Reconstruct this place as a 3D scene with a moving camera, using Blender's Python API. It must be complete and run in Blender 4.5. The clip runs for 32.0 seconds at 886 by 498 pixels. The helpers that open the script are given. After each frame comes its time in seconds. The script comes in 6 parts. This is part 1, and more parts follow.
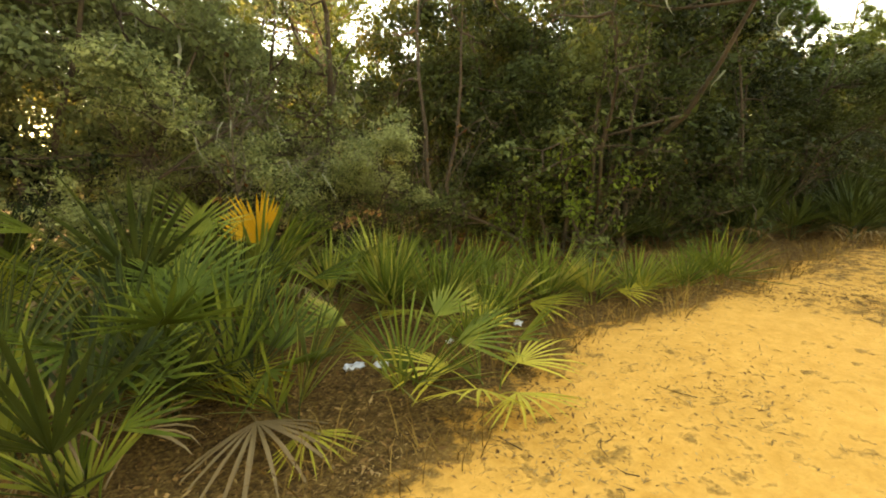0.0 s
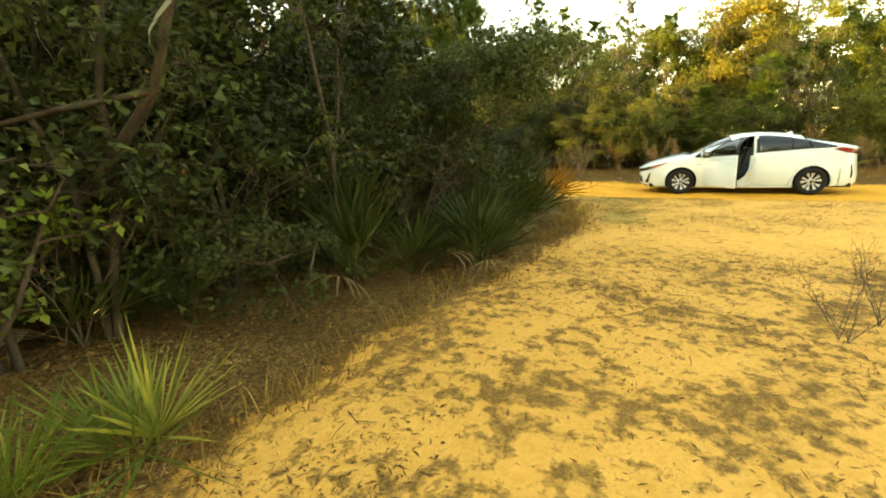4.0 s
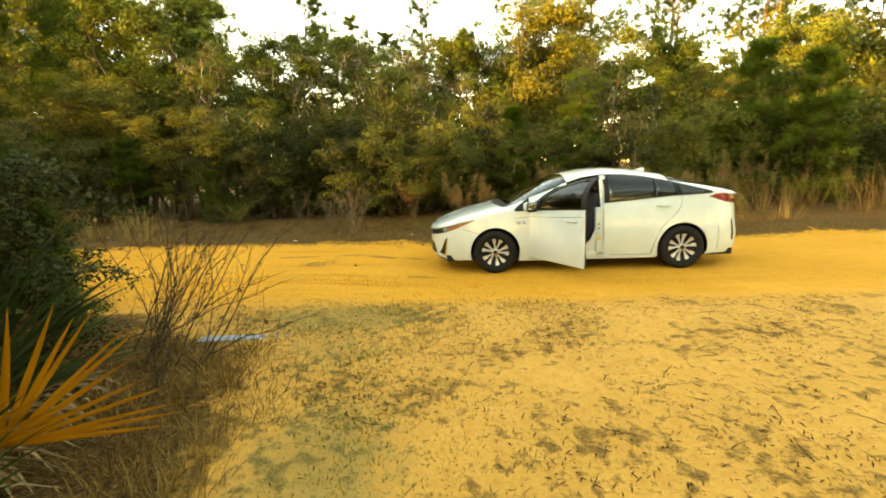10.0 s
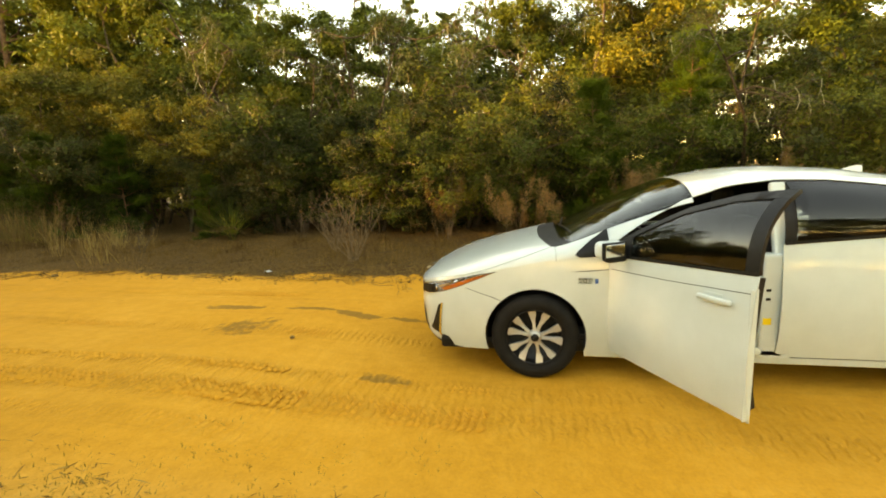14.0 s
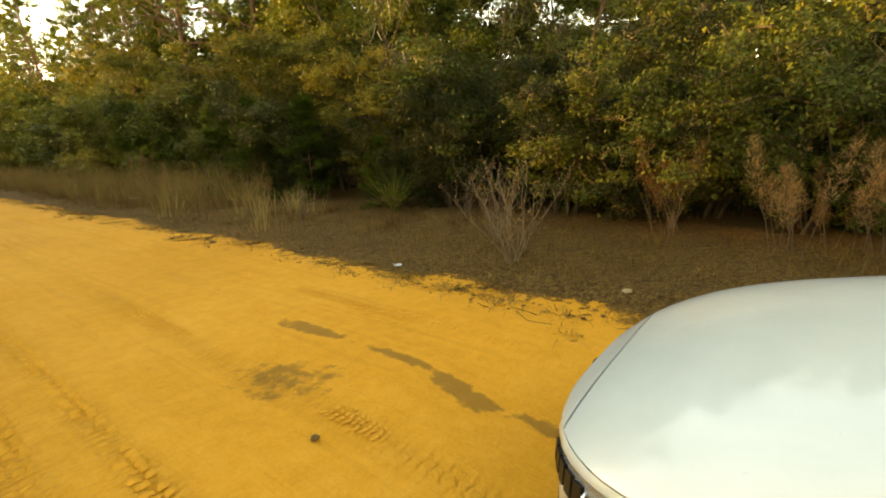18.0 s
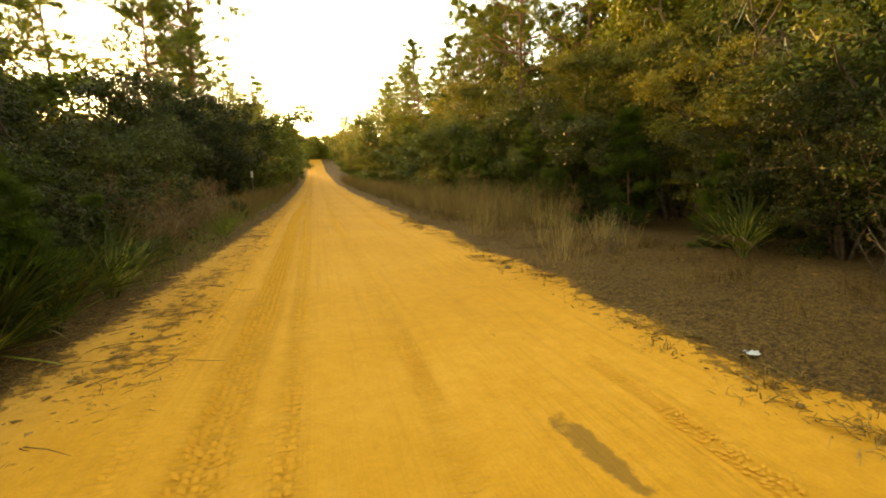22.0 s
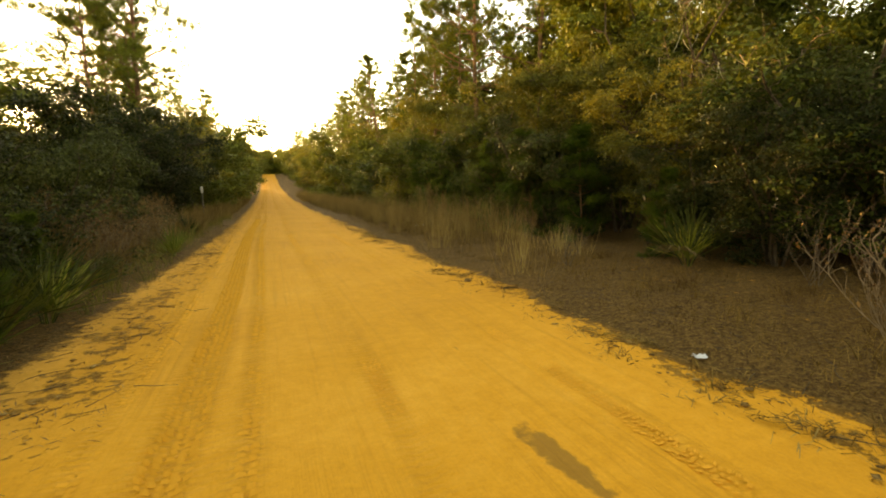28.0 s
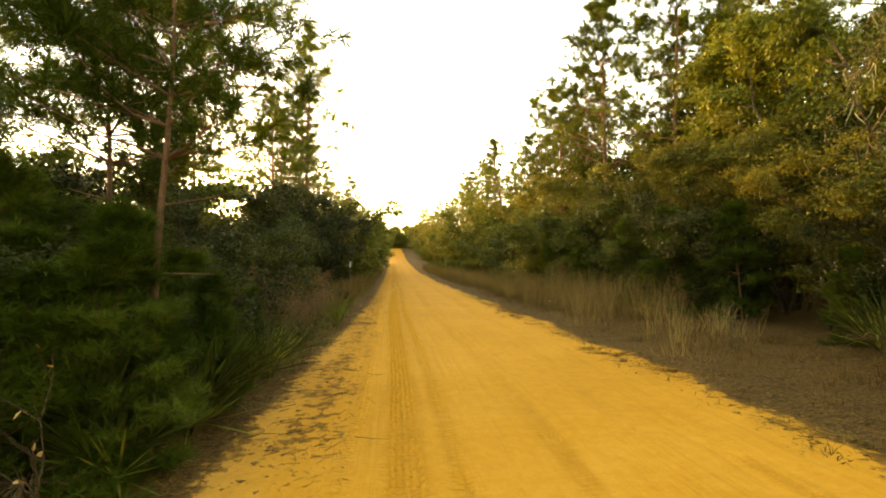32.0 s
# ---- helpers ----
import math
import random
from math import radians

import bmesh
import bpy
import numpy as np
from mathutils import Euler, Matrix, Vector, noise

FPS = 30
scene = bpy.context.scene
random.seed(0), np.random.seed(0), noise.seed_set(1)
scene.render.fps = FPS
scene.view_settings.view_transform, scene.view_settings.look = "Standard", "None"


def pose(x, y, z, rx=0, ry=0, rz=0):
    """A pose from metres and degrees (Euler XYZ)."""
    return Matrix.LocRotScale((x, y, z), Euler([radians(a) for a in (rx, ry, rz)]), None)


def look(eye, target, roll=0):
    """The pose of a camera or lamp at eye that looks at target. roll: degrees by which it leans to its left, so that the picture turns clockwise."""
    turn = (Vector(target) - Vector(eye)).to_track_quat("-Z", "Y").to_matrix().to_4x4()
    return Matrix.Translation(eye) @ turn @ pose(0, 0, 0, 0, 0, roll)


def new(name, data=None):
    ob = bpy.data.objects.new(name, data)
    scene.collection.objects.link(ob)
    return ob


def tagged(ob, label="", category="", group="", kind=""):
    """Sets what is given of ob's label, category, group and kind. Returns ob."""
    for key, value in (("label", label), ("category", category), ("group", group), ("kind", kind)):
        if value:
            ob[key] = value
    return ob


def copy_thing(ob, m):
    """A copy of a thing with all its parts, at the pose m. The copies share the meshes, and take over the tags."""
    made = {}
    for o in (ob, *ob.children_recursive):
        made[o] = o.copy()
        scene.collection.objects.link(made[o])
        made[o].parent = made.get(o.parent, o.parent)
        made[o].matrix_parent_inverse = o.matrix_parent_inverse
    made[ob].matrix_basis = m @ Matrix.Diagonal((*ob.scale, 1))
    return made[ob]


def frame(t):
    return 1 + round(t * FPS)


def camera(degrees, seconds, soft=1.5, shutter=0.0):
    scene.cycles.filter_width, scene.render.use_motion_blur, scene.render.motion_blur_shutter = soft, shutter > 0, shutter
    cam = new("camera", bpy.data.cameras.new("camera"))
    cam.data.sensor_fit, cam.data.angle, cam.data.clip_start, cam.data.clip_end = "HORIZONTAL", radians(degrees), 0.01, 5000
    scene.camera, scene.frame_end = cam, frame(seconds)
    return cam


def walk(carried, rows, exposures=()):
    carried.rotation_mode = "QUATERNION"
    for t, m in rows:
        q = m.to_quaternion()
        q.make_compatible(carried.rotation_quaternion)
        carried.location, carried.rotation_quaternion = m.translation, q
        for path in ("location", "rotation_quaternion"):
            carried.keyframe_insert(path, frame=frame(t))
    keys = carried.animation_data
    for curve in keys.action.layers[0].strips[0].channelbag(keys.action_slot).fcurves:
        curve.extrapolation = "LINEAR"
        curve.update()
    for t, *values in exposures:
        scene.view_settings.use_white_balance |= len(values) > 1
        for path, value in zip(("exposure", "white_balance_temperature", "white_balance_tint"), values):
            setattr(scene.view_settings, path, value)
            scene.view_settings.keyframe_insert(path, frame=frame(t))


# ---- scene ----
cam = camera(87.5, 32.0, soft=1.9)
METRES, EYE, TILT, LEAN, TURN = 19.05, 1.29, 0.0, 0.0, -39.4
ROWS = [
    (0.0, 0.0, 0.0, 0.0, -0.39, -10.77, 2.03),
    (0.5, 0.016, 0.0174, 0.0029, 4.04, -13.48, 2.1),
    (1.0, 0.0262, 0.0345, 0.002, 8.43, -15.25, 2.11),
    (1.5, 0.0455, 0.0446, 0.0019, 9.91, -17.12, 2.13),
    (2.0, 0.062, 0.0603, 0.0008, 4.53, -15.83, 2.17),
    (2.5, 0.0881, 0.0731, 0.0005, -5.65, -14.29, 2.14),
    (3.0, 0.115, 0.0826, 0.0023, -17.12, -13.41, 2.12),
    (3.5, 0.134, 0.0988, 0.001, -23.25, -12.99, 2.14),
    (4.0, 0.161, 0.1131, 0.0027, -28.26, -12.8, 1.93),
    (4.5, 0.1826, 0.1321, 0.0029, -31.34, -12.31, 1.99),
    (6.5, 0.2778, 0.1993, 0.0036, -37.41, -11.11, 2.14),
    (7.0, 0.3035, 0.2147, 0.0046, -40.19, -11.42, 2.15),
    (7.5, 0.3284, 0.2311, 0.0051, -43.01, -11.96, 2.3),
    (8.0, 0.3543, 0.2448, 0.0047, -45.2, -11.93, 2.24),
    (8.5, 0.3777, 0.2612, 0.0066, -46.53, -12.25, 2.17),
    (9.0, 0.3992, 0.2789, 0.0055, -47.53, -11.5, 2.02),
    (9.5, 0.421, 0.2939, 0.0075, -48.27, -10.98, 1.92),
    (10.0, 0.4399, 0.3107, 0.0089, -49.29, -10.01, 1.88),
    (10.5, 0.4636, 0.3193, 0.0093, -50.43, -9.62, 1.85),
    (11.0, 0.4832, 0.3305, 0.009, -50.48, -9.03, 1.91),
    (11.5, 0.5054, 0.3394, 0.0084, -49.34, -8.91, 1.85),
    (12.0, 0.5261, 0.3502, 0.0079, -46.42, -9.3, 1.95),
    (12.5, 0.5451, 0.3652, 0.0074, -42.68, -8.94, 1.94),
    (13.0, 0.5662, 0.3765, 0.0088, -39.58, -8.43, 2.03),
    (13.5, 0.5822, 0.3884, 0.008, -39.31, -8.4, 2.13),
    (15.5, 0.6437, 0.4356, 0.0048, -39.25, -16.24, 2.19),
    (16.0, 0.6508, 0.4502, 0.0065, -36.84, -16.2, 2.18),
    (16.5, 0.6595, 0.4641, 0.0084, -32.32, -14.81, 2.09),
    (17.0, 0.6683, 0.4748, 0.0084, -26.87, -13.99, 2.2),
    (17.5, 0.675, 0.4893, 0.0036, -20.2, -13.1, 2.17),
    (18.0, 0.6844, 0.5011, 0.0036, -13.32, -12.82, 2.09),
    (18.5, 0.6814, 0.5159, 0.0014, -5.91, -11.97, 2.18),
    (19.0, 0.679, 0.5295, 0.003, 0.92, -10.57, 1.98),
    (19.5, 0.681, 0.5429, 0.0034, 6.4, -9.47, 1.9),
    (20.0, 0.6793, 0.5564, 0.0028, 10.66, -8.66, 1.93),
    (20.5, 0.679, 0.566, 0.0032, 14.93, -8.42, 1.79),
    (21.0, 0.6826, 0.5708, 0.0028, 18.25, -8.85, 1.59),
    (21.5, 0.681, 0.5726, 0.0021, 21.1, -9.0, 1.5),
    (22.0, 0.6803, 0.5725, 0.0023, 24.06, -9.15, 1.34),
    (22.5, 0.6794, 0.5723, 0.0029, 27.08, -9.21, 1.27),
    (23.0, 0.6791, 0.5721, 0.0028, 29.48, -8.92, 1.27),
    (23.5, 0.6792, 0.572, 0.0035, 30.79, -7.81, 1.34),
    (24.0, 0.6794, 0.5712, 0.0041, 31.63, -5.94, 1.32),
    (24.5, 0.6794, 0.5707, 0.0045, 32.45, -4.46, 1.29),
    (26.5, 0.6841, 0.5698, 0.0064, 34.62, 3.21, 1.35),
    (27.0, 0.6843, 0.5711, 0.0056, 34.84, -0.39, 1.27),
    (27.5, 0.682, 0.5705, 0.005, 30.68, -3.74, 1.3),
    (28.0, 0.6796, 0.571, 0.0025, 18.82, -7.54, 1.58),
    (28.5, 0.6775, 0.5613, 0.0041, 18.08, -6.69, 1.51),
    (29.0, 0.6752, 0.5551, 0.0052, 16.33, -7.04, 1.59),
    (29.5, 0.6687, 0.5515, 0.0041, 16.83, -6.59, 1.65),
    (30.0, 0.671, 0.5453, 0.0046, 19.38, -5.69, 1.63),
    (30.5, 0.67, 0.5424, 0.0057, 23.67, -3.92, 1.59),
    (31.0, 0.6665, 0.5406, 0.0078, 28.95, -1.28, 1.53),
    (31.5, 0.6647, 0.5388, 0.0083, 31.78, 0.97, 1.49),
    (32.0, 0.6648, 0.5368, 0.0085, 33.22, 1.84, 1.49),
]
EXPOSURES = [(0.0, 3.95, 13500, 20), (1.0, 4.40, 13500, 20), (1.8, 4.48, 13500, 19), (3.0, 4.15, 13500, 12), (4.2, 3.95, 14500, 10), (9.0, 3.82, 15500, 11), (12.0, 3.42, 17000, 16), (16.0, 3.47, 16500, 17), (18.0, 3.28, 16500, 19), (19.0, 3.35, 18500, 20), (25.0, 3.25, 20500, 20), (27.0, 3.13, 21000, 20), (28.0, 3.15, 21500, 20), (30.0, 3.32, 21500, 20), (32.0, 3.32, 20500, 19)]
walk(cam, [(t, pose(0, 0, EYE, TILT, LEAN, TURN) @ pose(METRES * x, METRES * y, METRES * z, 90 + pitch, roll, yaw)) for t, x, y, z, yaw, pitch, roll in ROWS],
     exposures=EXPOSURES)

# ---- world and sun: a low evening sun ahead and to the left of the road ----
SUN_EL, SUN_AZ = 9.4, 18.9          # degrees up; degrees left of +y
world = bpy.data.worlds.new("sky")
scene.world = world
world.use_nodes = True
wn = world.node_tree.nodes
sky = wn.new("ShaderNodeTexSky")
sky.sky_type, sky.sun_disc = "NISHITA", False
sky.sun_elevation, sky.sun_rotation = radians(SUN_EL), radians(-SUN_AZ)
sky.dust_density, sky.air_density, sky.ozone_density = 0.12, 1.0, 1.0
wn["Background"].inputs[1].default_value = 0.15
world.node_tree.links.new(sky.outputs[0], wn["Background"].inputs[0])
lamp = bpy.data.lights.new("sun", "SUN")
lamp.energy, lamp.angle, lamp.color = 2.1, radians(1.2), (1.0, 0.74, 0.40)
sun = new("sun", lamp)
to_sun = Vector((-math.sin(radians(SUN_AZ)) * math.cos(radians(SUN_EL)), math.cos(radians(SUN_AZ)) * math.cos(radians(SUN_EL)), math.sin(radians(SUN_EL))))
sun.matrix_world = look(to_sun * 60, (0, 0, 0))


# ---- materials ----
def nodes_of(name):
    m = bpy.data.materials.new(name)
    m.use_nodes = True
    nt = m.node_tree
    return m, nt, nt.nodes["Principled BSDF"], nt.nodes["Material Output"]


def add(nt, kind, **values):
    n = nt.nodes.new("ShaderNode" + kind)
    for key, value in values.items():
        if key in n.inputs:
            n.inputs[key].default_value = value
    return n


def noise_node(nt, vec, scale, detail=4.0, rough=0.6):
    n = add(nt, "TexNoise", Scale=scale, Detail=detail, Roughness=rough)
    nt.links.new(vec, n.inputs["Vector"])
    return n


def ramp(nt, fac, stops):
    n = nt.nodes.new("ShaderNodeValToRGB")
    while len(n.color_ramp.elements) < len(stops):
        n.color_ramp.elements.new(0.5)
    for e, (at, c) in zip(n.color_ramp.elements, stops):
        e.position, e.color = at, (*c, 1)
    nt.links.new(fac, n.inputs[0])
    return n


def mix(nt, fac, a, b):
    n = nt.nodes.new("ShaderNodeMix")
    n.data_type = "RGBA"
    for sock, v in ((0, fac), (6, a), (7, b)):
        if hasattr(v, "links"):
            nt.links.new(v, n.inputs[sock])
        else:
            n.inputs[sock].default_value = v if sock == 0 else (*v, 1)
    return n.outputs[2]


def calc(nt, op, a, b=0.0, c=0.0):
    n = nt.nodes.new("ShaderNodeMath")
    n.operation = op
    for k, v in enumerate((a, b, c)):
        if hasattr(v, "links"):
            nt.links.new(v, n.inputs[k])
        else:
            n.inputs[k].default_value = v
    return n.outputs[0]


def bump(nt, bsdf, height, strength, dist):
    n = add(nt, "Bump", Strength=strength, Distance=dist)
    nt.links.new(height, n.inputs["Height"])
    nt.links.new(n.outputs[0], bsdf.inputs["Normal"])
    return n


def plain(name, dark, light, scale=8.0, rough=0.6, metal=0.0, bumps=0.2, coat=0.0, size=0.01, gloss=0.2):
    """A surface of two tones mixed by coarse and fine noise."""
    m, nt, b, _ = nodes_of(name)
    co = nt.nodes.new("ShaderNodeTexCoord").outputs["Object"]
    big, fine = noise_node(nt, co, scale, 5.0), noise_node(nt, co, scale * 9, 3.0)
    f = calc(nt, "ADD", calc(nt, "MULTIPLY", big.outputs[0], 0.65), calc(nt, "MULTIPLY", fine.outputs[0], 0.35))
    r = ramp(nt, f, [(0.3, dark), (0.7, light)])
    nt.links.new(r.outputs[0], b.inputs["Base Color"])
    b.inputs["Roughness"].default_value, b.inputs["Metallic"].default_value = rough, metal
    b.inputs["Specular IOR Level"].default_value = gloss
    b.inputs["Coat Weight"].default_value, b.inputs["Coat Roughness"].default_value = coat, 0.04
    if bumps:
        bump(nt, b, fine.outputs[0], bumps, size)
    return m


def leafy(name, stops, rough=0.6, through_light=0.28, patch=1.5, spot=0.45):
    """Leaves: each leaf takes its tone from its own random number, and from its place in the crown."""
    m, nt, b, out = nodes_of(name)
    geo = nt.nodes.new("ShaderNodeNewGeometry")
    co = nt.nodes.new("ShaderNodeTexCoord").outputs["Object"]
    tone = calc(nt, "ADD", calc(nt, "MULTIPLY", geo.outputs["Random Per Island"], spot), calc(nt, "MULTIPLY", calc(nt, "ADD", calc(nt, "MULTIPLY", noise_node(nt, co, patch, 2.0).outputs[0], 1.7), -0.35), 1.0 - spot))
    info = nt.nodes.new("ShaderNodeObjectInfo")
    tone = calc(nt, "ADD", tone, calc(nt, "MULTIPLY", calc(nt, "SUBTRACT", info.outputs["Random"], 0.5), 0.5))
    r = ramp(nt, tone, stops)
    nt.links.new(r.outputs[0], b.inputs["Base Color"])
    b.inputs["Roughness"].default_value = rough
    b.inputs["Specular IOR Level"].default_value = 0.07
    t = nt.nodes.new("ShaderNodeBsdfTranslucent")
    warm = mix(nt, 0.10, r.outputs[0], (0.35, 0.33, 0.04))
    nt.links.new(warm, t.inputs[0])
    s = add(nt, "MixShader", Fac=through_light)
    nt.links.new(b.outputs[0], s.inputs[1])
    nt.links.new(t.outputs[0], s.inputs[2])
    nt.links.new(s.outputs[0], out.inputs[0])
    return m


OAK = leafy("oak_leaf", [(0.15, (0.020, 0.028, 0.008)), (0.5, (0.042, 0.055, 0.016)), (0.8, (0.10, 0.115, 0.034))])
# Oak leaf lightened: back light and haze are put into its colour.
LIT_OAK = leafy("lit_oak_leaf", [(0.15, (0.095, 0.115, 0.048)), (0.5, (0.18, 0.205, 0.085)), (0.8, (0.33, 0.345, 0.14))], 0.6, 0.5)
# Darkened oak tone: the thicket's shade is put into this leaf colour.
SHADED_LEAF = leafy("shaded_leaf", [(0.15, (0.008, 0.012, 0.003)), (0.5, (0.017, 0.024, 0.007)), (0.85, (0.046, 0.055, 0.014))], 0.5, 0.10)
SHRUB = leafy("shrub_leaf", [(0.15, (0.024, 0.036, 0.007)), (0.5, (0.056, 0.073, 0.014)), (0.85, (0.14, 0.143, 0.028))], 0.55, 0.18)
# Yellow-green leaves; the low sun's gold is also put into this colour.
YELLOW = leafy("sunlit_yellow_leaf", [(0.15, (0.052, 0.058, 0.012)), (0.5, (0.105, 0.103, 0.021)), (0.85, (0.211, 0.176, 0.033))], 0.6, 0.24)
BRIGHT = leafy("sapling_leaf", [(0.15, (0.06, 0.095, 0.016)), (0.5, (0.11, 0.16, 0.025)), (0.85, (0.19, 0.235, 0.045))], 0.5, 0.4)
MIDLEAF = leafy("olive_leaf", [(0.15, (0.040, 0.055, 0.009)), (0.5, (0.089, 0.110, 0.020)), (0.85, (0.176, 0.181, 0.034))], 0.6, 0.20)
NEEDLE = leafy("pine_needle", [(0.15, (0.036, 0.056, 0.010)), (0.5, (0.072, 0.100, 0.018)), (0.85, (0.15, 0.18, 0.034))], 0.5, 0.36)
YOUNG = leafy("young_pine_needle", [(0.15, (0.024, 0.050, 0.006)), (0.5, (0.048, 0.085, 0.011)), (0.85, (0.092, 0.136, 0.019))], 0.5, 0.28)
PALM = leafy("palmetto_blade", [(0.15, (0.036, 0.060, 0.010)), (0.4, (0.088, 0.122, 0.021)), (0.68, (0.20, 0.215, 0.042)), (0.95, (0.46, 0.34, 0.08))], 0.38, 0.28, 3.0)
# Darker copy of the palmetto blade, with shade put into its colour.
PALM_SHADED = leafy("palmetto_shaded_blade", [(0.15, (0.014, 0.022, 0.006)), (0.5, (0.032, 0.046, 0.012)), (0.8, (0.075, 0.088, 0.024)), (0.95, (0.20, 0.16, 0.05))], 0.4, 0.2, 3.0)
PALM_OLD = leafy("palmetto_orange_blade", [(0.15, (0.36, 0.15, 0.015)), (0.5, (0.54, 0.25, 0.022)), (0.85, (0.66, 0.38, 0.05))], 0.5, 0.3, 3.0)
PALM_TAWNY = leafy("palmetto_tawny_blade", [(0.15, (0.20, 0.075, 0.008)), (0.5, (0.34, 0.135, 0.012)), (0.85, (0.46, 0.21, 0.025))], 0.5, 0.3, 3.0)
PALM_YELLOW = leafy("palmetto_yellow_blade", [(0.15, (0.20, 0.20, 0.03)), (0.5, (0.40, 0.34, 0.05)), (0.85, (0.55, 0.45, 0.08))], 0.5, 0.3, 3.0)
PALM_DRY = leafy("palmetto_dry_blade", [(0.15, (0.12, 0.075, 0.035)), (0.5, (0.20, 0.135, 0.065)), (0.85, (0.30, 0.22, 0.12))], 0.8, 0.15, 3.0)
STRAW = leafy("dry_grass_blade", [(0.15, (0.13, 0.08, 0.03)), (0.5, (0.24, 0.15, 0.055)), (0.85, (0.38, 0.27, 0.11))], 0.8, 0.25)
GREENGRASS = leafy("green_grass_blade", [(0.15, (0.055, 0.062, 0.013)), (0.5, (0.11, 0.112, 0.026)), (0.85, (0.24, 0.19, 0.056))], 0.7, 0.25)
PLUME = leafy("seed_plume", [(0.15, (0.11, 0.060, 0.024)), (0.5, (0.20, 0.115, 0.05)), (0.85, (0.31, 0.19, 0.09))], 0.9, 0.3)
LITTER = leafy("fallen_leaf", [(0.1, (0.065, 0.028, 0.010)), (0.4, (0.15, 0.070, 0.022)), (0.65, (0.27, 0.14, 0.048)), (0.9, (0.42, 0.28, 0.13))], 0.75, 0.05)
ROOTS = leafy("torn_root", [(0.1, (0.060, 0.032, 0.010)), (0.5, (0.13, 0.070, 0.020)), (0.9, (0.24, 0.15, 0.045))], 0.85, 0.05)
DUFF = leafy("pine_straw", [(0.1, (0.048, 0.024, 0.007)), (0.4, (0.110, 0.058, 0.016)), (0.65, (0.192, 0.110, 0.031)), (0.9, (0.336, 0.210, 0.067))], 0.85, 0.1)
CHIP = leafy("leaf_fragment", [(0.1, (0.12, 0.062, 0.020)), (0.4, (0.21, 0.115, 0.038)), (0.65, (0.31, 0.18, 0.062)), (0.9, (0.45, 0.29, 0.12))], 0.8, 0.05)
TWIG = plain("pale_twig", (0.05, 0.036, 0.024), (0.16, 0.12, 0.08), 14, 0.85, bumps=0.4)
PALETWIG = plain("dry_stem", (0.11, 0.075, 0.045), (0.27, 0.19, 0.115), 14, 0.85, bumps=0.4)
BARK = plain("oak_bark", (0.030, 0.019, 0.011), (0.11, 0.077, 0.048), 9, 0.9, bumps=0.8, size=0.02)
PINEBARK = plain("pine_bark", (0.06, 0.032, 0.018), (0.24, 0.13, 0.075), 7, 0.9, bumps=0.9, size=0.03)
MOSS = leafy("moss_strand", [(0.15, (0.15, 0.15, 0.10)), (0.5, (0.24, 0.24, 0.17)), (0.85, (0.34, 0.33, 0.24))], 0.9, 0.3)


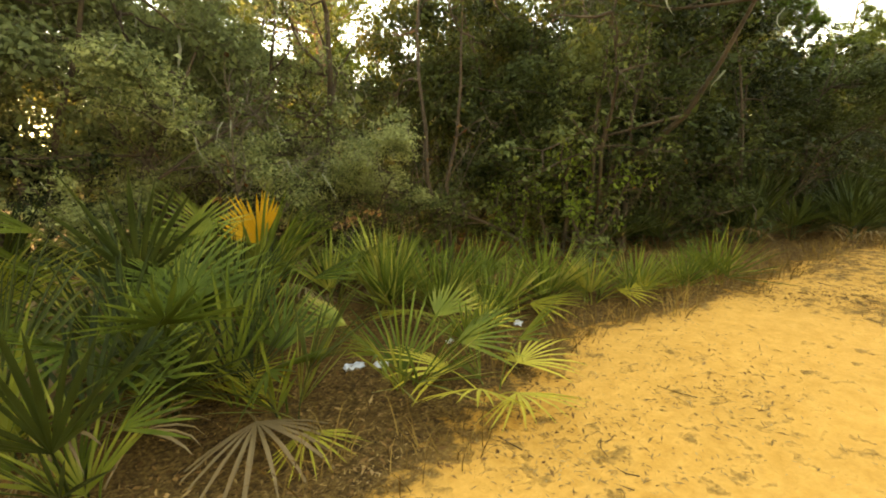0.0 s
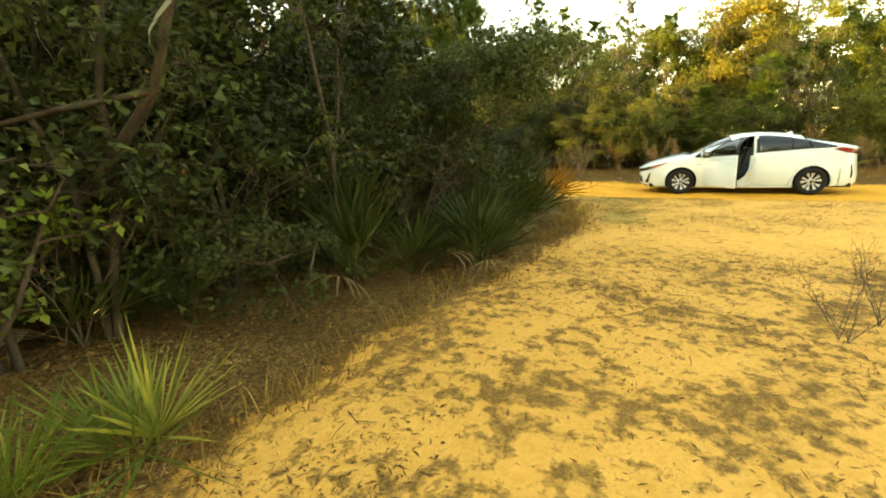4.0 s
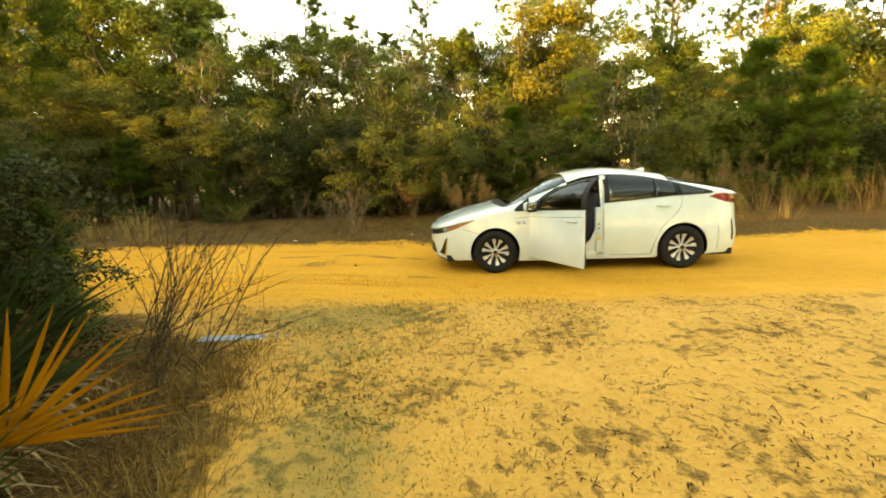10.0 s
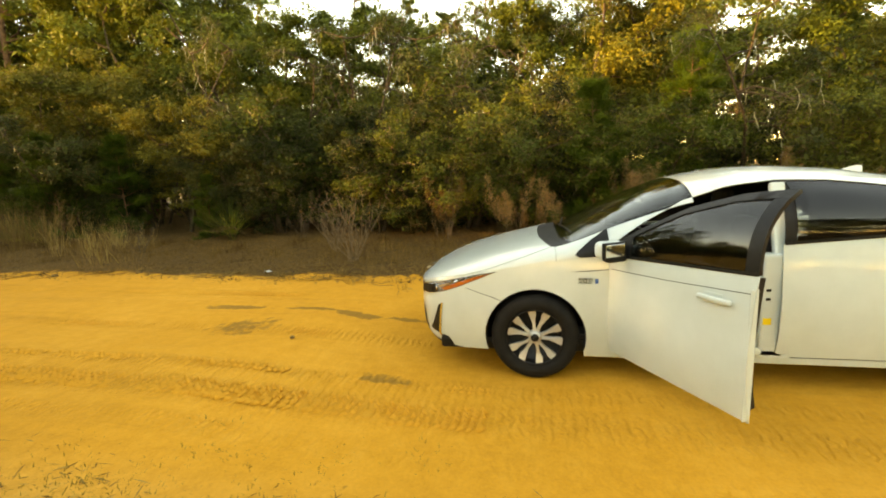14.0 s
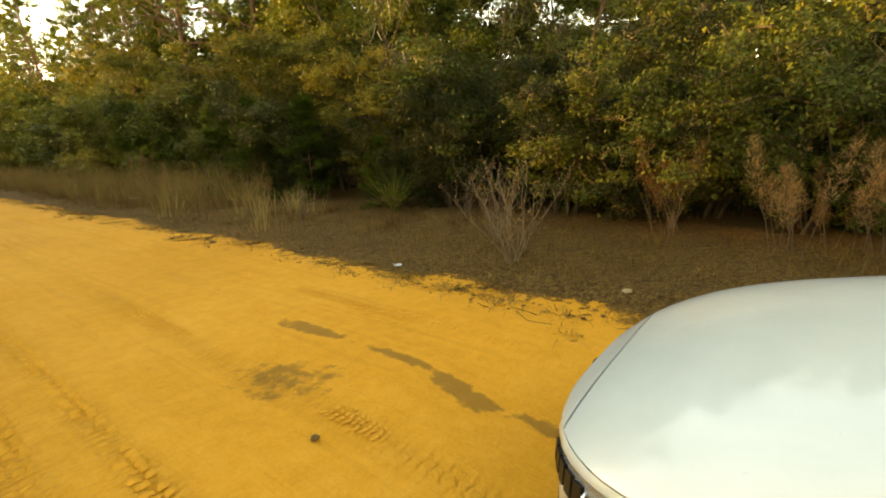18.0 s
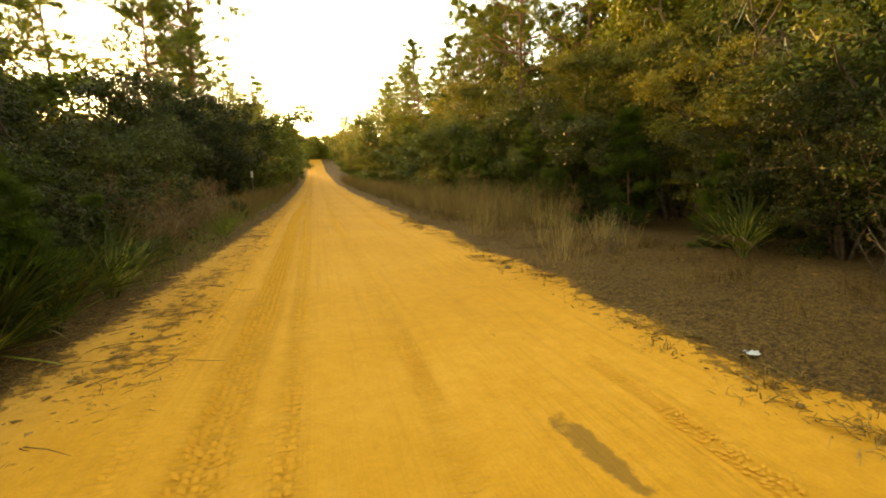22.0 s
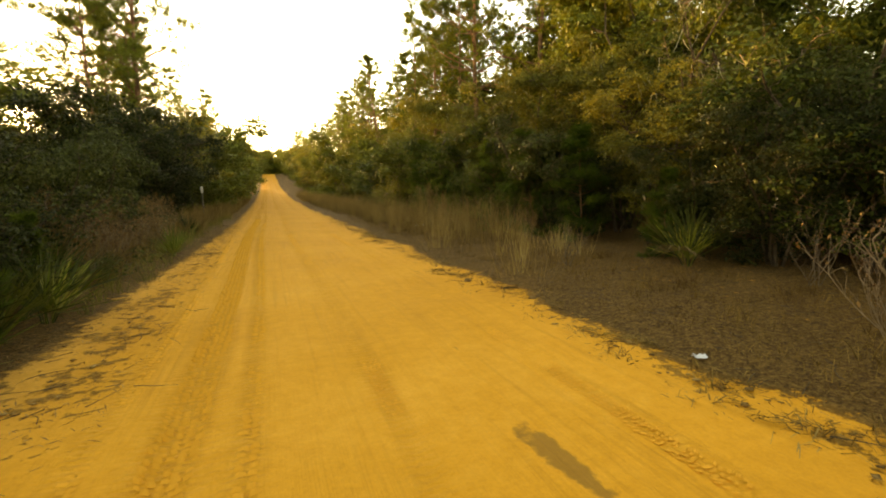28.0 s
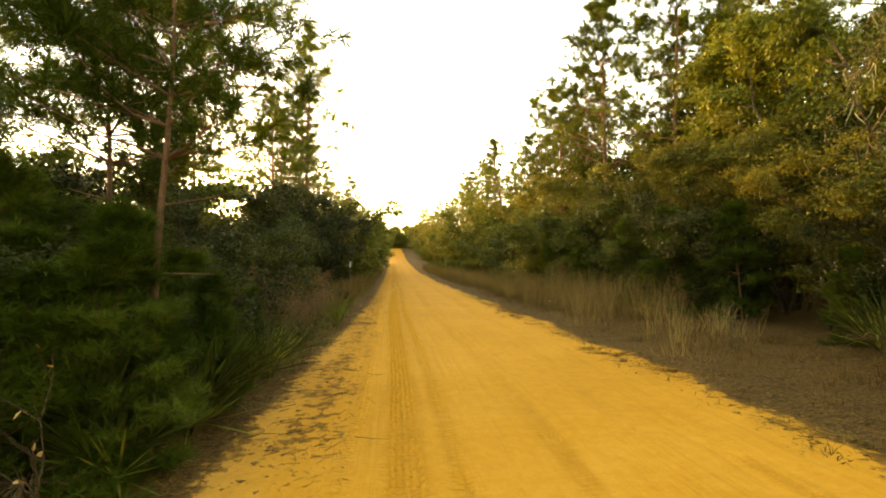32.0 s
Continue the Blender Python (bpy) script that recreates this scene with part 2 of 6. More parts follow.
def ground_material():
    m, nt, b, _ = nodes_of("sand_and_litter")
    co = nt.nodes.new("ShaderNodeTexCoord").outputs["Object"]

    def mask(name):
        n = nt.nodes.new("ShaderNodeAttribute")
        n.attribute_name = name
        return n.outputs["Fac"]
    n1, n2, n3 = noise_node(nt, co, 0.5, 6.0, 0.65), noise_node(nt, co, 8.0, 6.0, 0.7), noise_node(nt, co, 46.0, 4.0, 0.7)
    sand = ramp(nt, calc(nt, "ADD", calc(nt, "MULTIPLY", n1.outputs[0], 0.55), calc(nt, "MULTIPLY", n2.outputs[0], 0.45)),
                [(0.3, (0.52, 0.215, 0.022)), (0.5, (0.635, 0.272, 0.032)), (0.7, (0.72, 0.33, 0.05))]).outputs[0]
    pale = ramp(nt, n2.outputs[0], [(0.3, (0.50, 0.232, 0.044)), (0.7, (0.70, 0.352, 0.086))]).outputs[0]
    sand = mix(nt, mask("road"), pale, sand)
    grain = ramp(nt, n3.outputs[0], [(0.25, (0.78, 0.76, 0.72)), (0.6, (1.0, 1.0, 1.0))]).outputs[0]
    g = nt.nodes.new("ShaderNodeMix")
    g.data_type, g.blend_type = "RGBA", "MULTIPLY"
    g.inputs[0].default_value = 0.6
    nt.links.new(sand, g.inputs[6])
    nt.links.new(grain, g.inputs[7])
    # damp sand, and the dark soil and shade of a small hole
    damp_dent = mask("damp_dent")
    damp_dent_f = ramp(nt, calc(nt, "ADD", damp_dent, calc(nt, "MULTIPLY", calc(nt, "SUBTRACT", noise_node(nt, co, 9.0, 5.0).outputs[0], 0.5), 0.9)), [(0.42, (0, 0, 0)), (0.56, (1, 1, 1))]).outputs[0]
    col = mix(nt, calc(nt, "MULTIPLY", damp_dent_f, 0.62), g.outputs[2], (0.115, 0.066, 0.02))
    # leaf litter and soil
    lit = mask("litter")
    edge = calc(nt, "ADD", lit, calc(nt, "ADD", calc(nt, "MULTIPLY", calc(nt, "SUBTRACT", n2.outputs[0], 0.5), 1.9), calc(nt, "MULTIPLY", calc(nt, "SUBTRACT", noise_node(nt, co, 1.4, 5.0, 0.6).outputs[0], 0.5), 1.1)))
    lit_f = mix(nt, mask("road"), ramp(nt, edge, [(0.47, (0, 0, 0)), (0.68, (1, 1, 1))]).outputs[0], ramp(nt, edge, [(0.45, (0, 0, 0)), (0.58, (1, 1, 1))]).outputs[0])
    soil = ramp(nt, calc(nt, "ADD", calc(nt, "MULTIPLY", n3.outputs[0], 0.5), calc(nt, "MULTIPLY", noise_node(nt, co, 19.0, 5.0, 0.75).outputs[0], 0.5)),
                [(0.36, (0.026, 0.012, 0.004)), (0.48, (0.088, 0.044, 0.011)), (0.64, (0.235, 0.132, 0.038))]).outputs[0]
    col = mix(nt, calc(nt, "MULTIPLY", lit_f, calc(nt, "MINIMUM", calc(nt, "ADD", calc(nt, "MULTIPLY", lit, 0.75), 0.4), 1.0)), col, soil)
    # thin green of low grass
    gr = mask("grass")
    gr_f = ramp(nt, calc(nt, "ADD", gr, calc(nt, "MULTIPLY", calc(nt, "SUBTRACT", n2.outputs[0], 0.5), 1.3)), [(0.45, (0, 0, 0)), (0.75, (1, 1, 1))]).outputs[0]
    col = mix(nt, calc(nt, "MULTIPLY", gr_f, 0.6), col, (0.17, 0.145, 0.045))
    # shade of tyre-tread grooves painted as darker sand, and darker streaks along the lanes
    tread = mask("tread")
    wave = nt.nodes.new("ShaderNodeTexWave")
    wave.bands_direction = "Y"
    for key, value in (("Scale", 5.0), ("Distortion", 5.0), ("Detail", 4.0), ("Detail Scale", 3.0)):
        wave.inputs[key].default_value = value
    nt.links.new(co, wave.inputs["Vector"])
    lanes = nt.nodes.new("ShaderNodeMapping")
    lanes.inputs["Scale"].default_value = (14.0, 0.35, 1.0)
    nt.links.new(co, lanes.inputs["Vector"])
    streak = noise_node(nt, lanes.outputs[0], 1.0, 4.0, 0.6)
    groove_shade = calc(nt, "MULTIPLY", calc(nt, "MULTIPLY", wave.outputs["Fac"], tread), calc(nt, "MULTIPLY", noise_node(nt, co, 16.0, 3.0).outputs[0], 0.28))
    line = calc(nt, "MULTIPLY", ramp(nt, streak.outputs[0], [(0.52, (0, 0, 0)), (0.72, (1, 1, 1))]).outputs[0], calc(nt, "MULTIPLY", mask("lane"), 0.28))
    col = mix(nt, calc(nt, "MAXIMUM", groove_shade, line), col, (0.33, 0.135, 0.016))
    nt.links.new(col, b.inputs["Base Color"])
    b.inputs["Roughness"].default_value = 0.95
    b.inputs["Specular IOR Level"].default_value = 0.15
    # relief: grains, lumps, and the bars that tyre treads pressed along the road
    h = calc(nt, "ADD", calc(nt, "MULTIPLY", n3.outputs[0], 0.22), calc(nt, "MULTIPLY", n2.outputs[0], 0.35))
    h = calc(nt, "ADD", h, calc(nt, "MULTIPLY", calc(nt, "MULTIPLY", streak.outputs[0], mask("lane")), 0.8))
    h = calc(nt, "ADD", h, calc(nt, "MULTIPLY", calc(nt, "MULTIPLY", calc(nt, "MULTIPLY", wave.outputs["Fac"], noise_node(nt, co, 11.0, 3.0).outputs[0]), tread), 2.6))
    h = calc(nt, "ADD", h, calc(nt, "MULTIPLY", lit_f, calc(nt, "MULTIPLY", n3.outputs[0], 0.9)))
    bump(nt, b, h, 0.75, 0.035)
    return m


GROUND = ground_material()
TRACK = plain("pressed_road_sand", (0.60, 0.25, 0.028), (0.74, 0.33, 0.046), 9, 0.95, bumps=0.4)


# ---- helpers for meshes ----
def sm(a, b, v):
    f = np.clip((v - a) / (b - a), 0.0, 1.0)
    return f * f * (3 - 2 * f)


def quick_mesh(name, verts, faces, material, smooth=False):
    """A mesh from arrays; faces all have the same number of corners, or come as a list of such arrays."""
    me = bpy.data.meshes.new(name)
    verts = np.asarray(verts, dtype=np.float32).reshape(-1, 3)
    groups = [np.asarray(f, dtype=np.int32) for f in (faces if isinstance(faces, list) else [faces]) if len(f)]
    me.vertices.add(len(verts))
    me.vertices.foreach_set("co", verts.ravel())
    loops = np.concatenate([f.ravel() for f in groups])
    sizes = np.concatenate([np.full(len(f), f.shape[1], dtype=np.int32) for f in groups])
    starts = np.concatenate([[0], np.cumsum(sizes)[:-1]]).astype(np.int32)
    me.loops.add(len(loops))
    me.loops.foreach_set("vertex_index", loops)
    me.polygons.add(len(sizes))
    me.polygons.foreach_set("loop_start", starts)
    me.polygons.foreach_set("loop_total", sizes)
    if smooth:
        me.polygons.foreach_set("use_smooth", np.ones(len(sizes), dtype=bool))
    me.materials.append(material)
    me.update(calc_edges=True)
    return me


def child(name, me, parent, label=""):
    ob = new(name, me)
    ob.parent = parent
    if label:
        tagged(ob, label)
    return ob


def part(name, bm, material, parent, label="", smooth=False):
    me = bpy.data.meshes.new(name)
    bm.normal_update()
    bm.to_mesh(me)
    bm.free()
    me.materials.append(material)
    if smooth:
        me.polygons.foreach_set("use_smooth", np.ones(len(me.polygons), dtype=bool))
    return child(name, me, parent, label)


# ---- the ground: one sheet ----
ROAD_L, ROAD_R = 15.2, 19.75


def height(x, y):
    x, y = np.asarray(x, dtype=float), np.asarray(y, dtype=float)
    yy = np.clip(y, 25, 185) - 25
    z = 3.23e-4 * yy ** 2
    on_road = sm(14.8, 15.9, x) * (1 - sm(19.6, 20.4, x))
    z = z - 0.106 * (1 - sm(-0.6, 1.2, y)) * on_road
    for rut in (16.3, 17.45, 18.6):
        z = z - 0.022 * np.exp(-((x - rut - 0.06 * np.sin(y * 0.25)) / 0.2) ** 2) * on_road * sm(0, 2, y)
    z = z + 0.06 * sm(19.8, 20.3, x) + 0.10 * sm(20.5, 23, x) * (1 + 0 * y)
    z = z + 0.05 * (1 - sm(14.0, 15.1, x)) * sm(2, 4, y)
    return z


def edge_y(x):
    """Where the open sand of the clearing ends against the thicket."""
    return np.interp(x, [-6, 0, 1.5, 2.9, 4.1, 5.2, 6.4, 8.2, 9.5, 10.7, 12.4, 13.5, 14.4], [0.5, 1.1, 1.45, 1.8, 1.5, 1.35, 1.28, 0.85, 0.62, 0.42, 0.5, 0.9, 1.6])


def litter_mask(x, y):
    thicket = 0.2 + 0.8 * sm(-0.35, 0.5, y - edge_y(x))
    thicket = thicket * sm(-1.0, -0.2, y - edge_y(x)) * (1 - sm(13.8, 15.0, x))
    left_verge = sm(-0.4, 0.4, (15.0 + 0.03 * np.clip(y - 4, 0, 15)) - x) * sm(1.6, 3.0, y)
    right = sm(-0.30, 0.30, x - ROAD_R - 0.08 * np.sin(y * 1.3) - 0.06 * np.sin(y * 3.7 + 1.0))
    path = 0.49 * (1 - sm(9.0, 12.0, x)) * sm(3.2, 5.0, x)
    start = 0.31 * (1 - sm(3.2, 5.0, x))
    clear = 0.40 * sm(9.0, 12.0, x) * (1 - sm(14.9, 15.7, x)) * (1 - sm(1.5, 2.5, y))
    south = 0.72 * sm(0.4, 2.0, -y - 0.14 * np.clip(x - 3.0, 0, 30) + 0.35 * np.clip(x - 8.0, 0, 3)) * (1 - sm(8.5, 11, x))
    verges = 0.41 * np.exp(-((x - ROAD_R + 0.12) / 0.34) ** 2) + 0.46 * np.exp(-((x - 15.5) / 0.5) ** 2) * sm(2.0, 3.5, y)
    return np.maximum.reduce([thicket, left_verge, right, path, start, clear, south, verges])


def blob(x, y, cx, cy, rx, ry, turn=0.0):
    c, s = math.cos(radians(turn)), math.sin(radians(turn))
    u, v = (x - cx) * c + (y - cy) * s, -(x - cx) * s + (y - cy) * c
    return np.clip(1.25 - np.sqrt((u / rx) ** 2 + (v / ry) ** 2), 0, 1)


def axis(lo, hi, step, far_lo, far_hi, growth=1.22):
    core = list(np.arange(lo, hi + 1e-6, step))
    for end, sign in ((far_lo, -1), (far_hi, 1)):
        at, d = (lo if sign < 0 else hi), step
        while (at - end) * sign < 0:
            d = min(d * growth, 60)
            at += sign * d
            core.append(at)
    return np.array(sorted(core))


def make_ground():
    xs, ys = axis(0.0, 23.0, 0.10, -900, 900), axis(-5.0, 9.0, 0.10, -900, 1200, 1.09)
    gx, gy = np.meshgrid(xs, ys, indexing="ij")
    gz = height(gx, gy)
    rng = np.random.default_rng(5)
    lump = np.zeros_like(gx)
    for k in range(14):
        a, f = rng.uniform(0, 6.28), rng.uniform(0.6, 9.0)
        lump += np.sin(f * (gx * math.cos(a) + gy * math.sin(a)) + rng.uniform(0, 6)) / (1 + f * 0.7)
    near = np.exp(-(np.maximum(0, np.abs(gx - 11) - 13) / 8) ** 2) * np.exp(-(np.maximum(0, np.abs(gy - 5) - 14) / 10) ** 2)
    gz = gz + 0.010 * lump * near
    lit = litter_mask(gx, gy)
    verts = np.stack([gx, gy, gz], -1).reshape(-1, 3)
    nx, ny = len(xs), len(ys)
    idx = np.arange(nx * ny).reshape(nx, ny)
    faces = np.stack([idx[:-1, :-1], idx[1:, :-1], idx[1:, 1:], idx[:-1, 1:]], -1).reshape(-1, 4)
    me = quick_mesh("ground", verts, faces, GROUND, True)
    # The patch at (19.55, 0.64) paints a hole's dark soil and shade.
    damp_dent = np.maximum.reduce([0.95 * blob(gx, gy, 18.18, 2.03, 0.105, 0.54, 6), 0.80 * blob(gx, gy, 18.2, 1.08, 0.05, 0.48, 0), 0.88 * blob(gx, gy, 18.10, 0.52, 0.12, 0.42, -10), 0.75 * blob(gx, gy, 18.12, -0.05, 0.09, 0.4, 0),
                             0.55 * blob(gx, gy, 17.6, 1.5, 0.42, 0.74, 20), 0.8 * blob(gx, gy, 18.26, 3.67, 0.06, 0.16, 10), 0.9 * blob(gx, gy, 19.55, 0.64, 0.10, 0.11), 0.82 * blob(gx, gy, 16.74, -0.2, 0.09, 0.48, 0)])
    tread = np.maximum.reduce([np.exp(-((gx - c - 0.05 * np.sin(gy * 0.3)) / w) ** 2) * f for c, w, f in ((15.85, 0.06, 0.5), (16.3, 0.15, 1.0), (16.66, 0.08, 0.8), (17.5, 0.08, 0.5), (18.8, 0.06, 0.22))]) * (0.45 + 0.55 * sm(-1, 1, gy))
    grass = np.maximum(0.64 * np.exp(-((gx - 13.9) / 1.2) ** 2 - ((gy - 0.3) / 0.8) ** 2), 0.82 * np.exp(-((gx - 12.3) / 1.2) ** 2 - ((gy - 0.0) / 0.7) ** 2))
    grass = np.maximum(grass, 0.92 * np.exp(-((gx - 14.65) / 0.65) ** 2 - ((gy - 0.5) / 1.3) ** 2))
    lane = sm(15.3, 15.9, gx) * (1 - sm(19.2, 19.7, gx)) * (0.4 + 0.6 * sm(0, 2, gy))
    for name, values in (("litter", lit), ("damp_dent", damp_dent), ("tread", tread), ("road", sm(14.6, 15.7, gx) * (1 - sm(20.6, 21.6, gx))), ("grass", grass), ("lane", lane)):
        me.attributes.new(name, "FLOAT", "POINT").data.foreach_set("value", values.astype(np.float32).ravel())
    return tagged(new("ground", me), "yellow sand road and clearing edged with brown leaf litter", "ground", kind="structure")


make_ground()


# ---- plants: builders ----
def unit(v):
    return v / np.maximum(np.linalg.norm(v, axis=-1, keepdims=True), 1e-9)


def leaf_points(points, along, rng, length, width, facing=None):
    """A small pointed leaf at each point: one narrow triangle, broad at its foot, its face turned the way of facing."""
    n = len(points)
    along = unit(along)
    side = unit(np.cross(along, np.array([0, 0, 1.0]) + rng.normal(scale=0.55, size=(n, 3)) if facing is None else facing))
    ln = length * rng.uniform(0.6, 1.3, (n, 1))
    wd = width * rng.uniform(0.6, 1.3, (n, 1)) * 0.5
    verts = np.stack([points - side * wd, points + side * wd, points + along * ln], 1).reshape(-1, 3)
    return verts, np.arange(3 * n).reshape(n, 3)


def leaf_quads(points, along, rng, length, width, fold=0.25):
    """A diamond leaf of two folded halves at each point, pointing along."""
    n = len(points)
    along = unit(along)
    side = unit(np.cross(along, np.array([0, 0, 1.0]) + rng.normal(scale=0.55, size=(n, 3))))
    up = np.cross(side, along)
    ln = length * rng.uniform(0.6, 1.3, (n, 1))
    wd = width * rng.uniform(0.6, 1.3, (n, 1)) * 0.5
    a = points
    b = points + along * ln * 0.45 + side * wd + up * wd * fold
    c = points + along * ln
    d = points + along * ln * 0.45 - side * wd + up * wd * fold
    verts = np.stack([a, b, c, d], 1).reshape(-1, 3)
    faces = np.arange(4 * n).reshape(n, 4)
    return verts, faces


def strips(roots, along, droop, rng, length, width, segs=3, curl=0.0, flat=True):
    """Narrow curved blades: roots (n,3), first direction along (n,3), bending down by droop."""
    n = len(roots)
    along = unit(along)
    side = unit(np.cross(along, np.array([0, 0, 1.0 if flat else 0.3]) + rng.normal(scale=0.25 if flat else 1.0, size=(n, 3))))
    ln = (length * rng.uniform(0.65, 1.25, n))[:, None]
    wd = (width * rng.uniform(0.7, 1.3, n))[:, None]
    rows, p, d = [], roots.copy(), along.copy()
    for k in range(segs + 1):
        w = wd * (1 - (k / segs) ** 1.5) * 0.5 + 0.0004
        rows.append(np.stack([p - side * w, p + side * w], 1))
        d = unit(d + np.array([0, 0, -1.0]) * (droop / segs) + rng.normal(scale=curl, size=(n, 3)))
        p = p + d * ln / segs
    v = np.stack(rows, 1)
    base = (np.arange(n) * (segs + 1) * 2)[:, None, None] + (np.arange(segs) * 2)[None, :, None]
    faces = (base + np.array([0, 1, 3, 2])[None, None, :]).reshape(-1, 4)
    return v.reshape(-1, 3), faces


def tubes(segments, sides=5):
    """Tapered limbs from rows of (start, end, radius at start, radius at end)."""
    s = np.array([(*a, *b, r0, r1) for a, b, r0, r1 in segments])
    n = len(s)
    a, b = s[:, :3], s[:, 3:6]
    d = unit(b - a)
    ref = np.where(np.abs(d[:, 2:3]) > 0.9, np.array([[1.0, 0, 0]]), np.array([[0, 0, 1.0]]))
    u = unit(np.cross(d, ref))
    w = np.cross(d, u)
    ang = np.arange(sides) / sides * 2 * np.pi
    ring = u[:, None] * np.cos(ang)[None, :, None] + w[:, None] * np.sin(ang)[None, :, None]
    v = np.stack([a[:, None] + ring * s[:, 6][:, None, None], b[:, None] + ring * s[:, 7][:, None, None]], 1)
    k = np.arange(sides)
    q = np.stack([k, (k + 1) % sides, (k + 1) % sides + sides, k + sides], -1)
    faces = (np.arange(n) * 2 * sides)[:, None, None] + q[None]
    return v.reshape(-1, 3), faces.reshape(-1, 4)


def joined(pieces):
    verts, faces, at = [], [], 0
    for v, f in pieces:
        verts.append(v)
        faces.append(np.asarray(f) + at)
        at += len(v)
    return np.concatenate(verts), np.concatenate(faces)


def limb(rng, start, way, length, r0, r1, steps, wander=0.25, lift=0.05):
    """A crooked limb as a run of segments."""
    out, p, d = [], np.array(start, float), unit(np.array(way, float))
    for k in range(steps):
        d = unit(d + rng.normal(scale=wander, size=3) + np.array([0, 0, lift]))
        q = p + d * length / steps
        ra, rb = r0 + (r1 - r0) * k / steps, r0 + (r1 - r0) * (k + 1) / steps
        out.append((p, q, ra, rb))
        p = q
    return out


def thing(name, label, category, group="", kind=""):
    return tagged(new(name), label, category, group, kind)


def broadleaf(name, label, seed, tall, spread, low, clusters, per, leaf, width, material, stems=3, twigs=0.4, wood=BARK, ball=0.17, category="tree", bare=0.0, moss=0, sides=5, core=0, core_leaf=0.3, quads=False, twig=None):
    """A many-stemmed broadleaf tree: crooked stems, limbs, twigs, and a crown of leaf clusters round the limb ends."""
    rng = np.random.default_rng(seed)
    segs, ends, fine = [], [], []
    for k in range(stems):
        a = rng.uniform(0, 6.28)
        way = np.array([math.cos(a) * 0.35, math.sin(a) * 0.35, 1.0])
        r = (0.014 * tall ** 0.8 * rng.uniform(0.5, 1.0) + 0.012)
        main = limb(rng, (math.cos(a) * 0.12 * stems / 3, math.sin(a) * 0.12 * stems / 3, -0.1), way, tall * rng.uniform(0.75, 0.98), r, r * 0.2, 7, 0.16, 0.05)
        segs += main
        for j in range(int(7 + 3 * rng.random())):
            f = rng.uniform(low, 1.0)
            i = min(int(f * 7), 6)
            p = main[i][1]
            b = rng.uniform(0, 6.28)
            reach = spread * rng.uniform(0.45, 1.0) * math.sqrt(max(0.12, 1 - ((f - 0.45) / 0.62) ** 2))
            branch = limb(rng, p, (math.cos(b), math.sin(b), rng.uniform(-0.15, 0.5)), reach, r * 0.38, r * 0.1, 4, 0.28, 0.02)
            segs += branch
            ends += [(s[1], s[1] - s[0]) for s in branch[1:]]
        ends += [(s[1], s[1] - s[0]) for s in main[int(low * 7) + 1:]]
    pick = rng.integers(0, len(ends), clusters)
    base = np.array([ends[i][0] for i in pick])
    size = spread * ball * rng.uniform(0.55, 1.3, clusters)
    off = unit(rng.normal(size=(clusters, 3)) + unit(np.array([ends[i][1] for i in pick])) * 0.8) * (size * rng.uniform(0.5, 1.7, clusters))[:, None]
    off[:, 2] *= 0.75
    centre = base + off
    centre[:, 2] = np.maximum(centre[:, 2], 0.15)
    for i in range(clusters):
        if rng.random() < twigs:
            mid = (base[i] + centre[i]) / 2 + rng.normal(scale=0.04 * spread, size=3)
            fine += [(base[i], mid, 0.007, 0.005), (mid, centre[i], 0.005, 0.002)]
            for j in range(2):
                tip = centre[i] + unit(unit(off[i]) + rng.normal(scale=0.7, size=3)) * size[i] * rng.uniform(0.8, 1.7)
                fine.append((centre[i], tip, 0.003, 0.001))
    top = thing(name, label, category)
    child("trunk", quick_mesh("trunk", *tubes(segs, sides), wood, True), top)
    if fine:
        tagged(child("twig_mass", quick_mesh("twig_mass", *tubes(fine, 3), twig or wood), top), kind="stuff")
    here = rng.random(clusters) >= bare
    keep, wide = centre[here], size[here]
    n = len(keep) * per
    c = np.repeat(keep, per, 0)
    u = unit(rng.normal(size=(n, 3)) + np.array([0, 0, 0.35]))
    p = c + u * np.array([1.0, 1.0, 0.62]) * (np.repeat(wide, per) * rng.uniform(0.35, 1.12, n) ** 0.7)[:, None]
    p[:, 2] = np.maximum(p[:, 2], 0.03)
    leaves = leaf_quads if quads else leaf_points
    if quads:
        crown = [leaf_quads(p, u + rng.normal(scale=0.7, size=(n, 3)) + np.array([0, 0, -0.15]), rng, leaf, width)]
    else:
        face = unit(u * 0.9 + np.array([0, 0, 0.45]) + rng.normal(scale=0.42, size=(n, 3)))
        crown = [leaf_points(p, np.cross(face, rng.normal(size=(n, 3))) + np.array([0, 0, -0.1]), rng, leaf, width, face)]
    if core:
        q = base[rng.integers(0, clusters, core)] + rng.normal(scale=0.12 * spread, size=(core, 3))
        q[:, 2] = np.maximum(q[:, 2], 0.2)
        crown.append(leaves(q, rng.normal(size=(core, 3)), rng, core_leaf, core_leaf * 0.75))
    child("crown", quick_mesh("crown", *joined(crown), material), top)
    if moss:
        pts = base[rng.integers(0, clusters, moss)] + rng.normal(scale=0.12, size=(moss, 3))
        mv = strips(pts, np.tile([0, 0, -1.0], (moss, 1)) + rng.normal(scale=0.3, size=(moss, 3)), 0.3, rng, 0.35, 0.02, 3, 0.25)
        tagged(child("moss", quick_mesh("moss", *mv, MOSS), top, "grey hanging moss strands"), kind="stuff")
    return top


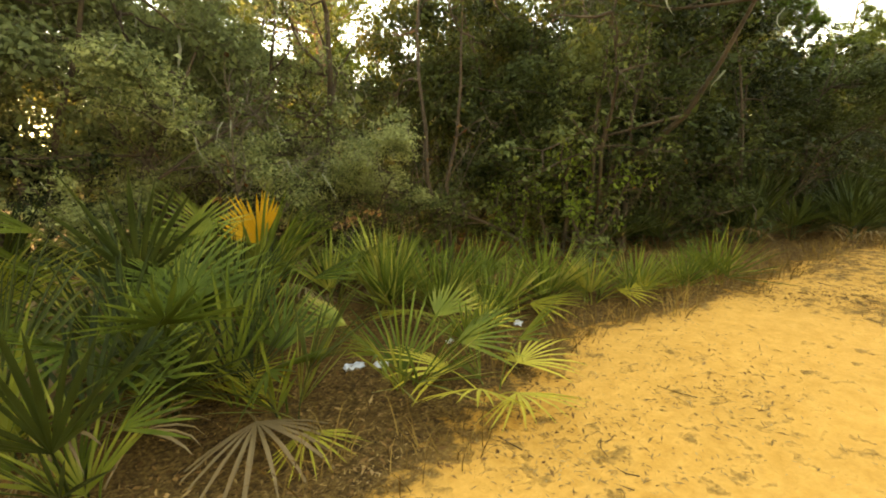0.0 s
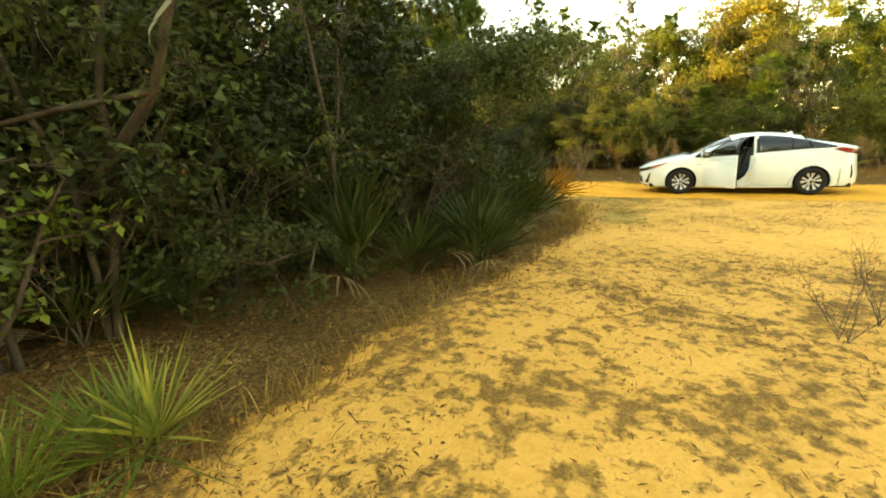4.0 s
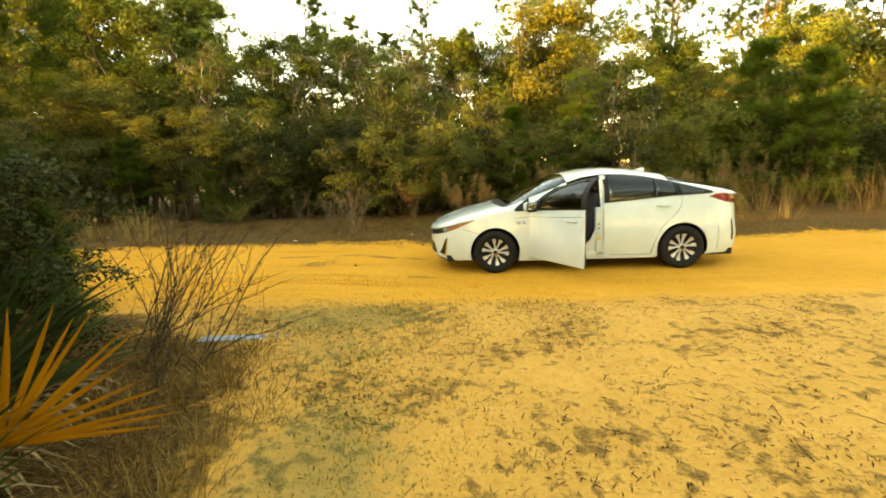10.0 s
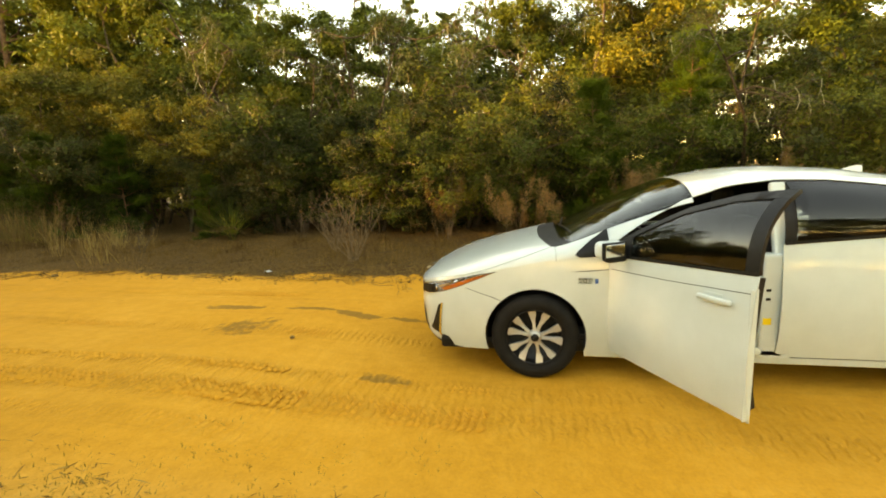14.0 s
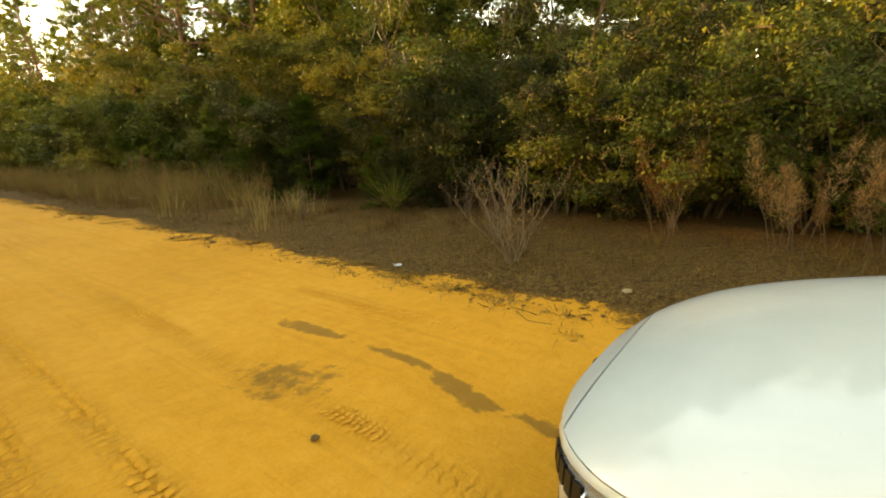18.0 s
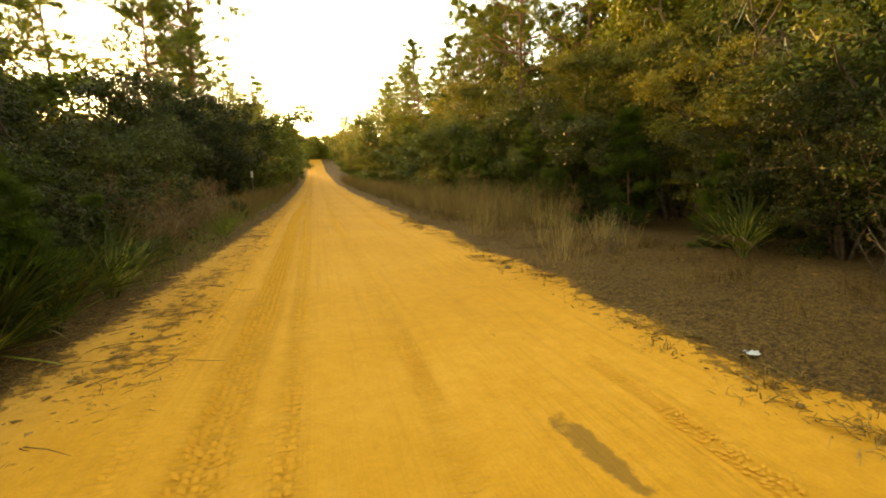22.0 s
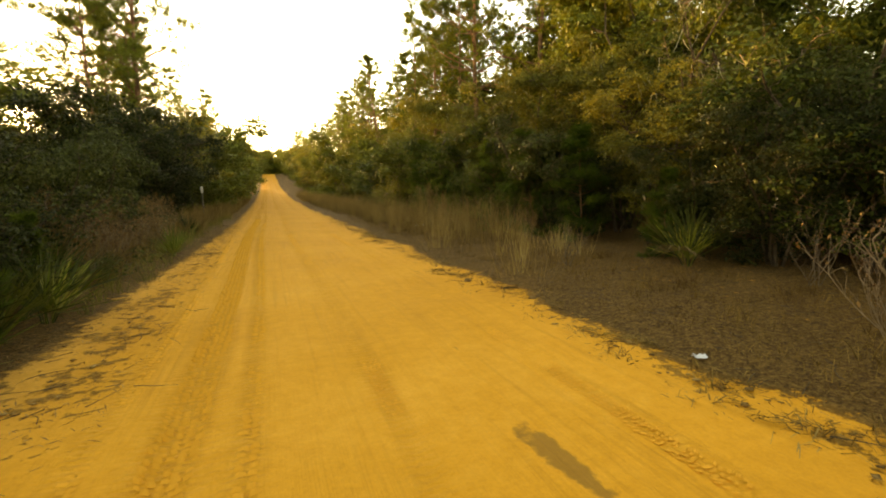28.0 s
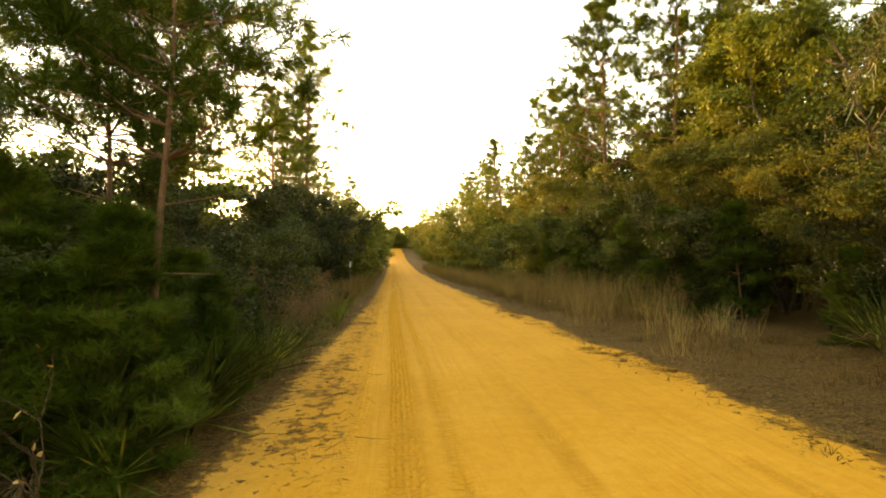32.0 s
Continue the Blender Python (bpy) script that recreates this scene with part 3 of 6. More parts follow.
def pine(name, label, seed, tall, bare, reach, whorls, per_whorl, tufts, needles, length, width, material=NEEDLE, radius=0.0, lean=0.02, stubs=4):
    """A pine: a straight trunk, branches in whorls above the bare part, needles in tufts along them."""
    rng = np.random.default_rng(seed)
    r = radius or 0.0105 * tall + 0.012
    trunk = limb(rng, (0, 0, -0.1), (lean, lean * 0.5, 1), tall, r, r * 0.12, 10, 0.025, 0.05)
    segs, pts, ways = list(trunk), [], []

    def at(f):
        i = min(int(f * 10), 9)
        a, b = trunk[i][0], trunk[i][1]
        return a + (b - a) * (f * 10 - i)
    for k in range(whorls):
        f = bare + (1 - bare) * (k + rng.uniform(0, 0.7)) / whorls
        f = min(f, 0.995)
        g = (f - bare) / (1 - bare)
        for j in range(per_whorl):
            a = rng.uniform(0, 6.28)
            ln = reach * (1.0 - 0.85 * g ** 1.4) * (0.55 + 0.45 * min(1, g * 4 + 0.3)) * rng.uniform(0.55, 1.1)
            br = limb(rng, at(f), (math.cos(a), math.sin(a), 0.15 + 0.5 * g), ln, r * 0.22 * (1 - 0.6 * g) + 0.006, 0.005, 4, 0.16, 0.06)
            segs += br
            plates = [br[i][1] for i in (1, 2, 3)]
            for m in range(tufts):
                q = plates[(1, 2, 2, 0, 2, 1)[m % 6]]
                e = q + rng.normal(size=3) * np.array([0.15, 0.15, 0.06]) * max(0.5, min(2.0, ln)) + np.array([0, 0, 0.03])
                d = unit((e - q) * 1.5 + unit(br[-1][1] - br[0][0]) * 0.3 + np.array([0, 0, 0.25]))
                if m % 3 == 0 and needles > 9:
                    segs.append((q, e, 0.005, 0.003))
                pts.append(e)
                ways.append(d)
            pts.append(br[-1][1])
            ways.append(unit(br[-1][1] - br[-1][0]))
    pts.append(trunk[-1][1])
    ways.append(np.array([0, 0, 1.0]))
    for k in range(stubs):
        a = rng.uniform(0, 6.28)
        segs += limb(rng, at(rng.uniform(bare * 0.4, bare)), (math.cos(a), math.sin(a), 0.1), rng.uniform(0.2, 0.8), 0.012, 0.004, 2, 0.2)
    pts, ways = np.array(pts), np.array(ways)
    n = len(pts) * needles
    d = unit(np.repeat(ways, needles, 0) * 0.9 + unit(rng.normal(size=(n, 3))))
    root = np.repeat(pts, needles, 0) + d * 0.01 - np.repeat(ways, needles, 0) * rng.uniform(0, 0.16, (n, 1))
    top = thing(name, label, "tree")
    thick = [s for s in segs if s[2] > 0.02] or segs[:10]
    thin = [s for s in segs if s[2] <= 0.02]
    child("trunk", quick_mesh("trunk", *joined([tubes(thick, 6), tubes(thin, 3)]), PINEBARK, True), top)
    child("crown", quick_mesh("crown", *leaf_points(root, d + np.array([0, 0, -0.12]), rng, length, width), material), top)
    return top


def frond_mesh(seed, material, blades=19, size=0.5, stalk=0.55, arc=115, droop=0.5, fold=0.35, loose=0.0, wide=0.022):
    """One palmetto frond: a bent stalk and a fan of pleated blades. It leans out along +x from the origin."""
    rng = np.random.default_rng(seed)
    p, d, run = np.zeros(3), unit(np.array([0.35, 0, 1.0])), [np.zeros(3)]
    for k in range(4):
        d = unit(d + np.array([0.10, 0, -0.04]))
        p = p + d * stalk / 4
        run.append(p)
    ring = [np.array([0.5, 0, 0]), np.array([0, 0.8, 0]), np.array([-0.5, 0, 0.2]), np.array([0, -0.8, 0])]
    verts = [q + o * (0.011 - 0.0015 * k) for k, q in enumerate(run) for o in ring]
    quads = [(4 * k + i, 4 * k + (i + 1) % 4, 4 * k + 4 + (i + 1) % 4, 4 * k + 4 + i) for k in range(4) for i in range(4)]
    tris = []
    side, front = np.array([0, 1.0, 0]), d
    out = unit(np.cross(side, front))
    for b in range(blades):
        a = radians(-arc + 2 * arc * b / (blades - 1)) + rng.normal(scale=0.03)
        way = unit(front * math.cos(a) + side * math.sin(a) + out * fold * (0.25 + 0.3 * abs(math.sin(a))) + out * rng.normal(scale=loose))
        across = unit(np.cross(way, out))
        ln, wd = size * (0.72 + 0.28 * math.cos(a * 0.8)) * rng.uniform(0.88, 1.08), wide * rng.uniform(0.8, 1.15) * size / 0.5
        rows, q, w = [], p.copy(), way.copy()
        for k, prof in enumerate((0.25, 0.85, 1.0, 0.7, 0.06)):
            h = wd * prof * 0.5
            rows += [q - across * h, q + out * h * 0.55, q + across * h]
            w = unit(w + np.array([0, 0, -1.0]) * droop * (0.05 + 0.12 * k) * rng.uniform(0.6, 1.4))
            q = q + w * ln / 4
        at = len(verts)
        verts += rows
        for k in range(4):
            i = at + 3 * k
            quads += [(i, i + 1, i + 4, i + 3), (i + 1, i + 2, i + 5, i + 4)]
        tris.append((16, at, at + 2))
    return quick_mesh("frond", np.array(verts), [np.array(quads), np.array(tris)], material)


FRONDS = {"green": [frond_mesh(40 + k, PALM, 14 + k % 5, 0.40 + 0.04 * (k % 3), 0.34 + 0.08 * (k % 4), (48, 56, 66, 52, 85, 60, 62, 46)[k], (0.10, 0.2, 0.3, 0.12, 0.45, 0.2, 0.3, 0.1)[k], (0.8, 0.65, 0.6, 0.9, 0.5, 0.7, 0.7, 1.0)[k]) for k in range(8)],
          "spike": [frond_mesh(50 + k, PALM, 11 + k % 4, 0.50 + 0.04 * (k % 3), 0.10 + 0.04 * (k % 3), (30, 42, 36, 50)[k], (0.05, 0.10, 0.15, 0.08)[k], (0.3, 0.4, 0.2, 0.3)[k], 0.28, 0.016) for k in range(4)],
          "dark": [frond_mesh(55 + k, PALM_SHADED, 12 + k % 4, 0.50 + 0.04 * (k % 3), 0.22 + 0.06 * (k % 3), (34, 46, 40, 54)[k], (0.08, 0.14, 0.2, 0.12)[k], (0.3, 0.4, 0.2, 0.3)[k], 0.2, 0.02) for k in range(4)],
          "orange": [frond_mesh(60 + k, PALM_OLD, 18, 0.46, 0.60, 46, 0.05, 0.3, 0.0, 0.034) for k in range(2)],
          "tawny": [frond_mesh(63, PALM_TAWNY, 15, 0.40, 0.42, 52, 0.06, 0.4, 0.06, 0.019)],
          "yellow": [frond_mesh(65 + k, PALM_YELLOW, 15, 0.46, 0.25, 75, 0.4) for k in range(2)],
          "dry": [frond_mesh(70 + k, PALM_DRY, 13, 0.42, 0.35, 80, 1.2) for k in range(2)]}


def palmetto(x, y, seed, fronds=9, size=1.0, orange=0, yellow=0, dry=1, upright=0.5, spiky=False, dark=False, label="green saw palmetto with fanned blades on leaf litter"):
    rng = np.random.default_rng(seed)
    top = thing("palmetto", label, "palm", "palmettos")
    top.matrix_world = pose(x, y, float(height(x, y)), 0, 0, rng.uniform(0, 360))
    kinds = ["orange"] * orange + ["yellow"] * yellow + ["dry"] * dry
    for k in range(fronds + len(kinds)):
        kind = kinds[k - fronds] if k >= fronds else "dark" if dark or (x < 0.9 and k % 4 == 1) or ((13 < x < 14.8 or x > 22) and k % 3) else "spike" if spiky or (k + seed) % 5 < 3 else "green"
        me = FRONDS[kind][rng.integers(0, len(FRONDS[kind]))]
        tilt = rng.uniform(-40, 10) if kind in ("spike", "dark") else rng.uniform(-24, 34) * (1 - upright) - 8 + (28 if kind in ("dry", "yellow") else 0)
        s = size * rng.uniform(0.75, 1.15)
        ob = child("frond", me, top, {"orange": "orange dying frond", "yellow": "yellowing frond", "dry": "dry grey-brown frond"}.get(kind, ""))
        ob.matrix_local = pose(0.05 * math.cos(k * 2.4), 0.05 * math.sin(k * 2.4), -0.02, 0, 0, k * 137.5 + rng.uniform(-20, 20)) @ pose(0, 0, 0, rng.uniform(-8, 8), tilt, 0) @ Matrix.Scale(s, 4)
    return top


def grass_band(name, label, rng, clumps, blades, tall, width, material, droop=0.5):
    roots, ways = [], []
    for x, y in clumps:
        r = rng.normal(scale=0.07, size=(blades, 2))
        z = height(x + r[:, 0], y + r[:, 1]) - 0.02
        roots.append(np.column_stack([x + r[:, 0], y + r[:, 1], z]))
        ways.append(np.column_stack([r[:, 0] * 2.2, r[:, 1] * 2.2, np.ones(blades)]) + rng.normal(scale=0.12, size=(blades, 3)))
    v = strips(np.concatenate(roots), np.concatenate(ways), droop, rng, tall, width, 3, 0.08, False)
    return tagged(new(name, quick_mesh(name, *v, material)), label, "grass", kind="stuff")


def dry_weed(seed, stems, tall, plume=1.0, label="dry brown weed with soft feathery plumes", fluff=420):
    """Thin upright stems, each ending in a soft oval plume of very fine hairs."""
    rng = np.random.default_rng(seed)
    top = thing("dry_weed", label, "weed", "dry roadside weeds")
    segs, roots, ways = [], [], []
    for k in range(stems):
        a = rng.uniform(0, 6.28)
        st = limb(rng, (rng.normal(scale=0.09), rng.normal(scale=0.09), -0.03), (math.cos(a) * 0.2, math.sin(a) * 0.2, 1), tall * rng.uniform(0.55, 1.05), 0.0045, 0.0015, 6, 0.07, 0.0)
        segs += st
        m = int(fluff * plume * rng.uniform(0.6, 1.2))
        f = 0.52 + 0.5 * rng.random(m) ** 0.8
        path = np.array([s[0] for s in st] + [st[-1][1]])
        base = np.stack([np.interp(f * 6, np.arange(7), path[:, c]) for c in range(3)], -1)
        wide = 0.095 * np.sin(np.clip((f - 0.45) / 0.6, 0, 1) * 3.1) + 0.015
        roots.append(base + unit(rng.normal(size=(m, 3))) * (wide * rng.random(m) ** 0.5)[:, None])
        ways.append(unit(roots[-1] - base) * 0.7 + rng.normal(scale=0.4, size=(m, 3)) + np.array([0, 0, 0.9]))
    tagged(child("stem", quick_mesh("stem", *tubes(segs, 3), TWIG), top), kind="stuff")
    child("seed_head", quick_mesh("seed_head", *leaf_points(np.concatenate(roots), np.concatenate(ways), rng, 0.075, 0.006), PLUME), top)
    return top


def bare_shrub(seed, stems, tall, spread, label="bare grey twiggy shrub with a few dead leaves", leaves=60, lean=(0.0, 0.0), wood=TWIG):
    rng = np.random.default_rng(seed)
    top = thing("bare_shrub", label, "shrub", "bare shrubs")
    segs, tips = [], []
    for k in range(stems):
        a = rng.uniform(0, 6.28)
        st = limb(rng, (rng.normal(scale=0.06), rng.normal(scale=0.06), -0.05), (math.cos(a) * spread + lean[0], math.sin(a) * spread + lean[1], 1), tall * rng.uniform(0.6, 1.0), 0.006, 0.0025, 7, 0.13, 0.01)
        segs += st
        for s in st[1:]:
            for j in range(2):
                b = rng.uniform(0, 6.28)
                br = limb(rng, s[1], (math.cos(b) * 0.6 + lean[0], math.sin(b) * 0.6 + lean[1], 0.9), tall * rng.uniform(0.08, 0.24), 0.0025, 0.001, 3, 0.2, 0.02)
                segs += br
                tips += [u[1] for u in br]
    child("branching_stem", quick_mesh("branching_stem", *tubes(segs, 4), wood), top)
    if leaves:
        p = np.array(tips)[rng.integers(0, len(tips), leaves)]
        child("dead_leaves", quick_mesh("dead_leaves", *leaf_quads(p, rng.normal(size=(leaves, 3)) + np.array([0, 0, -0.6]), rng, 0.045, 0.02), LITTER), top, "curled brown dead leaves")
    return top


def stand(ob, x, y, turn=0.0, size=1.0, wide=1.0, sink=0.0, label=""):
    c = copy_thing(ob, pose(x, y, float(height(x, y)) - sink, 0, 0, turn))
    c.scale = (size * wide, size * wide, size)
    if label:
        c["label"] = label
    return c


def discard(ob):
    for o in (*ob.children_recursive, ob):
        bpy.data.objects.remove(o)


# ---- plants: where they stand ----
rnd = random.Random(11)

lit_oaks = [broadleaf("oak_tree", "grey-green scrub oak with crooked stems and hanging moss, leaves brightened by painted light", 100 + k, 4.6 + 0.5 * k, 1.75, 0.12, 300, 72, 0.062, 0.042, LIT_OAK, 3, 0.3, moss=90, core=700, core_leaf=0.10, twig=TWIG) for k in range(2)]
near_oaks = [broadleaf("oak_tree", "dark evergreen scrub oak with crooked grey stems and dense small leaves", 104 + k, 4.6 + 0.5 * k, 1.75, 0.10, 300, 76, 0.060, 0.040, OAK, 3, 0.25, moss=30, core=1400, core_leaf=0.09) for k in range(2)]
shaded_trees = [broadleaf("holly_tree", "evergreen tree with shade painted into its dense small leaves, dark stems", 110 + k, 4.4 + 0.6 * k, 1.7, 0.05, 320, 72, 0.064, 0.044, SHADED_LEAF, 4, 0.2, core=2200, core_leaf=0.10) for k in range(2)]
shrubs = [broadleaf("evergreen_shrub", "dense dark green roadside shrub with small leaves", 120 + k, 2.7 + 0.4 * (k % 3), 1.4, 0.04, 200, 60, 0.085, 0.060, SHRUB, 4, 0.2, ball=0.18, category="shrub", core=700, core_leaf=0.11) for k in range(3)]
twiggy = [broadleaf("bare_tree", "grey half-bare tree with fine crooked twigs", 140 + k, 5.0, 1.6, 0.2, 260, 24, 0.055, 0.036, OAK, 3, 1.0, bare=0.35, moss=110, twig=TWIG) for k in range(2)]
mids = [broadleaf("broadleaf_tree", "olive green broadleaf tree at the forest edge", 160 + k, 7.0 + 0.7 * k, 2.1, 0.14, 300, 62, 0.105, 0.075, MIDLEAF, 2, 0.12, ball=0.17, sides=4, core=900, core_leaf=0.14) for k in range(3)]
golds = [broadleaf("turning_tree", "fine-leaved yellow-green tree, part of its gold painted-in sunlight", 170 + k, 6.2 + 0.6 * k, 1.8, 0.16, 280, 66, 0.075, 0.052, YELLOW, 2, 0.3, ball=0.17, sides=4, core=600, core_leaf=0.11, moss=90) for k in range(2)]
saplings = [broadleaf("sapling", "slender bright green leafy sapling", 180 + k, 1.7, 0.55, 0.15, 60, 14, 0.085, 0.045, BRIGHT, 2, 0.9, ball=0.26, quads=True) for k in range(2)]
pines = [pine("pine_tree", "tall pine with a straight bare trunk and layered open crown", 200 + k, 12.5 + k, 0.42 - 0.05 * k, 3.5, 13, 5, 15, 48, 0.20, 0.021) for k in range(3)]
open_pines = [pine("pine_tree", "tall open pine with a bare trunk and thin layered branches", 230 + k, 13.0, 0.40, 3.0, 14, 5, 20, 46, 0.17, 0.015, radius=0.15) for k in range(3)]
edge_pine = pine("pine_tree", "young pine with a slim reddish trunk and dense dark crown", 215, 5.2, 0.46, 1.5, 12, 5, 11, 46, 0.18, 0.010, YOUNG, 0.040)
fine_shrubs = [broadleaf("evergreen_shrub", "leafy olive roadside shrub with fine pale twigs", 130 + k, 3.0 + 0.3 * k, 1.5, 0.03, 300, 66, 0.056, 0.038, (SHRUB, SHRUB, SHADED_LEAF)[k], 4, 0.85, ball=0.16, category="shrub", core=1200, core_leaf=0.08, twig=PALETWIG) for k in range(3)]
bushes = [broadleaf("low_bush", "low dark bush of small grey-green leaves under the oaks", 150 + k, 1.5, 0.95, 0.03, 110, 40, 0.050, 0.032, SHADED_LEAF if k else OAK, 4, 0.5, ball=0.2, category="shrub") for k in range(2)]
young = [pine("young_pine", "bushy young pine with soft long green needles", 220 + k, 3.4 + 0.6 * k, 0.03, 1.05, 11, 5, 9, 44, 0.19, 0.011, YOUNG, 0.035) for k in range(2)]
far_trees = [broadleaf("distant_tree", "distant broadleaf tree in the forest", 240 + k, 8.0, 2.8, 0.06, 210, 25, 0.19, 0.14, (MIDLEAF, YELLOW, MIDLEAF)[k], 2, 0.0, ball=0.17, sides=3, core=350, core_leaf=0.3) for k in range(3)]
far_pines = [pine("distant_pine", "distant pine rising over the forest", 250 + k, 13.5, 0.38, 3.2, 12, 4, 8, 18, 0.26, 0.045, stubs=0) for k in range(2)]


def scatter(kinds, spots, lo=0.85, hi=1.2, wide=1.0):
    for x, y in spots:
        stand(rnd.choice(kinds), x, y, rnd.uniform(0, 360), rnd.uniform(lo, hi), wide * rnd.uniform(0.9, 1.15), 0.03)


def row(x0, y0, x1, y1, step, jitter=0.4):
    n = max(1, int(math.hypot(x1 - x0, y1 - y0) / step))
    return [(x0 + (x1 - x0) * (k + 0.5) / n + rnd.uniform(-jitter, jitter), y0 + (y1 - y0) * (k + 0.5) / n + rnd.uniform(-jitter, jitter)) for k in range(n)]


# thicket beside the clearing
scatter(lit_oaks, row(-4.0, 6.2, 3.6, 6.0, 1.3))
scatter(lit_oaks, row(-3.5, 5.4, 3.6, 5.0, 1.2, 0.25), 0.36, 0.55, 1.1)
scatter(shaded_trees + near_oaks * 2, row(4.6, 5.0, 8.0, 4.0, 1.0, 0.2) + row(4.3, 6.2, 9.0, 5.0, 1.3, 0.3), 0.95, 1.2)
scatter(near_oaks, row(8.6, 3.6, 10.8, 3.8, 1.0, 0.2), 0.85, 1.0)
scatter(twiggy, [(0.2, 5.6), (2.2, 5.9), (-2.4, 5.8), (6.6, 4.2)], 0.7, 0.95)
scatter(near_oaks, row(4.5, 7.2, 11, 6.2, 2.1, 0.5), 0.9, 1.1)
scatter(lit_oaks, row(-6, 9.2, 3.5, 9.0, 2.8, 0.6), 0.75, 0.95)
scatter(far_trees, row(-9, 11.4, 3, 11.0, 2.4, 0.5), 0.55, 0.7)
# backing rows, added to close sky gaps and shade the thicket
scatter(far_trees, row(4, 9.6, 8, 8.6, 2.2, 0.5) + row(-14, 14.5, 6, 13.5, 3.0, 0.8) + row(-14, 4, -10, 12, 2.8, 0.8), 0.6, 0.8)
scatter(bushes, row(-2.5, 6.0, 3.6, 5.4, 1.1, 0.3) + row(4.6, 4.1, 8.2, 3.2, 0.9, 0.25) + row(8.4, 2.5, 10.2, 2.6, 0.75, 0.2) + row(10.6, 2.9, 12.4, 3.0, 0.75, 0.15) + row(4.5, 6.0, 11, 4.6, 1.3, 0.4) + row(12.4, 3.0, 13.3, 9.0, 1.0, 0.3) + row(13.2, 6.8, 13.2, 16, 1.4, 0.2), 0.8, 1.25)
stand(saplings[0], 4.85, 3.35, 40, 0.9, 1.0)
stand(saplings[1], 4.3, 3.9, 140, 0.7)
stand(bushes[0], 2.6, 4.3, 30, 0.72)
stand(bushes[0], 3.2, 4.5, 130, 0.6)
stand(bushes[0], 4.45, 4.95, 70, 0.7)
stand(bushes[0], 4.75, 5.7, 10, 0.9)
scatter(shaded_trees, [(12.2, 2.8), (12.9, 3.3), (12.9, 2.4)], 0.35, 0.45, 1.1)
stems = [broadleaf("bare_tree", "slim crooked grey-brown tree with few leaves at the thicket edge", 146 + k, 4.6, 1.1, 0.35, 60, 10, 0.055, 0.036, OAK, 2, 0.5) for k in range(2)]
for x, y, s, k in ((5.2, 3.35, 1.0, 0), (5.7, 3.15, 1.1, 1), (6.7, 3.0, 0.95, 0), (7.6, 2.7, 0.9, 1), (3.7, 4.3, 1.0, 1), (1.0, 5.2, 1.0, 0), (-1.0, 5.3, 0.95, 1), (9.6, 2.4, 0.75, 0)):
    stand(stems[k], x, y, rnd.uniform(0, 360), s, 0.7)
for proto in stems:
    discard(proto)
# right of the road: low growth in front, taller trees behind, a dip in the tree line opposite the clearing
for kind, x, y, s, w in ((golds[0], 23.7, 7.2, 0.60, 1.25), (golds[1], 24.6, 9.0, 0.66, 1.1), (shaded_trees[0], 23.2, 5.7, 0.44, 1.0), (shaded_trees[1], 23.3, 4.4, 0.50, 1.1), (fine_shrubs[1], 23.6, 3.4, 0.86, 1.1),
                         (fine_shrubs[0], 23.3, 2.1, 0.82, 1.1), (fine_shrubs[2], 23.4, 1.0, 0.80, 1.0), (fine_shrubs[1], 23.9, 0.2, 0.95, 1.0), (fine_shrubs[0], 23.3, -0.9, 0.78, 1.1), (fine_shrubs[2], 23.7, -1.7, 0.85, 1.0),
                         (fine_shrubs[0], 23.8, -3.2, 0.84, 1.1), (fine_shrubs[2], 24.0, -5.4, 0.95, 1.1), (fine_shrubs[1], 24.2, -6.8, 0.9, 1.0), (shaded_trees[0], 23.3, 8.7, 0.42, 1.0), (fine_shrubs[2], 23.5, 10.2, 0.9, 1.0),
                         (fine_shrubs[0], 23.2, 11.6, 0.7, 1.0), (fine_shrubs[1], 23.6, 12.8, 0.8, 1.0), (shaded_trees[1], 24.9, 2.6, 0.62, 1.1), (near_oaks[0], 25.0, 5.4, 0.86, 1.1), (near_oaks[1], 24.9, 11.4, 1.1, 1.0),
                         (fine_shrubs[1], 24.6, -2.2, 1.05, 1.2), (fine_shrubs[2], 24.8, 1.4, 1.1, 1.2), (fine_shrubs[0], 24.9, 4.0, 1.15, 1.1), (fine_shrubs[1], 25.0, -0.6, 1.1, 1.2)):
    stand(kind, x, y, rnd.uniform(0, 360), s, w, 0.03)
scatter(shrubs + fine_shrubs[1:2], row(24.3, -24, 24.3, -7.5, 1.3, 0.4) + row(23.8, 13.5, 23.8, 32, 1.4, 0.45), 0.85, 1.35)
scatter(twiggy, [(25.6, 9.6), (25.2, 4.5), (25.8, -2.0), (25.8, 18), (24.6, 6.2), (24.8, -5.0), (26.0, 3.0), (26.2, 0.8)], 0.85, 1.1)
# golds stand in for sunlit crowns here, the gold in their leaf colour
scatter(mids + golds, row(26.2, -24, 26.2, -5, 1.7, 0.7), 0.60, 0.82)
scatter(mids * 2 + golds, row(26.0, 6.5, 26.0, 12.5, 1.5, 0.5), 0.85, 1.08)
scatter(mids + golds[:1], row(26.0, 13, 26.0, 36, 1.6, 0.6), 0.60, 0.85)
scatter(mids + golds[:1], row(26.6, -3.5, 26.6, 6.5, 1.7, 0.5), 0.66, 0.82)
stand(golds[1], 26.0, -3.4, 70, 1.02, 1.1)
stand(golds[0], 27.2, -2.6, 20, 1.1, 1.0)
scatter(mids + golds, row(28.8, -12, 28.8, -3, 2.0, 0.7), 0.82, 1.0)
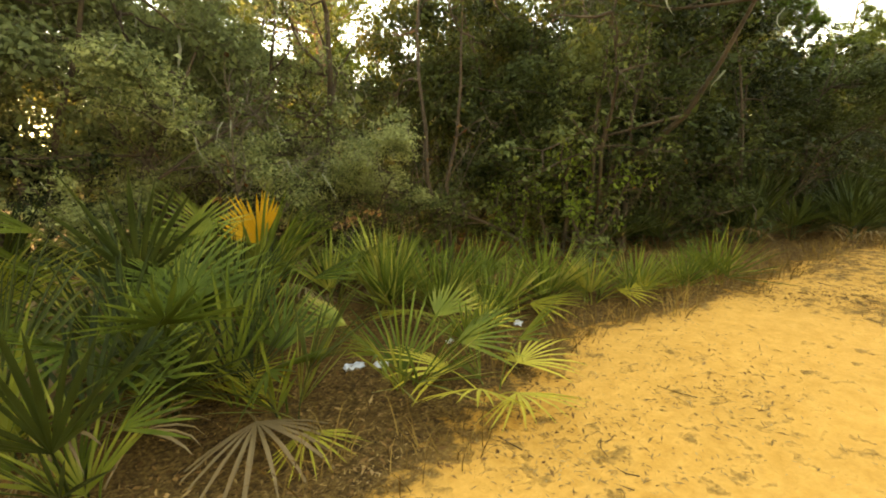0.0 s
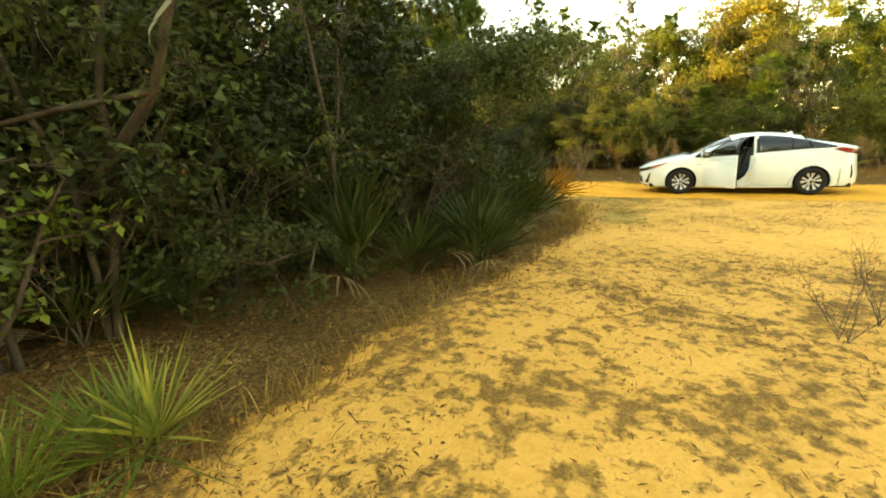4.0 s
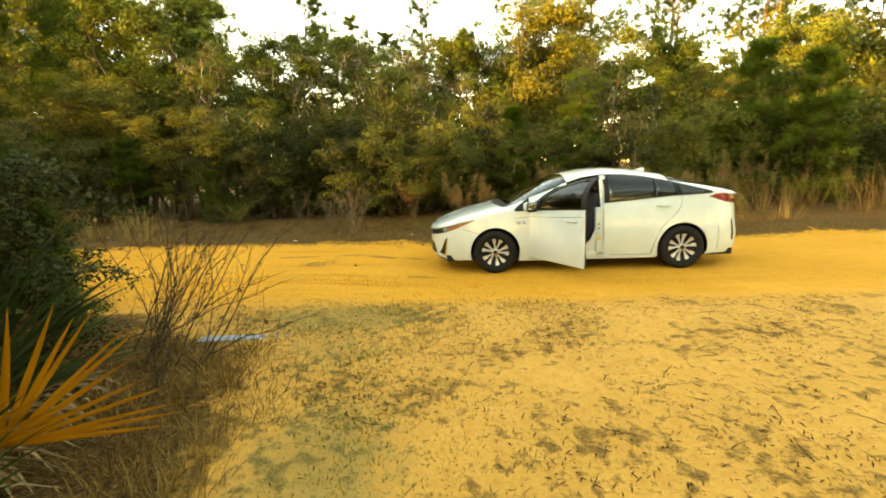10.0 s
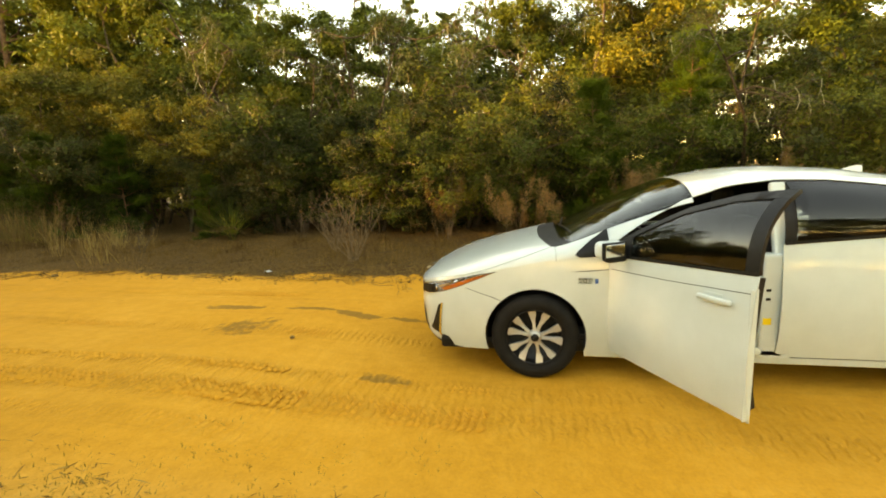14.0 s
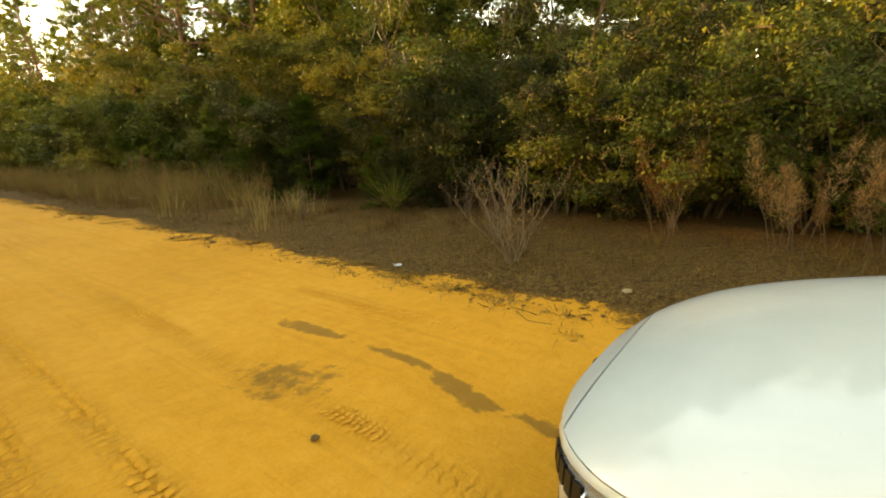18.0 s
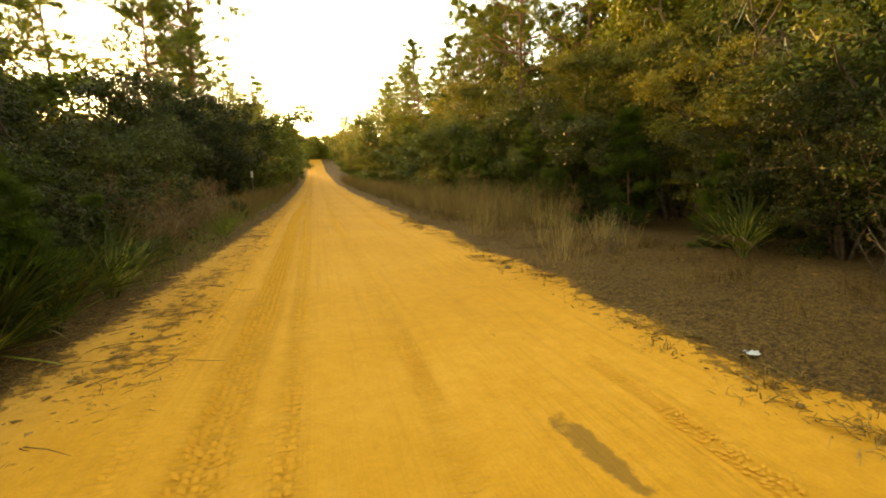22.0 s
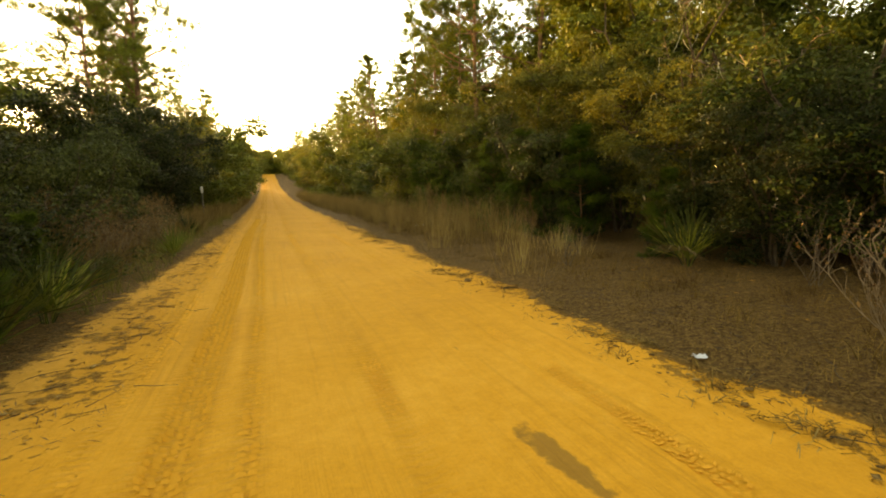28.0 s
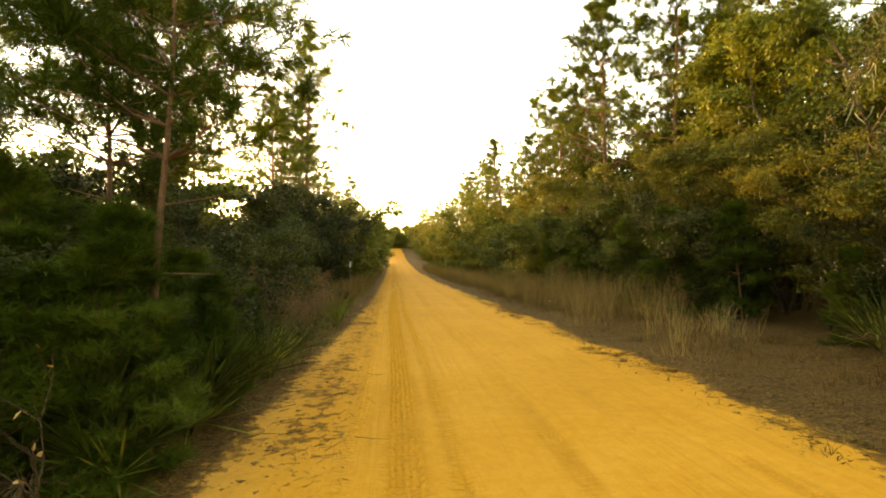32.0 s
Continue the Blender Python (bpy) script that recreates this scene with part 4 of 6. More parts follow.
scatter(mids, row(28.7, 6.5, 28.7, 20, 1.8, 0.7), 0.95, 1.2)
scatter(mids, row(29.2, -2, 29.2, 6, 1.7, 0.6), 0.80, 0.95)
scatter(far_trees, row(28.8, -28, 28.8, -12, 2.2, 0.8) + row(28.7, 20, 28.7, 44, 2.2, 0.8), 0.75, 1.0)
scatter(pines, row(31.0, -20, 31.0, -3.5, 2.4, 1.0) + row(29.6, 8.5, 28.6, 20, 2.6, 1.0), 0.75, 1.0)
scatter(pines, [(33.0, 0.2), (34.5, 2.4), (36.0, 4.4), (32.5, 6.4), (35.0, -1.6)], 0.58, 0.74)
scatter(pines, row(27.0, 22, 26.8, 40, 3.0, 1.2), 0.8, 1.02)
scatter(far_pines, row(26.8, 41, 26.5, 62, 3.0, 1.2) + row(29.6, 24, 29.6, 60, 4.0, 1.2), 0.75, 1.0)
scatter(far_trees, row(33.5, -28, 33.5, -4, 2.6, 0.8), 0.85, 1.05)
scatter(far_trees, row(32.0, 8, 31.5, 30, 2.4, 0.8), 0.95, 1.2)
scatter(far_trees, row(32.4, -3, 32.2, 7, 1.9, 0.6), 0.78, 0.95)
scatter(far_trees, row(36.5, -30, 36, 40, 4.0, 1.0) + row(26.5, 38, 26.5, 110, 3.0, 0.8) + row(24.4, 33, 24.4, 110, 2.6, 0.5), 0.65, 1.0)
scatter(far_pines, row(40, -34, 39, -4, 7.0, 1.6) + row(39, 12, 34, 50, 5.0, 2.0) + row(27.5, 62, 27.0, 160, 4.0, 1.4), 0.8, 1.1)
scatter(far_trees, row(25, 112, 26, 190, 4.5, 1.0), 0.9, 1.4)
for x, y, k, z in ((22.8, -2.4, 1, 0.74), (24.0, -4.3, 1, 1.0), (23.4, -10.4, 0, 1.2), (23.6, -9.2, 1, 1.15), (22.9, 11.8, 0, 0.75), (22.7, 17.0, 0, 0.9), (22.7, 5.75, 0, 0.42), (23.0, 8.2, 1, 0.62), (22.9, 10.0, 0, 0.75), (22.6, 15.4, 1, 0.62), (23.0, 20.5, 1, 1.0), (23.4, 24, 0, 1.1), (22.7, -3.3, 0, 0.4)):
    stand(young[k], x, y, rnd.uniform(0, 360), z, 1.1)
for x, y, z in ((24.2, 10.8, 0.7), (23.9, 14.2, 0.55), (24.4, 18.0, 0.7), (24.8, 22.5, 0.9), (25.0, 27.0, 0.9), (24.6, 12.6, 0.8)):
    stand(rnd.choice(golds), x, y, rnd.uniform(0, 360), z, 1.2)
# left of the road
# added to block a streak of low sun on the road
scatter(shaded_trees, [(12.9, 19.5), (12.4, 21.5), (11.9, 24.0), (11.6, 26.5)], 0.85, 1.0)
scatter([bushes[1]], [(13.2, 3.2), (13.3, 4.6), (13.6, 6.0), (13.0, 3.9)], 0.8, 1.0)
scatter(near_oaks + shaded_trees, row(11.5, 4.5, 11.9, 12, 1.3, 0.3), 0.66, 0.80, 1.0)
scatter(near_oaks + shaded_trees, row(11.7, 12, 12.0, 26, 1.2, 0.3), 0.84, 1.0, 1.05)
scatter(far_trees, row(9.2, 8, 9.7, 44, 2.2, 0.6), 0.56, 0.70, 1.3)
scatter(far_trees, row(12.0, 36, 12.2, 75, 3.0, 0.7), 0.8, 1.05, 1.1)
scatter(far_trees, row(12.4, 25, 13.0, 110, 2.6, 0.7) + row(5, 14, 5.5, 100, 4.4, 1.2), 0.5, 0.75, 1.2)
scatter(far_trees, row(13, 112, 12, 190, 4.5, 1.0), 0.8, 1.2)
stand(edge_pine, 14.3, 3.85, 40, 1.0, 1.0)
stand(open_pines[0], 7.8, 17.6, 30, 1.05, 1.15)
stand(pines[0], 26.0, 19.6, 120, 1.04)
stand(pines[1], 27.2, 16.6, 220, 0.98)
stand(open_pines[1], 12.2, 22.5, 10, 1.0)
stand(open_pines[2], 11.0, 21.5, 100, 0.76)
stand(open_pines[0], 11.7, 24.2, 200, 0.84, 0.8)
stand(edge_pine, 13.1, 5.4, 150, 1.15, 1.1)
stand(open_pines[1], 6.4, 12.2, 80, 0.9, 1.1)
scatter(open_pines, [(9.3, 29.5), (10.4, 31.0), (6.0, 25.5)], 0.78, 0.9)
scatter(far_pines, [(8.4, 37.0), (10.4, 41.0), (11.8, 46.0), (12.4, 54.0), (10.0, 49.0), (11.4, 62.0)], 0.66, 0.86)
scatter(far_pines, row(10.5, 58, 11.5, 150, 5.0, 1.5), 0.6, 0.9)
for x, y, k, z in ((14.05, 5.6, 0, 0.50), (13.75, 4.6, 1, 0.52), (13.3, 5.4, 0, 0.62), (13.2, 3.6, 1, 0.62), (13.0, 7.8, 0, 0.5), (13.6, 3.0, 0, 0.52), (12.8, 4.4, 1, 0.62), (14.0, 7.2, 0, 0.34), (14.0, 3.8, 0, 0.50), (13.9, 2.9, 0, 0.45), (14.4, 3.35, 0, 0.48), (14.2, 3.5, 1, 0.5), (14.3, 4.7, 0, 0.42), (12.6, 6.4, 0, 0.6)):
    stand(young[k], x, y, rnd.uniform(0, 360), z, 1.35)
# behind the walker and at the end of the road
scatter(far_trees, row(-12, -10, 14, -16, 3.6, 1.2) + row(-14, -9, -13, 8, 3.6, 1.0) + row(24.5, -28, 25, -70, 4.0, 1.0) + row(14, -20, 13, -70, 4.2, 1.0), 0.9, 1.3)
# taller trees left of the road, added to keep the sun off it
scatter(far_trees, [(11.2, 43.5), (10.4, 47.0), (11.8, 50.0), (9.6, 41.0)], 0.9, 1.02)
for x, y in row(8, 184.5, 30, 184.5, 0.9, 0.3) + row(8, 186.5, 30, 186.5, 1.2, 0.3):
    stand(rnd.choice(far_trees), x, y, rnd.uniform(0, 360), rnd.uniform(0.36, 0.5), 1.6, 0.9)
scatter(far_trees, row(4, 187, 40, 187, 2.0, 0.8) + row(4, 192, 40, 192, 2.4, 0.8) + row(13, -72, 27, -72, 3.0, 0.8), 0.9, 1.4, 1.3)
for proto in [edge_pine] + open_pines + fine_shrubs + bushes + lit_oaks + near_oaks + shaded_trees + shrubs + twiggy + mids + golds + saplings + pines + young + far_trees + far_pines:
    discard(proto)

# palmettos
for x, y, n, s, o, ye, dr in ((-0.1, 2.15, 10, 0.95, 0, 0, 2), (0.15, 3.3, 12, 1.3, 0, 0, 2), (0.62, 2.55, 11, 1.15, 0, 0, 1), (0.95, 3.75, 11, 1.3, 0, 0, 2), (-0.35, 2.65, 11, 1.3, 0, 0, 3), (0.3, 2.7, 12, 1.25, 0, 1, 1), (0.85, 3.2, 10, 1.2, 0, 0, 1), (-0.6, 3.6, 9, 1.35, 0, 0, 2), (0.35, 4.1, 11, 1.5, 0, 0, 1),
                              (1.3, 4.4, 10, 1.45, 0, 0, 3), (1.8, 3.8, 8, 1.1, 0, 0, 2), (-0.6, 4.9, 8, 1.4, 0, 0, 1), (0.6, 5.2, 8, 1.5, 0, 0, 1), (1.38, 2.05, 8, 1.0, 0, 0, 0), (1.72, 1.72, 2, 0.9, 0, 4, 0), (0.75, 2.2, 6, 0.95, 0, 1, 0),
                              (2.3, 2.9, 12, 1.0, 0, 1, 0), (2.65, 2.55, 11, 0.9, 0, 1, 0), (2.4, 3.7, 11, 1.1, 0, 0, 0), (3.2, 2.5, 12, 0.95, 0, 1, 0), (3.55, 2.25, 9, 0.8, 0, 1, 0), (2.05, 2.2, 7, 0.75, 0, 1, 0), (2.0, 3.2, 11, 1.05, 0, 0, 1), (2.9, 3.1, 10, 0.9, 0, 0, 1),
                              (3.95, 2.05, 9, 0.8, 0, 0, 0), (4.45, 1.85, 9, 0.8, 0, 0, 0), (4.93, 1.72, 9, 1.0, 0, 0, 0), (7.35, 2.2, 9, 1.25, 0, 0, 1), (8.65, 1.3, 11, 1.0, 0, 0, 1), (8.0, 1.85, 8, 1.1, 0, 0, 1),
                              (8.4, 1.25, 11, 0.95, 0, 0, 1), (9.2, 1.6, 13, 1.2, 0, 0, 1), (9.9, 1.55, 11, 1.1, 0, 0, 1), (11.75, 1.75, 15, 1.5, 0, 0, 5), (12.3, 1.9, 13, 1.3, 0, 0, 4), (11.2, 1.7, 15, 1.5, 0, 0, 5), (11.45, 1.35, 9, 1.0, 0, 0, 5), (10.9, 1.25, 8, 0.9, 0, 0, 4), (11.5, 2.2, 13, 1.6, 0, 0, 0), (10.6, 1.8, 13, 1.3, 0, 0, 0), (10.2, 1.35, 9, 0.8, 0, 0, 1), (9.7, 1.3, 8, 0.7, 0, 0, 1), (12.0, 2.3, 12, 1.5, 0, 0, 0),
                              (14.6, 6.2, 12, 1.25, 0, 0, 1), (14.3, 5.2, 10, 1.0, 0, 0, 1), (14.45, 4.2, 12, 1.15, 0, 0, 1), (14.35, 3.3, 11, 1.1, 0, 0, 1), (14.6, 5.0, 11, 1.1, 0, 0, 0), (14.5, 8.4, 7, 0.8, 0, 0, 1), (14.85, 11.7, 9, 0.95, 0, 0, 0), (14.5, 17.0, 7, 0.9, 0, 0, 0), (14.2, 7.2, 9, 1.15, 0, 0, 1),
                              (22.4, 5.05, 13, 1.15, 0, 0, 1), (22.9, -6.6, 9, 1.1, 0, 4, 0), (22.3, 10.3, 6, 0.7, 0, 3, 0), (6.2, 2.9, 6, 0.9, 0, 0, 0), (5.6, 3.3, 6, 0.9, 0, 0, 1)):
    # dark picks the blades that carry painted shade.
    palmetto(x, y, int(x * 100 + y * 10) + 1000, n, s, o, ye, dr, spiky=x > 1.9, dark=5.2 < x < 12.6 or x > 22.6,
             label="saw palmetto with an orange dying fan" if o else "yellowing saw palmetto with spread fans" if ye > 1 else "green saw palmetto with fanned blades on leaf litter")

# the one bright orange fan
old = thing("palmetto", "saw palmetto with one bright orange dying fan", "palm", "palmettos")
old.matrix_world = pose(1.6, 4.3, 0)
for k, (kind, turn, tilt, s) in enumerate((("orange", 252, -32, 1.08), ("green", 150, 5, 1.2), ("green", 20, 12, 1.2), ("dry", 300, 40, 1.0), ("green", 80, 0, 1.2))):
    child("frond", FRONDS[kind][0], old, "bright orange frond" if kind == "orange" else "").matrix_local = pose(0, 0, 0, 0, 0, turn) @ pose(0, 0, 0, 24 if kind == "orange" else 0, tilt, 0) @ Matrix.Scale(s, 4)

# an orange fan leaning out of the dark palmettos by the clearing's corner
fan = thing("palmetto", "saw palmetto with painted-shade fronds and an orange fan leaning over the sand", "palm", "palmettos")
fan.matrix_world = pose(11.5, 1.36, 0, 0, 0, 215)
for kind, lean, tilt, s in (("tawny", -45, -40, 1.55), ("tawny", -28, -34, 1.3), ("yellow", -100, -34, 0.7), ("dry", 30, 30, 1.4), ("dry", -40, 40, 1.3), ("dry", 80, 35, 1.3), ("dark", -12, -37, 1.4), ("dark", 22, -30, 1.4), ("dark", -30, -20, 1.2)):
    child("frond", FRONDS[kind][0], fan, "orange dying frond" if kind == "tawny" else "").matrix_local = pose(0, 0, 0, lean, 0, 0) @ pose(0, 0, 0, 0, tilt, 0) @ Matrix.Scale(s, 4)

# dry grass, weeds and bare shrubs
rng0 = np.random.default_rng(77)
spots = [(21.2 + rng0.normal(scale=0.3), y) for y in np.arange(9.5, 60, 0.20)] + [(21.9 + rng0.normal(scale=0.22), y) for y in np.arange(9.0, 16, 0.22)] + [(20.9 + rng0.normal(scale=0.25), y) for y in np.arange(14, 70, 0.5)] + [(22.0 + rng0.normal(scale=0.3), y) for y in np.arange(-12, -5, 0.3)]
grass_band("dry_grass_right", "tall tawny dry grass along the road verge", rng0, spots, 30, 1.0, 0.007, STRAW, 0.3)
spots = [(13.9 + rng0.normal(scale=0.35), y) for y in np.arange(8.5, 60, 0.28)] + [(14.4 + rng0.normal(scale=0.2), y) for y in np.arange(18, 70, 0.5)]
grass_band("dry_grass_left", "brown dry grass beside the sand road", rng0, spots, 40, 0.8, 0.009, STRAW, 0.4)
spots = [(x, float(edge_y(x)) + abs(rng0.normal(scale=0.35)) - 0.05) for x in np.arange(-1.0, 14.0, 0.16)] + [(13.3 + rng0.normal(scale=0.6), 1.3 + rng0.normal(scale=0.3)) for k in range(30)]
grass_band("straw_fringe", "low bent straw at the foot of the thicket", rng0, spots, 22, 0.26, 0.006, DUFF, 1.3)
spots = [(13.9 + rng0.normal(scale=0.8), 0.3 + rng0.normal(scale=0.5)) for k in range(260)] + [(14.7 + rng0.normal(scale=0.36), 0.5 + rng0.normal(scale=0.9)) for k in range(620)] + [(12.3 + rng0.normal(scale=0.8), 0.0 + rng0.normal(scale=0.45)) for k in range(460)]
grass_band("short_grass", "thin short green and straw grass growing through sand", rng0, spots, 18, 0.05, 0.0045, GREENGRASS, 1.2)
spots = [(12.2 + rng0.normal(scale=0.9), 0.78 + rng0.normal(scale=0.22)) for k in range(120)]
grass_band("corner_grass", "dark brown straw and grass at the corner of the thicket", rng0, spots, 16, 0.16, 0.005, DUFF, 1.1)
spots = [(20.1 + rng0.random() * 2.2, rng0.uniform(-8, 22)) for k in range(1500)]
grass_band("verge_straw", "flattened brown straw on the road shoulder", rng0, spots, 9, 0.15, 0.004, DUFF, 1.7)

spots = [(20.35 + 1.9 * rng0.random() ** 0.7, rng0.uniform(-8, 26)) for k in range(300)]
grass_band("verge_tufts", "low brown grass tufts scattered over the road shoulder", rng0, spots, 20, 0.20, 0.005, DUFF, 0.9)
spots = [(21.8 + rng0.normal(scale=0.3), rng0.uniform(6.5, 24)) for k in range(60)]
grass_band("verge_stalks", "sparse upright dry stalks before the shrubs", rng0, spots, 14, 0.55, 0.005, STRAW, 0.3)
spots = [(19.58 + rng0.normal(scale=0.17) + 0.14 * math.sin(k * 0.9), -3 + 24 * (k // 4) / 36 + rng0.normal(scale=0.14)) for k in range(144)]
grass_band("edge_roots", "dark matted roots and torn turf lying over the road edge", rng0, spots, 22, 0.19, 0.007, DUFF, 2.6)
spots = [(14.55 + rng0.normal(scale=0.22), y) for y in np.arange(6.5, 30, 0.2)]
grass_band("left_green_grass", "dark grass tufts at the edge of the sand road", rng0, spots, 16, 0.3, 0.008, GREENGRASS, 0.9)
weeds = [dry_weed(300 + k, 5 + 2 * k, 1.15 + 0.12 * k, 0.75) for k in range(3)]
for x, y, s in ((21.9, -0.9, 0.95), (22.1, -1.6, 0.9), (22.3, -1.2, 0.75), (22.3, 0.3, 0.95), (22.2, -3.0, 1.0), (22.6, -3.6, 1.1), (22.4, -5.2, 1.15), (22.5, -5.9, 1.0), (22.9, -8.0, 1.2), (13.6, 9.0, 0.9), (13.2, 10.2, 1.1),
                (13.5, 12.2, 1.0), (13.9, 13.6, 1.0), (13.0, 8.0, 1.1), (13.4, 15.4, 1.1), (13.9, 10.8, 0.8), (13.7, 17.2, 1.0), (13.8, 8.2, 0.8), (13.9, 9.6, 0.85), (13.7, 11.6, 0.9), (13.9, 12.8, 0.9), (13.8, 14.6, 1.0), (21.6, 12.6, 0.9), (12.9, 2.0, 0.6), (21.9, 15, 1.0), (22.4, 9.4, 0.8)):
    stand(rnd.choice(weeds), x, y, rnd.uniform(0, 360), s)
for x, y in row(22.7, -13, 22.6, -6, 1.1, 0.35):
    stand(rnd.choice(weeds), x, y, rnd.uniform(0, 360), rnd.uniform(0.7, 1.1))
bares = [bare_shrub(320 + k, 7 + k, 1.3, 0.35) for k in range(2)]
for x, y, s in ((22.4, 3.4, 0.8), (22.8, 0.4, 1.3), (23.0, -0.9, 1.2), (7.3, -1.6, 0.5), (7.7, -1.9, 0.5), (21.2, 6.2, 0.6)):
    stand(rnd.choice(bares), x, y, rnd.uniform(0, 360), s)
for x, y, s in ((1.2, 5.1, 1.9), (3.4, 4.7, 1.7), (6.4, 3.4, 1.6), (5.6, 3.3, 1.3), (9.0, 2.4, 1.1), (10.3, 2.2, 1.2)):
    stand(rnd.choice(bares), x, y, rnd.uniform(0, 360), s)
wide_bare = bare_shrub(326, 17, 1.35, 0.55, "wide bare grey-brown shrub with dry seed heads on the road shoulder", 260, wood=PALETWIG)
stand(wide_bare, 20.55, 1.55, 200, 0.9)
stand(wide_bare, 21.3, 2.2, 80, 0.62, 0.8)
discard(wide_bare)
bent = [bare_shrub(330 + k, 5 + k, 1.45, 0.22, "bent brown dead weed stems with dry buds leaning over the sand", 30, (0.05, -0.75 + 0.35 * k), BARK) for k in range(2)]
for x, y, s, k in ((13.45, 1.3, 1.0, 0), (13.7, 1.75, 1.0, 1), (13.9, 1.9, 1.1, 0), (13.1, 1.35, 0.7, 1), (14.7, 2.0, 0.95, 0), (14.4, 2.15, 1.0, 1)):
    stand(bent[k], x, y, rnd.uniform(-20, 20), s)
brown = bare_shrub(340, 16, 1.15, 0.5, "brown leafless shrub thick with dead curled leaves", 420, wood=PALETWIG)
for k in range(20):
    stand(brown, rnd.uniform(13.1, 14.25), 7.2 + 0.5 * k, rnd.uniform(0, 360), rnd.uniform(0.75, 1.15), 1.1)
for proto in weeds + bares + bent + [brown]:
    discard(proto)
spots = [(20.31 + rng0.normal(scale=0.12), 5.97 + rng0.normal(scale=0.2)) for k in range(5)] + [(20.2 + rng0.normal(scale=0.1), 9.25 + rng0.normal(scale=0.35)) for k in range(9)] + [(20.9 + rng0.normal(scale=0.1), -8.3 + rng0.normal(scale=0.12)) for k in range(4)] + [(20.9 + rng0.normal(scale=0.1), 7.4 + rng0.normal(scale=0.5)) for k in range(7)]
grass_band("tall_straw", "sparse tall pale straw stalks at the road edge", rng0, spots, 9, 0.85, 0.006, STRAW, 0.25)
# crumbs of turf along the ragged edges of the road
crumbs = []
for k in range(640):
    right = k % 3 > 0
    x = ROAD_R - 0.12 + rng0.normal(scale=0.11) + 0.12 * math.sin(k * 0.7) if right else 15.2 + rng0.normal(scale=0.16)
    y = rng0.uniform(-3, 24) if right else rng0.uniform(2.6, 22)
    r = rng0.uniform(0.006, 0.03)
    c = np.array([x, y, float(height(x, y)) + r * 0.15])
    e = unit(rng0.normal(size=(8, 3))) * r * np.array([1.5, 1.1, 0.45])
    crumbs.append((np.concatenate([c + np.array([[-1, 0, 0], [1, 0, 0], [0, -1, 0], [0, 1, 0], [0, 0, -0.2], [0, 0, 0.28]]) * r * rng0.uniform(0.7, 1.5, (6, 1)) + e[:6] * 0.3]),
                   np.array([[0, 2, 5], [2, 1, 5], [1, 3, 5], [3, 0, 5], [2, 0, 4], [1, 2, 4], [3, 1, 4], [0, 3, 4]])))
tagged(new("turf_crumbs", quick_mesh("turf_crumbs", *joined(crumbs), CHIP)), "broken brown crumbs of turf along the road edge", "clods", kind="stuff")


# fallen leaves, sticks and pine straw
def fallen(name, label, count, box, length, width, seed, level, flat=0.25, material=LITTER):
    rng = np.random.default_rng(seed)
    x, y = rng.uniform(box[0], box[1], count * 3), rng.uniform(box[2], box[3], count * 3)
    clump = 0.5 + 0.5 * np.sin(x * 2.3 + np.sin(y * 1.7) * 1.5) * np.sin(y * 2.9 + np.sin(x * 1.3) * 1.4)
    keep = litter_mask(x, y) * (0.45 + 0.9 * clump) > rng.uniform(level, level + 0.55, count * 3)
    x, y = x[keep][:count], y[keep][:count]
    n = len(x)
    p = np.column_stack([x, y, height(x, y) + rng.uniform(0.004, 0.022, n)])
    a = rng.uniform(0, 6.28, n)
    way = np.column_stack([np.cos(a), np.sin(a), rng.normal(scale=flat, size=n)])
    side = np.column_stack([-np.sin(a), np.cos(a), rng.normal(scale=flat, size=n)])
    ln, wd = (length * rng.uniform(0.5, 1.4, n))[:, None], (width * rng.uniform(0.6, 1.3, n))[:, None] * 0.5
    up = np.array([0, 0, 1.0]) * wd * rng.uniform(-0.2, 0.9, (n, 1))
    v = np.stack([p, p + way * ln * 0.5 + side * wd + up, p + way * ln, p + way * ln * 0.5 - side * wd + up], 1).reshape(-1, 3)
    return tagged(new(name, quick_mesh(name, v, np.arange(4 * n).reshape(n, 4), material)), label, "fallen leaves", kind="stuff")


fallen("leaf_litter", "brown and tan fallen leaves on the thicket floor", 32000, (-1.5, 14.5, 0.2, 4.5), 0.042, 0.015, 1, 0.36)
fallen("path_litter", "scattered leaf fragments and bark on yellow sand", 34000, (0.6, 15.6, -5.0, 1.8), 0.022, 0.007, 2, 0.12, material=CHIP)
fallen("grass_debris", "dark twigs and dead stalks matted in the thin grass", 3500, (13.6, 15.6, -2.0, 2.4), 0.075, 0.007, 12, 0.02, material=DUFF)
fallen("tan_litter", "pale tan dead leaves and straw under the palmettos", 14000, (-0.8, 6.0, 0.5, 3.4), 0.036, 0.008, 9, 0.12, material=CHIP)
fallen("path_debris", "dark broken leaves and bark in drifts on the sand", 20000, (4.0, 15.7, -5.0, 1.5), 0.042, 0.009, 6, 0.26)
